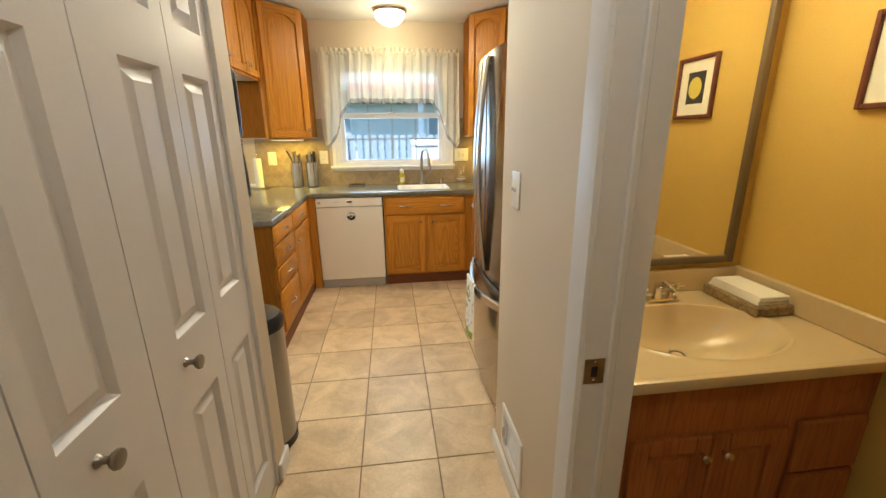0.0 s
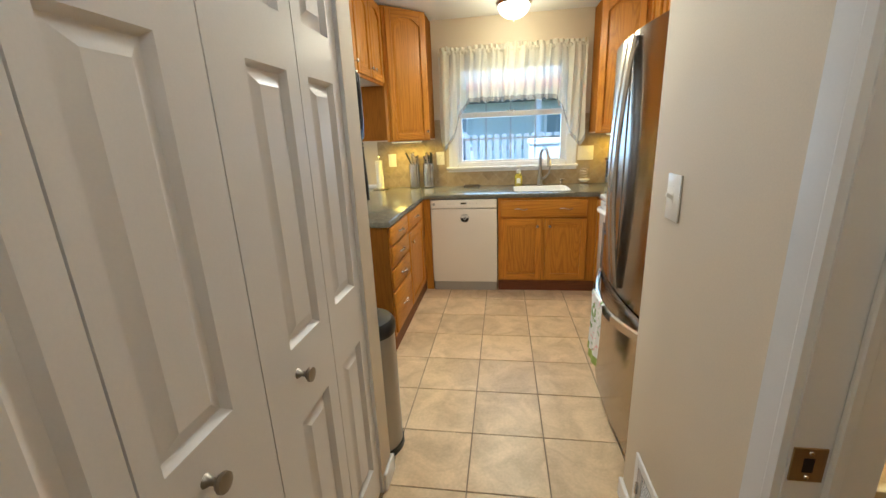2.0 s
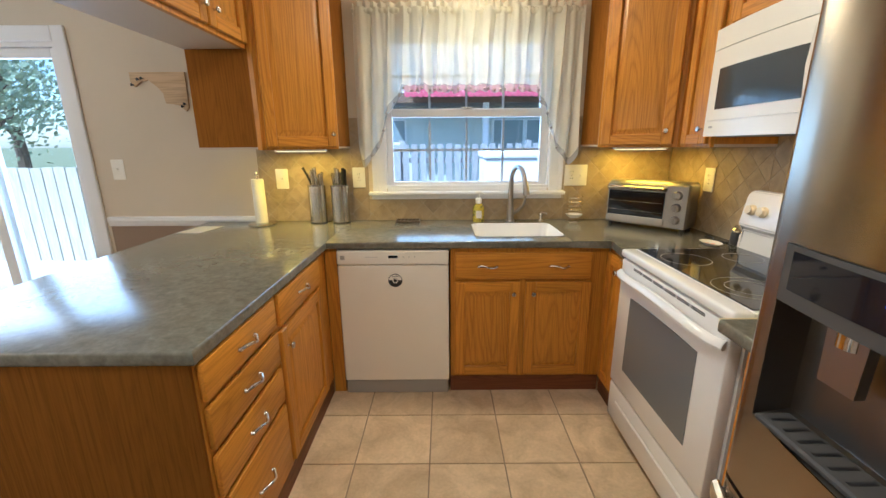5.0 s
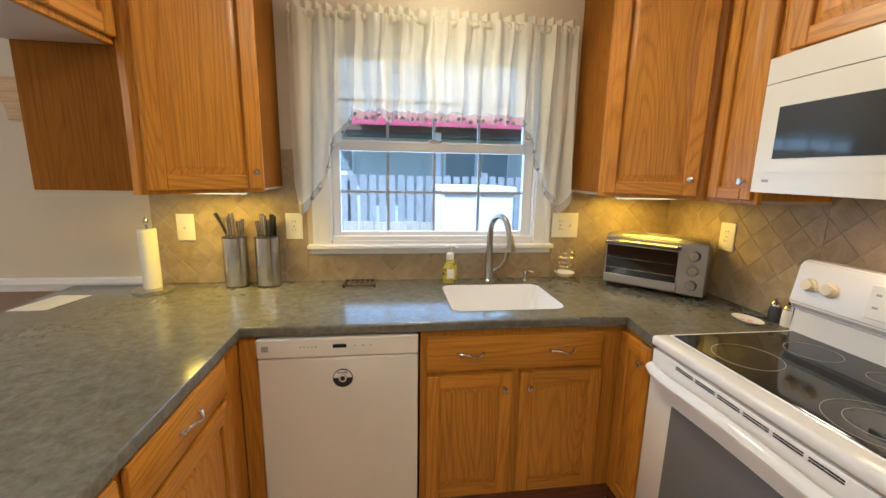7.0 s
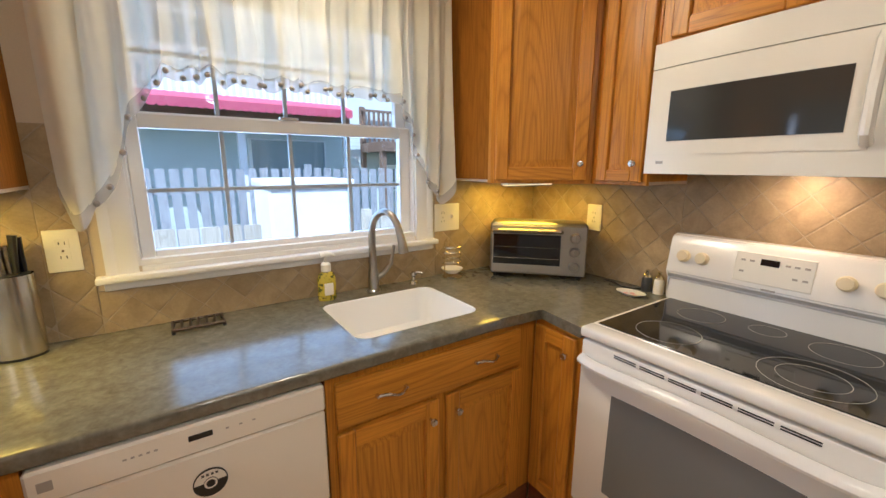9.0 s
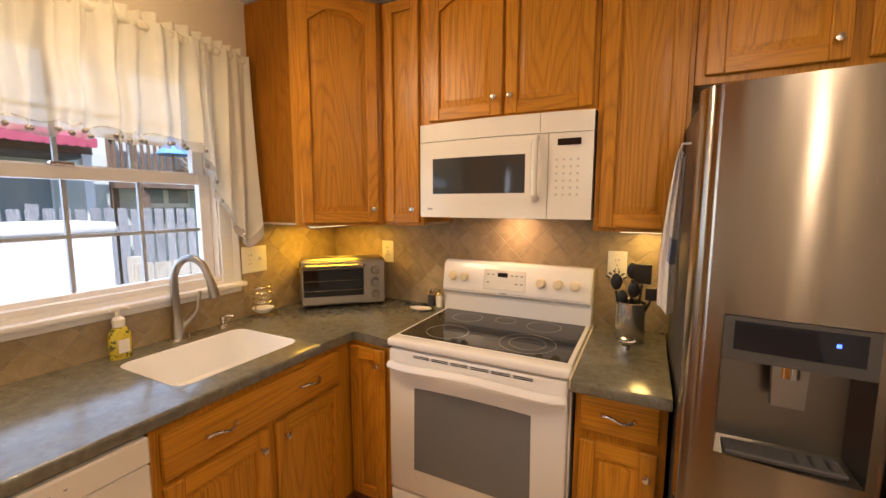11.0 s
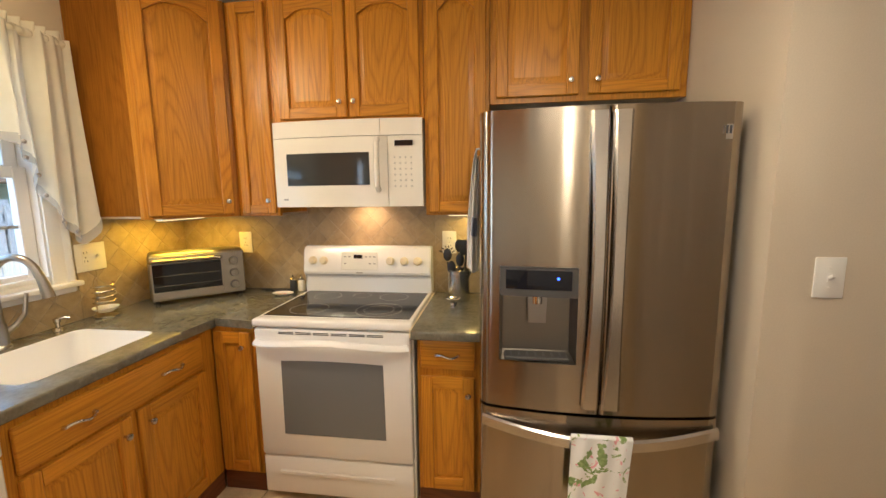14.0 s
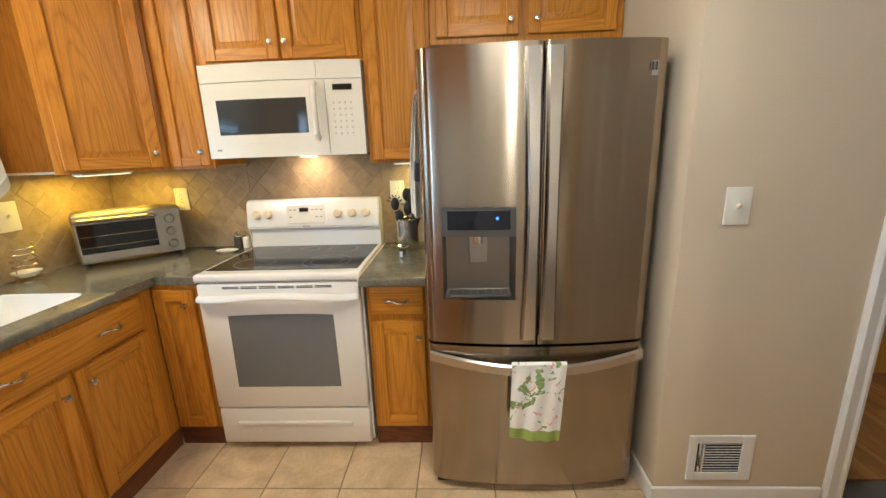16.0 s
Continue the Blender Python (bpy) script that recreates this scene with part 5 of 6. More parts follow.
def knife_block(x, label, seed):
    rng = random.Random(seed)
    b = thing("knife_block", pose(x, 4.375, TOP, 0, 0, rng.uniform(-8, 8)), label, "knife block", "knife blocks")
    bm = bmesh.new()
    ring = [(0.058 * math.cos(a), 0.047 * math.sin(a)) for a in (2 * math.pi * k / 28 for k in range(28))]
    prism(bm, ring, "z", 0.008, 0.245)
    for f in bm.faces:
        f.smooth = len(f.verts) == 4
    part("body", bm, STEEL_UP, b)
    bm = bmesh.new()
    prism(bm, [(x_ * 0.98, y_ * 0.98) for x_, y_ in ring], "z", 0.0, 0.008)
    part("base", bm, BLACK, b)
    bm = bmesh.new()
    prism(bm, [(x_ * 0.9, y_ * 0.9) for x_, y_ in ring], "z", 0.2455, 0.2475)
    part("insert", bm, BLACK, b)
    for k in range(6):
        hx, hy = -0.036 + 0.0145 * k, rng.uniform(-0.018, 0.018)
        tall = rng.uniform(0.075, 0.125)
        dark = (k == 0 and seed == 1) or (k >= 4 and seed == 2)
        lean = -0.05 if k == 0 and seed == 1 else rng.uniform(-0.008, 0.008)
        bm = bmesh.new()
        tube(bm, [(hx, hy, 0.247), (hx + lean * 0.5, hy - 0.004, 0.247 + tall * 0.55), (hx + lean, hy - 0.006, 0.247 + tall)], [0.007, 0.0075, 0.009], 8, 0, 1.4)
        part("knife_handle", bm, BLACK if dark else STEEL_UP, b, "black handle" if dark else "steel handle")


knife_block(-0.780, "steel oval knife block full of knives", 1)
knife_block(-0.630, "steel oval knife block with black-handled knives", 2)


def trivet():
    t = thing("trivet", pose(-0.185, 4.350, TOP), "dark bronze sponge rack on the counter", "trivet")
    for k in range(7):
        rod("bar", BRONZE, t, [(-0.075 + 0.025 * k, -0.045, 0.016), (-0.075 + 0.025 * k, 0.045, 0.016)], 0.004, 6)
    for y in (-0.045, 0.045):
        rod("rim", BRONZE, t, [(-0.08, y, 0.014), (0.08, y, 0.014)], 0.006, 6)
    for x in (-0.075, 0.075):
        for y in (-0.042, 0.042):
            turned("foot", BLACK, t, [(0.006, 0), (0.006, 0.012)], pose(x, y, 0), 8)


trivet()


def soap_bottle():
    s = thing("soap_bottle", pose(0.283, 4.385, TOP), "yellow hand soap bottle with white pump", "soap bottle")
    yellow = Mat("yellow_soap", (0.72, 0.55, 0.04), 0.15)
    co = yellow.coords(shift=False)
    yellow.colour(yellow.mix((0.74, 0.60, 0.06), (0.16, 0.17, 0.04), yellow.ramp(yellow.noise(co, 55, 2), (0.56, 0.0), (0.60, 1.0))))
    yellow.b.inputs["Transmission Weight"].default_value = 0.25
    turned("bottle", yellow.m, s, [(0, 0), (0.036, 0), (0.038, 0.006), (0.038, 0.090), (0.030, 0.112), (0.016, 0.122), (0.016, 0.128)], Matrix.Diagonal((1, 0.72, 1, 1)), 20)
    put("label", PAPER, s, -0.018, 0.018, -0.0292, -0.0255, 0.025, 0.075, label="pale label")
    turned("collar", PLASTIC, s, [(0.020, 0.122), (0.021, 0.150), (0.014, 0.158), (0.007, 0.160), (0.007, 0.185)], seg=16)
    rod("pump", PLASTIC, s, [(-0.022, 0, 0.190), (0.0, 0, 0.194), (0.020, -0.004, 0.192), (0.036, -0.008, 0.184)], [0.010, 0.012, 0.008, 0.005], 10)


soap_bottle()


def ring_stand():
    s = thing("soap_dish", pose(0.918, 4.375, TOP), "white soap dish on a coiled wire stand", "soap dish")
    turned("stand", CHROME, s, [(0, 0), (0.050, 0), (0.050, 0.005), (0.0, 0.008)], seg=20)
    turned("dish", SINK_WHITE, s, [(0, 0.022), (0.030, 0.024), (0.052, 0.042), (0.055, 0.048), (0.050, 0.046), (0.030, 0.032), (0, 0.029)], seg=24)
    rod("coil", NICKEL, s, [(0.046 * math.cos(a), 0.046 * math.sin(a), 0.062 + 0.105 * k / 96) for k, a in ((k, k * 2 * math.pi * 4 / 96) for k in range(97))], 0.0030, 6)
    rod("hook", BRASS, s, [(-0.043, 0, 0.004), (-0.045, 0, 0.10), (-0.045, 0, 0.185), (-0.035, 0, 0.20), (-0.028, 0, 0.185)], 0.0025, 6)


ring_stand()


TOASTER_STEEL = steel("dark_brushed_steel", (0.36, 0.34, 0.30), 0.42, (1, 1, 60), 0.5)


def toaster_oven():
    m = pose(1.085, 4.285, TOP, 0, 0, -47)
    t = thing("toaster_oven", m, "stainless toaster oven in the counter corner", "toaster oven")
    w, d, h = 0.470, 0.185, 0.280
    bm = bmesh.new()
    box(bm, 0, w, 0.012, d, 0.016, h, 0.022, seg=3)
    part("body", bm, TOASTER_STEEL, t)
    put("front_panel", TOASTER_STEEL, t, 0.008, w - 0.006, 0.0, 0.014, 0.022, h - 0.012, bevel=0.004)
    door = put("door", TOASTER_STEEL, t, 0.012, 0.352, -0.010, -0.0005, 0.030, 0.072, bevel=0.003)
    put("window", CERAN, door, 0.020, 0.344, -0.008, -0.0005, 0.0725, 0.222, label="dark glass window")
    put("door_head", TOASTER_STEEL, door, 0.012, 0.352, -0.009, -0.0005, 0.223, 0.252, bevel=0.002)
    rod("handle", STEEL, door, [(0.016, -0.006, 0.239), (0.020, -0.030, 0.243), (0.341, -0.030, 0.243), (0.346, -0.006, 0.239)], 0.010, 10)
    for z in (0.105, 0.160):
        rod("rack", CHROME, t, [(0.024, -0.0088, z), (0.340, -0.0088, z)], 0.0016, 6)
    for z in (0.072, 0.142, 0.212):
        bm = bmesh.new()
        lathe(bm, [(0.025, 0), (0.024, 0.010), (0.019, 0.022), (0, 0.024)], 18, pose(0.410, 0.0, z, 90))
        box(bm, 0.407, 0.413, -0.030, -0.022, z - 0.019, z + 0.019, 0.001)
        part("dial", bm, TAP_STEEL, t)
    for x in (0.03, w - 0.03):
        for y in (0.03, d - 0.03):
            turned("foot", BLACK, t, [(0.012, 0), (0.012, 0.017)], pose(x, y, 0), 10)
    bm = bmesh.new()
    tube(bm, [(1.500, 3.905, 0.922), (1.50, 3.84, 0.920), (1.47, 3.79, 0.919), (1.49, 3.74, 0.919), (1.535, 3.72, 0.920), (1.545, 3.70, 0.95)], 0.004, 6)
    one("power_cord", bm, BLACK, "thin black power cord lying on the counter", "cord")


toaster_oven()


def little_plate():
    p = thing("saucer", pose(1.400, 3.705, TOP), "small white oval saucer with pink pattern", "plate")
    turned("dish", SINK_WHITE, p, [(0, 0.002), (0.030, 0.0), (0.046, 0.010), (0.052, 0.014), (0.046, 0.013), (0.028, 0.005), (0, 0.005)], Matrix.Diagonal((0.85, 1.25, 1, 1)), 24)
    pink = paint("pink_glaze", (0.70, 0.32, 0.28), 0.3)
    for k in range(3):
        turned("flower", pink, p, [(0, 0.0066), (0.010, 0.006), (0.011, 0.005)], pose(0.012 * math.cos(2.1 * k), 0.022 * math.sin(2.1 * k), 0), 8, "pink flower")


little_plate()


def shaker(x, y, dark, label):
    s = thing("shaker", pose(x, y, TOP), label, "shaker", "salt and pepper")
    turned("glass", DARKGREY if dark else PAPER, s, [(0, 0), (0.022, 0), (0.023, 0.005), (0.021, 0.055), (0.017, 0.066)], seg=14)
    turned("cap", CHROME, s, [(0.018, 0.066), (0.019, 0.074), (0.012, 0.084), (0.006, 0.088), (0.009, 0.096), (0, 0.102)], seg=14)


shaker(1.515, 3.700, True, "glass pepper mill with chrome top")
shaker(1.520, 3.648, False, "glass salt shaker with chrome top")


def crock():
    c = thing("utensil_crock", pose(1.385, 2.655, TOP), "steel crock of black cooking utensils", "utensil holder")
    turned("pot", STEEL_UP, c, [(0, 0), (0.058, 0), (0.060, 0.004), (0.060, 0.168), (0.063, 0.172), (0.060, 0.175), (0.056, 0.170), (0.055, 0.01), (0, 0.008)], seg=28)

    def handle(x, y, tx, ty, tz):
        return [(x, y, 0.02), (x + 0.6 * (tx - x), y + 0.6 * (ty - y), 0.13), (tx, ty, tz)]

    def tool(name, x, y, tx, ty, tz, build, label):
        bm = bmesh.new()
        tube(bm, handle(x, y, tx, ty, tz), [0.005, 0.006, 0.005], 6)
        build(bm, Vector((tx, ty, tz)))
        part(name, bm, BLACK, c, label)

    def spoon(bm, p):
        bmesh.ops.create_uvsphere(bm, u_segments=12, v_segments=8, radius=1, matrix=Matrix.Translation(p + Vector((0, 0, 0.04))) @ Matrix.Diagonal((0.007, 0.023, 0.036, 1)))

    def turner(bm, p):
        box(bm, p.x - 0.003, p.x + 0.003, p.y - 0.034, p.y + 0.034, p.z, p.z + 0.085, 0.002)

    def fork(bm, p):
        spoon(bm, p)
        for k in range(6):
            a = math.pi * (k + 0.5) / 6
            q = p + Vector((0, 0.028 * math.cos(a), 0.045 + 0.036 * math.sin(a)))
            tube(bm, [q, q + Vector((-0.020, 0.014 * math.cos(a), 0.010))], [0.004, 0.003], 5)

    tool("pasta_fork", 0.0, 0.02, -0.01, 0.060, 0.215, fork, "black pasta fork")
    tool("ladle", 0.02, 0.0, 0.030, 0.000, 0.260, spoon, "black spoon")
    tool("turner", 0.0, -0.01, 0.010, -0.040, 0.250, turner, "black slotted turner")
    tool("spatula", -0.01, -0.02, -0.010, -0.075, 0.185, lambda bm, p: box(bm, p.x - 0.005, p.x + 0.005, p.y - 0.028, p.y + 0.022, p.z, p.z + 0.055, 0.004), "black spatula")
    tool("spoon", -0.02, 0.015, -0.035, 0.035, 0.150, spoon, "black spoon")
    tool("scoop", -0.015, -0.01, -0.030, -0.010, 0.190, spoon, "black scoop")
    s = thing("measuring_scoop", pose(1.175, 2.660, TOP), "small steel scoop standing on the counter", "scoop")
    turned("foot", CHROME, s, [(0, 0), (0.016, 0), (0.020, 0.018), (0.017, 0.045)], seg=16)
    turned("cup", CHROME, s, [(0.006, 0.044), (0.020, 0.048), (0.034, 0.062), (0.036, 0.066), (0.030, 0.062), (0.0, 0.052)], seg=20)


crock()


def hung_towel():
    """The printed towel over the freezer handle."""
    t = thing("dish_towel", pose(0.574, 2.080, 0.652), "floral white dish towel with green hem on handle", "towel")

    def fn(a, b):
        def at(u, v):
            s = a + (b - a) * v
            y = (0.102 - 0.204 * u) * (1 - 0.05 * s) + 0.015 * s
            z = -0.305 * s - 0.020 * u * s
            x = -0.006 - 0.010 * s + 0.006 * math.sin(7 * u + 1.0) * s + 0.004 * math.sin(19 * u + 3 * s)
            return Vector((x, y, z))
        return at
    bm = bmesh.new()
    sheet(bm, 24, 18, fn(0.0, 0.86))
    part("front_fall", bm, TOWEL_PRINT, t)
    bm = bmesh.new()
    sheet(bm, 24, 4, fn(0.8605, 1.0))
    part("hem", bm, TOWEL_GREEN, t, "green hem")
    bm = bmesh.new()

    def over(u, v):
        a = math.pi * v
        y = 0.102 - 0.204 * u
        return Vector((-0.006 + 0.016 * (1 - math.cos(a)) / 1.0 * 0.8, y, 0.010 * math.sin(a) - 0.10 * max(0, v - 0.5)))
    sheet(bm, 24, 8, over)
    part("back_fall", bm, TOWEL_PRINT, t)


hung_towel()


def tea_towel():
    t = thing("tea_towel", pose(0.914, 2.508, 1.66), "white tea towel hanging on the fridge side", "towel")
    rod("hook", TRIM, t, [(0.0, 0.0, 0.02), (0.0, 0.022, 0.02), (0.0, 0.026, 0.0), (0.0, 0.018, -0.012)], 0.004)

    def at(u, v):
        half = 0.010 + 0.017 * min(1.0, v * 1.5) ** 0.7
        y = 0.010 + 2 * half * u
        x = 0.030 * math.sin(6 * u + 1) * v + 0.014 * math.sin(17 * u + 2) * (1 - 0.3 * v) - 0.02 * v
        return Vector((x, y, -0.005 - 0.475 * v - 0.012 * math.sin(5 * u)))
    bm = bmesh.new()
    sheet(bm, 24, 20, at)
    part("cloth", bm, TOWEL_WHITE, t)
    bm = bmesh.new()
    sheet(bm, 10, 6, lambda u, v: at(0.2 + 0.45 * u, 0.52 + 0.16 * v) + Vector((-0.004, 0, 0)))
    part("print", bm, TOWEL_BLUE, t, "faded blue print")


tea_towel()

# ---- hall and dining corner ----


def phone():
    p = thing("wall_phone", pose(-0.428, BY, 1.535), "black corded wall telephone at the wall end", "telephone")
    bm = bmesh.new()
    box(bm, -0.060, 0.055, 0.0, 0.045, -0.125, 0.120, 0.010, seg=2)
    part("base", bm, BLACK, p)
    bm = bmesh.new()
    tube(bm, [(0.025, 0.056, -0.120), (0.028, 0.070, -0.105), (0.030, 0.082, -0.05), (0.030, 0.085, 0.04), (0.028, 0.076, 0.100), (0.025, 0.058, 0.126)], [0.020, 0.026, 0.023, 0.023, 0.027, 0.020], 12)
    part("handset", bm, BLACK, p)
    bm = bmesh.new()
    box(bm, 0.004, 0.052, 0.046, 0.072, 0.075, 0.122, 0.008)
    part("cradle", bm, BLACK, p)
    put("cradle", BLACK, p, 0.004, 0.052, 0.046, 0.072, -0.122, -0.075, bevel=0.008)
    pts = []
    for k in range(420):
        u = k / 419
        drop = -0.125 - 0.215 * math.sin(math.pi * min(1, u * 1.0)) ** 0.8
        a = k * 1.25
        r = 0.0062
        pts.append((0.030 + 0.018 * u + r * math.cos(a) * 0.9, 0.056 + 0.038 * math.sin(math.pi * u) + r * math.sin(a), drop))
    rod("cord", BLACK, p, pts, 0.0026, 4, "coiled black cord")


phone()


def trash_can():
    t = thing("trash_can", pose(-0.470, 1.790, 0), "tall grey steel trash can with black lid", "trash can")
    turned("foot", BLACK, t, [(0, 0), (0.127, 0), (0.127, 0.030), (0.122, 0.034)], seg=32)
    turned("body", steel("can_steel", (0.34, 0.33, 0.31), 0.32, (60, 60, 1), 0.3), t, [(0.122, 0.034), (0.122, 0.595), (0.118, 0.600)], seg=32)
    turned("lid", BLACK, t, [(0.126, 0.598), (0.128, 0.606), (0.126, 0.640), (0.112, 0.660), (0.06, 0.676), (0, 0.680)], seg=32)
    put("pedal", BLACK, t, -0.03, 0.03, -0.155, -0.125, 0.008, 0.020, bevel=0.003)


trash_can()


def plaque():
    m = pose(-1.74, WY, 1.75)
    p = thing("wall_plaque", m, "cut-out wooden plaque with small hooks", "plaque")
    top = [(-0.172, 0.115), (0.173, 0.115)]
    low = [(0.173, -0.02), (0.168, -0.10), (0.150, -0.118), (0.120, -0.085), (0.080, -0.075), (0.030, -0.070), (0.022, -0.010), (-0.010, 0.030), (-0.060, 0.070), (-0.105, 0.062), (-0.150, 0.030), (-0.172, 0.060)]
    bm = bmesh.new()
    prism(bm, top + low, "y", -0.016, -0.001)
    part("board", bm, oak("plaque_wood", "x", (0.60, 0.43, 0.25), (0.52, 0.36, 0.20), 0.75, 0.0), p)
    for x, z in ((-0.155, 0.040), (-0.115, 0.072), (-0.09, 0.078), (0.140, -0.090), (0.155, -0.075)):
        turned("hook", BLACK, p, [(0.004, 0), (0.004, 0.014), (0.009, 0.018), (0, 0.022)], pose(x, -0.016, z, 90), 10)


plaque()


SEAT_TAUPE = paint("taupe_seat_vinyl", (0.24, 0.20, 0.17), 0.4, 0.03, 0.05, 0.2)


def stool():
    s = thing("bar_stool", pose(-1.545, 2.955, 0), "round-seated metal bar stool under the counter", "stool")
    turned("seat", SEAT_TAUPE, s, [(0, 0.545), (0.135, 0.545), (0.146, 0.556), (0.148, 0.590), (0.138, 0.618), (0.08, 0.632), (0, 0.634)], seg=28)
    turned("swivel", BLACK, s, [(0.075, 0.52), (0.085, 0.545)], seg=20)
    for k in range(4):
        a = radians(45 + 90 * k)
        c, sn = math.cos(a), math.sin(a)
        rod("leg", BLACK, s, [(0.095 * c, 0.095 * sn, 0.535), (0.102 * c, 0.102 * sn, 0.28), (0.112 * c, 0.112 * sn, 0.012)], 0.013, 8)
        turned("foot", BLACK, s, [(0, 0), (0.018, 0), (0.016, 0.014)], pose(0.112 * c, 0.112 * sn, 0), 10)
    rod("foot_ring", BLACK, s, [(0.118 * math.cos(2 * math.pi * k / 32), 0.118 * math.sin(2 * math.pi * k / 32), 0.215) for k in range(32)], 0.010, 8, closed=True)


stool()
bm = bmesh.new()
prism(bm, [(-1.54, 4.06), (-1.40, 4.06), (-1.36, 4.26), (-1.50, 4.27)], "z", TOP + 0.0005, TOP + 0.002)
one("paper_sheet", bm, PAPER, "white sheet of paper on the counter", "paper")


def floor_mat():
    m = thing("floor_mat", pose(0, 0, 0.0012), "olive woven mat with tan stripes on the tiles", "mat")
    olive = cloth("olive_mat_weave", (0.075, 0.072, 0.030), 0.0, 0.0, 260)
    tan = cloth("tan_mat_weave", (0.26, 0.20, 0.10), 0.0, 0.0, 260)
    brown = cloth("brown_mat_edge", (0.20, 0.105, 0.045), 0.0, 0.0, 260)
    x0, x1, y0, y1 = -1.275, -0.665, 2.200, 2.634
    put("base", olive, m, x0 + 0.03, x1 - 0.045, y0 + 0.03, y1, 0.0, 0.006, bevel=0.002)
    put("edge_band", brown, m, x1 - 0.0445, x1, y0 + 0.03, y1, 0.0, 0.007, bevel=0.002, label="brown edge band")
    put("edge_band", brown, m, x0, x0 + 0.0295, y0 + 0.03, y1, 0.0, 0.007, bevel=0.002, label="brown edge band")
    put("edge_band", brown, m, x0, x1, y0, y0 + 0.0295, 0.0, 0.007, bevel=0.002, label="brown edge band")
    for k in range(22):
        x = x0 + 0.05 + 0.0232 * k
        put("stripe", tan, m, x, x + 0.007, y0 + 0.06, y1 - 0.03, 0.0055, 0.0075, bevel=0.0006)


floor_mat()

# ---- bathroom seen through its door ----


def vanity():
    v = thing("vanity_cabinet", pose(0.745, 0.915, 0), "dark oak bathroom vanity cabinet", "cabinet")
    w = EX - 0.745 - 0.003
    put("body", VANITY_OAK, v, 0, w, 0.02, 0.53, 0.09, 0.64)
    put("face_frame", VANITY_OAK, v, 0, w, 0.0, 0.0195, 0.09, 0.765)
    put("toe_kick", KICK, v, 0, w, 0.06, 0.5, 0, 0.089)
    pair = (VANITY_OAK, VANITY_OAK)
    panel_door(v, 0.045, 0.285, 0.12, 0.600, (0.255, 0.545), 0.0, 0.05, "door", pair)
    panel_door(v, 0.292, 0.530, 0.12, 0.600, (0.322, 0.545), 0.0, 0.05, "door", pair)
    for z0, z1 in ((0.43, 0.610), (0.25, 0.42), (0.12, 0.24)):
        d = put("drawer", VANITY_OAK, v, 0.565, w - 0.02, -0.02, -0.0005, z0, z1, bevel=0.006)
    t = thing("bathroom_counter", pose(0, 0, 0.80), "cream cultured marble vanity top with oval basin", "countertop")
    bm = bmesh.new()
    cx, cy, rx, ry = 1.135, 1.135, 0.275, 0.185
    x0, x1, y0, y1 = 0.735, EX - 0.003, 0.885, 1.4555
    n = 48
    ringo, loops = [], []
    for k in range(n):
        a = 2 * math.pi * k / n
        c, s = math.cos(a), math.sin(a)
        f = min((x1 - cx) / c if c > 1e-9 else 9, (cx - x0) / -c if c < -1e-9 else 9, (y1 - cy) / s if s > 1e-9 else 9, (cy - y0) / -s if s < -1e-9 else 9)
        ringo.append(bm.verts.new((cx + f * c, cy + f * s, 0)))
    loops.append(ringo)
    for q, z in ((1.10, 0.0), (1.04, 0.006), (1.0, 0.004), (0.95, -0.012), (0.82, -0.06), (0.6, -0.105), (0.3, -0.128), (0.10, -0.132)):
        loops.append([bm.verts.new((cx + q * rx * math.cos(2 * math.pi * k / n), cy + q * ry * math.sin(2 * math.pi * k / n) + 0.075 * max(0, 1 - q), z)) for k in range(n)])
    for i, (a, b) in enumerate(zip(loops, loops[1:])):
        for k in range(n):
            f = bm.faces.new((a[k], a[(k + 1) % n], b[(k + 1) % n], b[k]))
            f.smooth = i > 0
    bm.faces.new(loops[-1])
    part("top", bm, CULTURED, t)
    bm = bmesh.new()
    box(bm, x0, x1, y0 - 0.004, y0 + 0.02, -0.034, 0.0015, 0.006, seg=2)
    part("front_edge", bm, CULTURED, t)
    put("backsplash", CULTURED, t, x0, x1 - 0.0205, y1 - 0.02, y1, 0.0005, 0.095, bevel=0.004)
    put("side_splash", CULTURED, t, x1 - 0.02, x1, y0, y1, 0.0005, 0.095, bevel=0.004)
    turned("drain", BRONZE_KNOB, t, [(0, -0.004), (0.016, -0.004), (0.020, 0.003), (0.028, 0.001), (0.030, -0.001)], pose(cx, cy + 0.068, -0.131), 18)
    f = thing("bath_faucet", pose(1.150, 1.372, 0.80), "chrome two-handle bathroom faucet", "faucet")
    put("base", CHROME, f, -0.085, 0.085, -0.022, 0.022, 0.0, 0.012, bevel=0.005)
    rod("spout", CHROME, f, [(0, 0, 0.010), (0, -0.005, 0.06), (0, -0.05, 0.085), (0, -0.105, 0.070)], [0.018, 0.016, 0.013, 0.011], 12)
    for s in (-1, 1):
        bm = bmesh.new()
        lathe(bm, [(0.022, 0.010), (0.018, 0.030), (0.011, 0.045), (0.017, 0.055), (0.010, 0.066), (0, 0.068)], 14, pose(s * 0.062, 0, 0))
        tube(bm, [(s * 0.050, 0, 0.056), (s * 0.105, -0.004, 0.062)], [0.006, 0.008], 8)
        tube(bm, [(s * 0.062, -0.028, 0.056), (s * 0.062, 0.028, 0.056)], 0.006, 8)
        part("tap_handle", bm, CHROME, f)
    k = thing("tissue_tray", pose(1.458, 1.300, 0.80, 0, 0, 0), "woven tray of folded paper napkins", "tray")
    wick = tile("wicker", (0.34, 0.25, 0.12), (0.16, 0.11, 0.05), 60, 0.7)
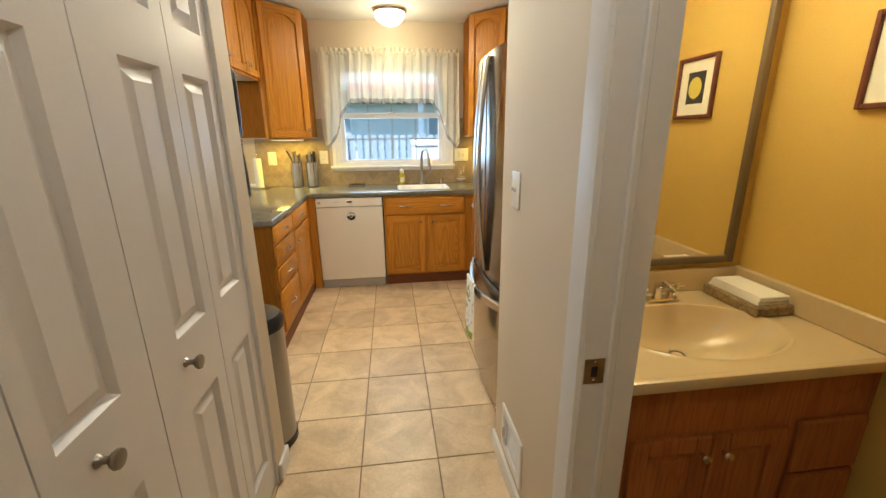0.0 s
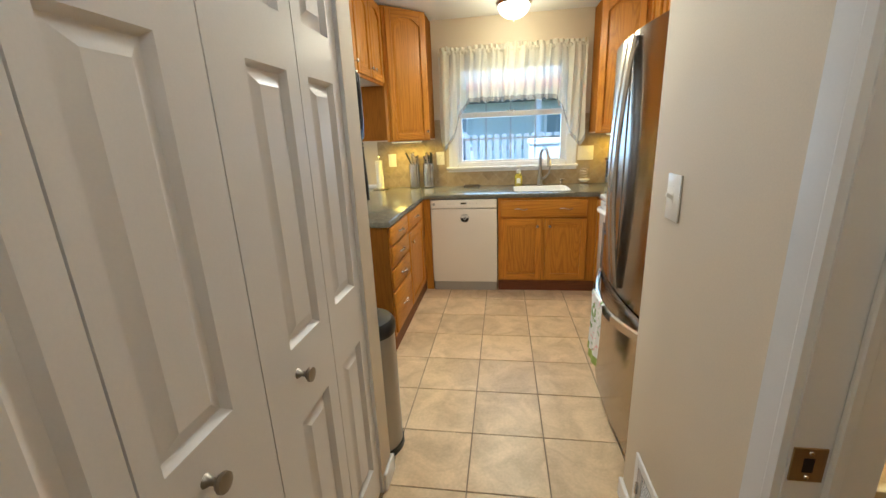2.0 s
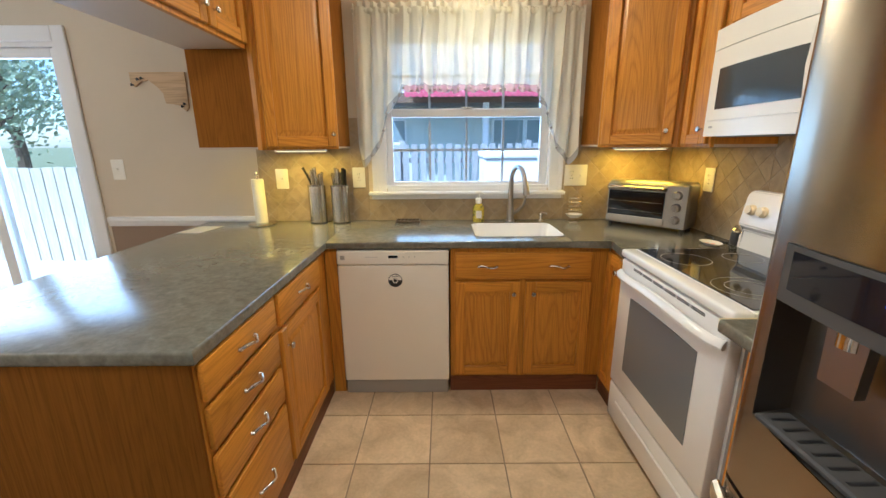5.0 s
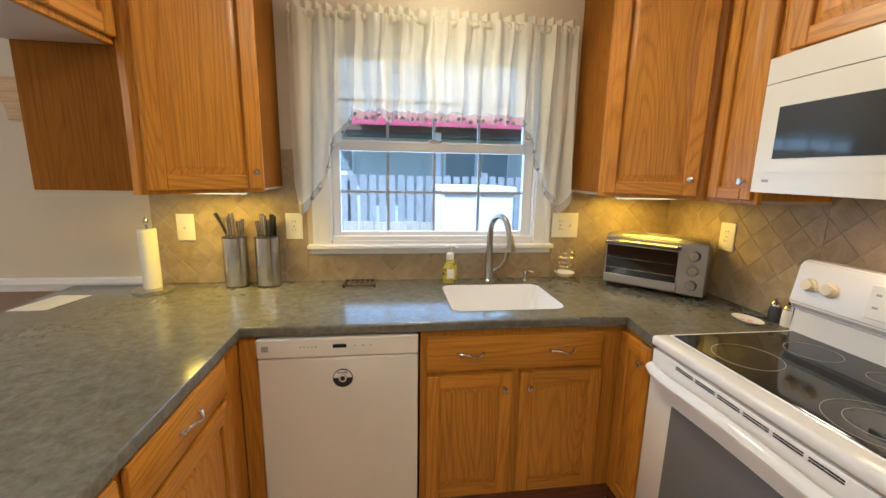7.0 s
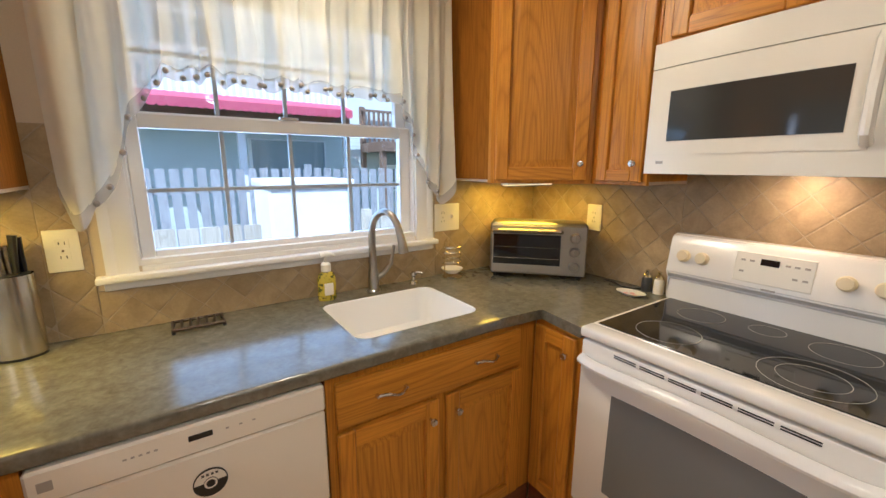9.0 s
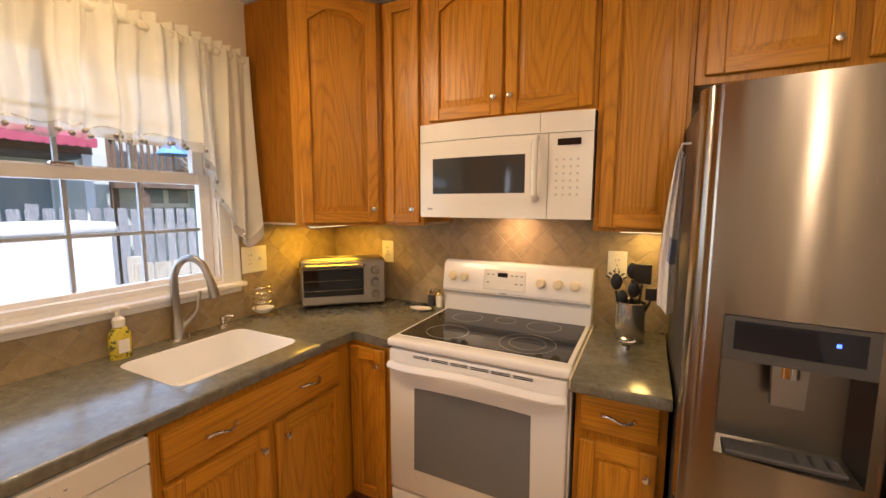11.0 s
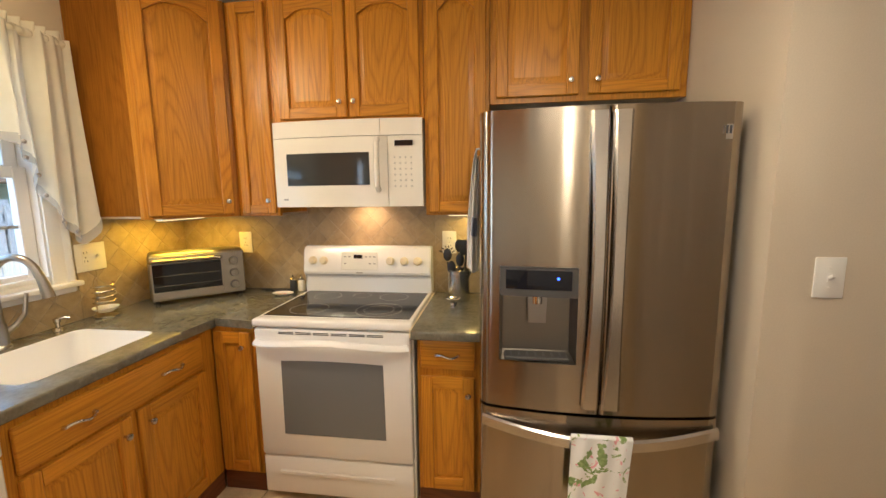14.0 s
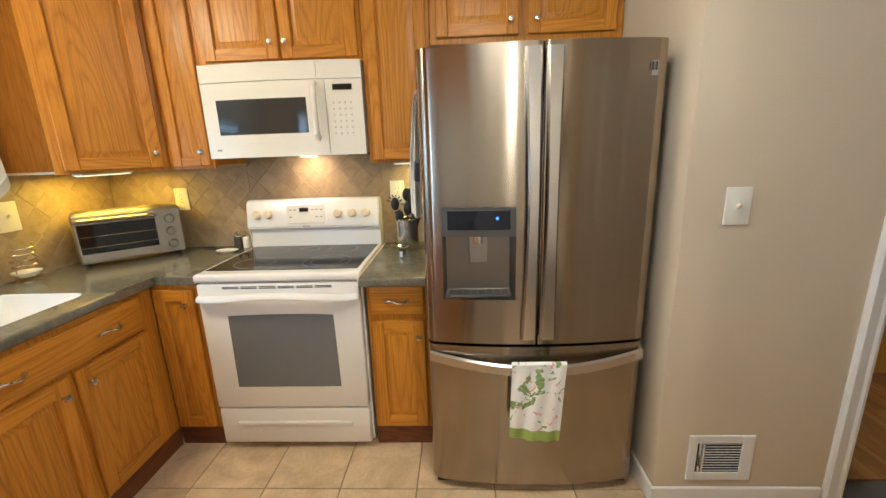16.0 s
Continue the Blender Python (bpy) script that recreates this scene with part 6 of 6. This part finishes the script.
    put("tray", wick, k, -0.075, 0.075, -0.125, 0.125, 0.001, 0.040, bevel=0.006)
    for q in range(5):
        put("napkin", PAPER, k, -0.062 + 0.002 * q, 0.064 - 0.001 * q, -0.112 + 0.003 * (q % 2), 0.112 - 0.002 * q, 0.0405 + 0.006 * q, 0.0455 + 0.006 * q, bevel=0.002)


vanity()


def mirror():
    m = thing("mirror", pose(0, 1.459, 0), "large bathroom mirror in a bronze frame", "mirror")
    x0, x1, z0, z1 = 0.80, 1.510, 0.915, 1.98
    put("glass", MIRROR, m, x0 + 0.026, x1 - 0.026, -0.014, -0.010, z0 + 0.026, z1 - 0.026)
    fm = paint("bronze_frame_paint", (0.17, 0.12, 0.07), 0.35)
    for a in ((x0, x0 + 0.03, z0, z1), (x1 - 0.03, x1, z0, z1), (x0 + 0.03, x1 - 0.03, z0, z0 + 0.03), (x0 + 0.03, x1 - 0.03, z1 - 0.03, z1)):
        bm = bmesh.new()
        box(bm, a[0], a[1], -0.026, -0.001, a[2], a[3], 0.006, seg=2)
        part("frame_rail", bm, fm, m, "bronze frame rail")


mirror()


def picture():
    p = thing("framed_picture", pose(EX, 1.045, 1.61, 0, 0, -90), "small framed lemon print on ochre wall", "picture")
    red = paint("cherry_frame", (0.16, 0.045, 0.03), 0.35)
    w, h = 0.235, 0.265
    for a in ((-w / 2, -w / 2 + 0.016, -h / 2, h / 2), (w / 2 - 0.016, w / 2, -h / 2, h / 2), (-w / 2 + 0.016, w / 2 - 0.016, -h / 2, -h / 2 + 0.016), (-w / 2 + 0.016, w / 2 - 0.016, h / 2 - 0.016, h / 2)):
        put("frame_rail", red, p, a[0], a[1], -0.020, -0.001, a[2], a[3], bevel=0.003)
    put("mat_board", PAPER, p, -w / 2 + 0.016, w / 2 - 0.016, -0.008, -0.004, -h / 2 + 0.016, h / 2 - 0.016, label="cream mat board")
    put("print", DARKGREY, p, -0.052, 0.052, -0.0095, -0.0081, -0.068, 0.068, label="dark print")
    lemon = paint("lemon_ink", (0.72, 0.60, 0.10), 0.6)
    turned("lemon", lemon, p, [(0, 0.0108), (0.036, 0.0105), (0.040, 0.0096)], pose(0.004, 0, 0.0, 90) @ Matrix.Diagonal((1, 1.15, 1, 1)), 20, "yellow lemon shape")


picture()



# ---- outdoors ----
bm = bmesh.new()
box(bm, -2500, 2500, WY + 0.15, 2500, -0.32, -0.22)
box(bm, -2500, 2500, -2500, SY - 0.1, -0.32, -0.22)
one("ground", bm, GRASS, "grassy garden ground", "ground", kind="structure")
bm = bmesh.new()
box(bm, -6.5, 4.0, WY + 0.155, 8.6, -0.215, -0.14)
one("patio", bm, PATIO, "pale concrete patio", "patio", kind="structure")


def fence(name, x0, x1, y, top, mat, along="x", gap=0.045, w=0.105, label="weathered grey wooden fence"):
    """Dog-eared boards on two rails, between posts."""
    length = x1 - x0
    f = thing(name, pose(x0, y, -0.20) if along == "x" else pose(y, x0, -0.20, 0, 0, 90), label, "fence", "garden fences")
    h = top + 0.20
    bm = bmesh.new()
    prism(bm, [(0, 0.03), (w, 0.03), (w, h - 0.012), (w - 0.012, h), (0.012, h), (0, h - 0.012)], "y", -0.012, 0.008)
    first = part("board", bm, mat, f)
    n = int(length / (w + gap))
    rng = random.Random(int(abs(x0) * 10))
    for k in range(1, n):
        b = new("board", first.data)
        b.parent = f
        b.location = (k * (w + gap), rng.uniform(-0.004, 0.004), rng.uniform(-0.012, 0.008))
    for z in (0.30, h - 0.32):
        put("rail", mat, f, 0, length, 0.012, 0.05, z, z + 0.085)
    for k in range(int(length / 2.2) + 1):
        put("post", mat, f, k * 2.2, k * 2.2 + 0.09, 0.052, 0.14, 0.0, h + 0.06)
    return f


fence("fence", -2.9, 6.5, 8.9, 1.43, FENCE)
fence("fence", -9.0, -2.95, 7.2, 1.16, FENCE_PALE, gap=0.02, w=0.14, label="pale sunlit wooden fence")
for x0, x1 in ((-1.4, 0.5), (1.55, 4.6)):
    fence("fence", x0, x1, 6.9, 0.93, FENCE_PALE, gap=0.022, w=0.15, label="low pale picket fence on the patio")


def storage_box():
    b = thing("storage_box", pose(0.585, 7.0, -0.14), "white outdoor storage box on the patio", "storage box")
    put("bin", OUT_WHITE, b, 0, 0.86, 0, 0.85, 0.0, 1.38, bevel=0.02)
    bm = bmesh.new()
    box(bm, -0.02, 0.88, -0.03, 0.88, 1.382, 1.47, 0.02, seg=2)
    part("lid", bm, OUT_WHITE, b)


storage_box()


def town_house():
    h = thing("house", pose(-6.0, 12.6, -0.2), "grey sided house with red awning under a deck", "house")
    put("wall", SIDING, h, 0, 18.0, 0, 5.0, 0, 6.5)
    for k in range(26):
        put("siding_board", SIDING, h, 0, 18.0, -0.012, -0.001, 0.15 + 0.10 * k, 0.24 + 0.10 * k)
    bm = bmesh.new()
    prism(bm, [(-0.4, 6.5), (2.5, 8.2), (5.4, 6.5)], "x", -0.3, 18.3)
    part("roof", bm, DARK_GAP, h)
    for x, w, z0, z1 in ((4.1, 1.0, 1.0, 2.25), (7.3, 1.7, 0.15, 2.25), (10.4, 1.1, 1.0, 2.25), (5.8, 1.2, 3.9, 5.2), (9.0, 1.2, 3.9, 5.2)):
        wd = put("window", OUT_WHITE, h, x, x + w, -0.06, -0.012, z0, z1)
        for k in range(2):
            for j in range(2):
                put("pane", HOUSE_PANE, wd, x + 0.07 + k * w / 2, x + w / 2 - 0.04 + k * w / 2, -0.066, -0.061, z0 + 0.07 + j * (z1 - z0) / 2, z0 + (z1 - z0) / 2 - 0.03 + j * (z1 - z0) / 2)
    # deck over the ground floor
    put("deck", DECK, h, 4.6, 9.3, -0.9, -0.013, 2.58, 2.80)
    put("soffit", DARK_GAP, h, 4.7, 9.2, -0.85, -0.02, 2.50, 2.575)
    put("deck_rail", OUT_WHITE, h, 4.6, 9.3, -0.90, -0.84, 3.62, 3.70)
    for k in range(39):
        put("baluster", OUT_WHITE, h, 4.65 + 0.12 * k, 4.70 + 0.12 * k, -0.89, -0.85, 2.80, 3.62)
    for x in (4.65, 7.0, 9.15):
        put("deck_post", OUT_WHITE, h, x, x + 0.14, -0.88, -0.74, 0.0, 2.575)
    # awning with a scalloped valance
    bm = bmesh.new()

    def cover(u, v):
        x = 5.2 + 3.95 * u
        return Vector((x, -0.91 - 0.55 * v, 2.97 - 0.17 * v - 0.012 * abs(math.sin(28 * math.pi * u))))
    sheet(bm, 112, 4, cover)
    part("awning", bm, AWNING, h, "red canvas awning")
    bm = bmesh.new()
    for k in range(28):
        x = 5.2 + 3.95 * k / 28
        prism(bm, [(x, 2.80), (x + 0.139, 2.80), (x + 0.139, 2.67), (x + 0.11, 2.64), (x + 0.03, 2.64), (x, 2.67)], "y", -1.47, -1.46)
    part("valance", bm, AWNING, h, "red scalloped valance")


town_house()


def side_deck():
    d = thing("deck", pose(3.9, 11.3, -0.2), "brown timber deck with slatted railing", "deck")
    put("floor_beam", DECK, d, 0, 4.2, 0, 1.2, 2.00, 2.22)
    put("hand_rail", DECK, d, 0, 4.2, 1.12, 1.18, 2.98, 3.04)
    for k in range(32):
        put("baluster", DECK, d, 0.05 + 0.13 * k, 0.10 + 0.13 * k, 1.13, 1.17, 2.22, 2.98)
    for x in (0.0, 2.05, 4.1):
        put("post", DECK, d, x, x + 0.12, 1.19, 1.31, 0.0, 3.1)
        put("stilt", DECK, d, x, x + 0.12, 0.06, 0.18, 0.0, 2.0)
    s = thing("garden_bench", pose(5.28, 11.45, 2.02), "wooden sunburst-back bench on the deck", "bench")
    put("seat", DECK, s, -0.5, 0.5, 0, 0.4, 0.14, 0.20)
    for k in range(9):
        a = radians(18 + 18 * k)
        rod("slat", FENCE_PALE, s, [(0, 0.38, 0.20), (0.5 * math.cos(a), 0.40, 0.20 + 0.5 * math.sin(a))], 0.018, 6)
    for x in (-0.45, 0.45):
        put("leg", DECK, s, x - 0.03, x + 0.03, 0.05, 0.35, 0.0, 0.14)


side_deck()


def parasol():
    p = thing("parasol", pose(4.66, 11.60, 2.02), "blue folded canvas parasol on the deck", "parasol")
    rod("pole", DECK, p, [(0, 0, 0), (0, 0, 0.9)], 0.02)
    turned("canopy", BLUE, p, [(0.02, 0.9), (0.10, 0.75), (0.32, 0.50), (0.30, 0.48), (0.02, 0.55)], seg=10)


parasol()


def tree(x, y, height, seed):
    rng = random.Random(seed)
    t = thing("tree", pose(x, y, -0.22), "leafy green garden tree", "tree", "garden trees")
    bm = bmesh.new()
    tube(bm, [(0, 0, 0), (0.05, 0.02, height * 0.3), (-0.04, 0.05, height * 0.62), (0.02, 0, height * 0.9)], [0.16, 0.12, 0.08, 0.02], 8)
    tips = []
    for k in range(12):
        a, z = rng.uniform(0, 6.28), height * rng.uniform(0.32, 0.8)
        r = height * 0.28 * (1.15 - z / height)
        e = Vector((r * math.cos(a), r * math.sin(a), z + r * 0.6))
        tube(bm, [(0, 0, z), e * 0.5 + Vector((0, 0, z * 0.5 + 0.05)), e], [0.05, 0.035, 0.012], 6)
        tips.append(e)
    part("trunk", bm, BARK, t)
    bm = bmesh.new()
    for e in tips + [Vector((0, 0, height * 0.9))]:
        for _ in range(300):
            p = e + Vector((rng.gauss(0, 0.42), rng.gauss(0, 0.42), rng.gauss(0, 0.36)))
            s = rng.uniform(0.035, 0.085)
            n = Vector((rng.gauss(0, 1), rng.gauss(0, 1), rng.gauss(0, 1))).normalized()
            q = n.orthogonal().normalized() * s
            w = n.cross(q).normalized() * s * 0.5
            bm.faces.new([bm.verts.new(p + c) for c in (-q, w, q, -w)])
    part("crown", bm, LEAF, t)


tree(-8.4, 9.4, 4.2, 3)
tree(-10.5, 12.0, 5.0, 5)
tree(-4.4, 13.5, 4.4, 8)

# ---- floors and wall tiles: the pieces ----


def clip(poly, x0, x1, y0, y1):
    """A convex outline cut to a rectangle."""
    for axis, lim, sign in ((0, x0, 1), (0, x1, -1), (1, y0, 1), (1, y1, -1)):
        out = []
        for k, p in enumerate(poly):
            q = poly[(k + 1) % len(poly)]
            dp, dq = sign * (p[axis] - lim), sign * (q[axis] - lim)
            if dp >= 0:
                out.append(p)
            if dp * dq < 0:
                s = dp / (dp - dq)
                out.append((p[0] + s * (q[0] - p[0]), p[1] + s * (q[1] - p[1])))
        poly = out
        if len(poly) < 3:
            return []
    return poly


def area(poly):
    return abs(sum(p[0] * q[1] - q[0] * p[1] for p, q in zip(poly, poly[1:] + poly[:1]))) / 2


def tile_mesh(poly, thick, chamfer):
    """A flat tile in its own plane (x, y), its face up at z = thick, with a worn edge; about its middle."""
    cx, cy = sum(p[0] for p in poly) / len(poly), sum(p[1] for p in poly) / len(poly)
    rel = [(x - cx, y - cy) for x, y in poly]
    bm = bmesh.new()
    big = max(math.hypot(*p) for p in rel)
    k = max(0.3, 1 - chamfer / max(0.01, big * 0.7))
    rings = [[bm.verts.new((x * s, y * s, z)) for x, y in rel] for s, z in ((1, 0), (1, thick - chamfer * 0.5), (k, thick))]
    n = len(rel)
    for a, b in zip(rings, rings[1:]):
        for i in range(n):
            bm.faces.new((a[i], a[(i + 1) % n], b[(i + 1) % n], b[i]))
    bm.faces.new(rings[-1])
    bmesh.ops.recalc_face_normals(bm, faces=bm.faces)
    me = bpy.data.meshes.new("tile")
    bm.to_mesh(me)
    bm.free()
    return me, cx, cy


bm = bmesh.new()
box(bm, -1.315, EX, BY, WY, -0.12, -0.005)
box(bm, LX - 0.66, HX, SY, BY, -0.12, -0.005)
floor = one("floor", bm, GROUT, "beige ceramic tile floor with brown grout", "floor", kind="structure")
P, G = 0.3435, 0.006
whole = None
for i in range(-4, 6):
    for j in range(-11, 9):
        x, y = -0.021 + P * i, 1.897 + 0.342 * j
        sq = [(x + G / 2, y + G / 2), (x + P - G / 2, y + G / 2), (x + P - G / 2, y + 0.342 - G / 2), (x + G / 2, y + 0.342 - G / 2)]
        rects = [(-1.31, EX, BY, WY)] if y >= BY else [(LX - 0.6, HX, SY, BY)]
        if y < BY < y + 0.342:
            rects = [(LX - 0.1, EX if y + 0.3 > 1.6 else HX, SY, WY)]
        for r in rects:
            poly = clip(sq, *r)
            if not poly or area(poly) < 0.002:
                continue
            full = abs(area(poly) - (P - G) * (0.342 - G)) < 1e-6
            if full and whole:
                me = whole
                cx, cy = x + P / 2, y + 0.171
            else:
                me, cx, cy = tile_mesh(poly, 0.008, 0.0016)
                me.materials.append(FLOOR_TILE)
                if full:
                    whole = me
            t = new("tile", me)
            t.parent = floor
            t.location = (cx, cy, -0.008 + random.uniform(-0.0003, 0.0003))
# plank floors of the dining corner and the bathroom
bm = bmesh.new()
box(bm, DX, -1.3155, BY, WY + 0.14, -0.12, -0.012)
box(bm, HX + 0.001, EX, -0.8, 1.46, -0.12, -0.012)
wood = one("floor_wood", bm, DARK_GAP, "honey oak plank floor", "floor", kind="structure")
rng = random.Random(12)
meshes = {}
for x0, x1, y0, y1 in ((DX, -1.3155, BY, WY), (HX + 0.125, EX, -0.8, 1.455)):
    w = 0.085
    y = y0
    while y < y1 - 0.01:
        x = x0 - rng.uniform(0, 0.8)
        ww = min(w, y1 - y)
        while x < x1:
            length = rng.choice((0.7, 0.9, 1.2))
            a, b = max(x, x0), min(x + length, x1)
            if b - a > 0.03:
                key = (round(b - a, 3), round(ww, 3))
                if key not in meshes:
                    bm = bmesh.new()
                    box(bm, 0, b - a - 0.0015, 0, ww - 0.0015, -0.012, 0, 0.001)
                    me = bpy.data.meshes.new("plank")
                    bmesh.ops.recalc_face_normals(bm, faces=bm.faces)
                    bm.to_mesh(me)
                    bm.free()
                    me.materials.append(PLANK)
                    meshes[key] = me
                pl = new("plank", meshes[key])
                pl.parent = wood
                pl.location = (a, y, 0)
            x += length
        y += w


def backsplash(name, m, rects, pitch, origin):
    """Diagonal tiles on a grout bed, in the wall's own plane (u along, v up), cut to rectangles."""
    bm = bmesh.new()
    for a, b, c, d in rects:
        box(bm, a, b, c, d, 0.0005, 0.004)
    bed = one(name, bm, GROUT_WALL, "tan diagonal tile backsplash", "backsplash", m, kind="structure")
    half = pitch / math.sqrt(2)
    g = 0.0032
    s = half - g / math.sqrt(2)
    shared = None
    for i in range(-40, 41):
        for j in range(-14, 15):
            if (i + j) % 2:
                continue
            cu, cv = origin[0] + i * half, origin[1] + j * half
            dia = [(cu - s, cv), (cu, cv - s), (cu + s, cv), (cu, cv + s)]
            for a, b, c, d in rects:
                if cu + half < a or cu - half > b or cv + half < c or cv - half > d:
                    continue
                poly = clip(dia, a + 0.001, b - 0.001, c + 0.001, d - 0.001)
                if not poly or area(poly) < 1.2e-4:
                    continue
                full = abs(area(poly) - 2 * s * s) < 1e-7
                if full and shared:
                    me, cx, cy = shared, cu, cv
                else:
                    me, cx, cy = tile_mesh(poly, 0.004, 0.0022)
                    me.materials.append(WALL_TILE)
                    if full:
                        shared = me
                t = new("tile", me)
                t.parent = bed
                t.location = (cx, cy, 0.0022 + random.uniform(-0.0004, 0.0004))
    return bed


N_WALL = Matrix(((1, 0, 0, 0), (0, 0, -1, WY), (0, 1, 0, 0), (0, 0, 0, 1)))
E_WALL = Matrix(((0, 0, -1, EX), (-1, 0, 0, 0), (0, 1, 0, 0), (0, 0, 0, 1)))
backsplash("backsplash_1", N_WALL, [(-1.18, -0.560, TOP, UZ), (-0.560, -0.449, TOP, 1.585), (-0.449, 0.861, TOP, 1.060), (0.861, 0.951, TOP, 1.585), (0.951, EX - 0.009, TOP, UZ)], 0.098, (0.05, 1.10))
backsplash("backsplash_2", E_WALL, [(-WY, -3.60, TOP, UZ), (-3.60, -2.808, TOP, 1.44), (-2.808, -2.49, TOP, UZ)], 0.098, (-3.2, 1.30))
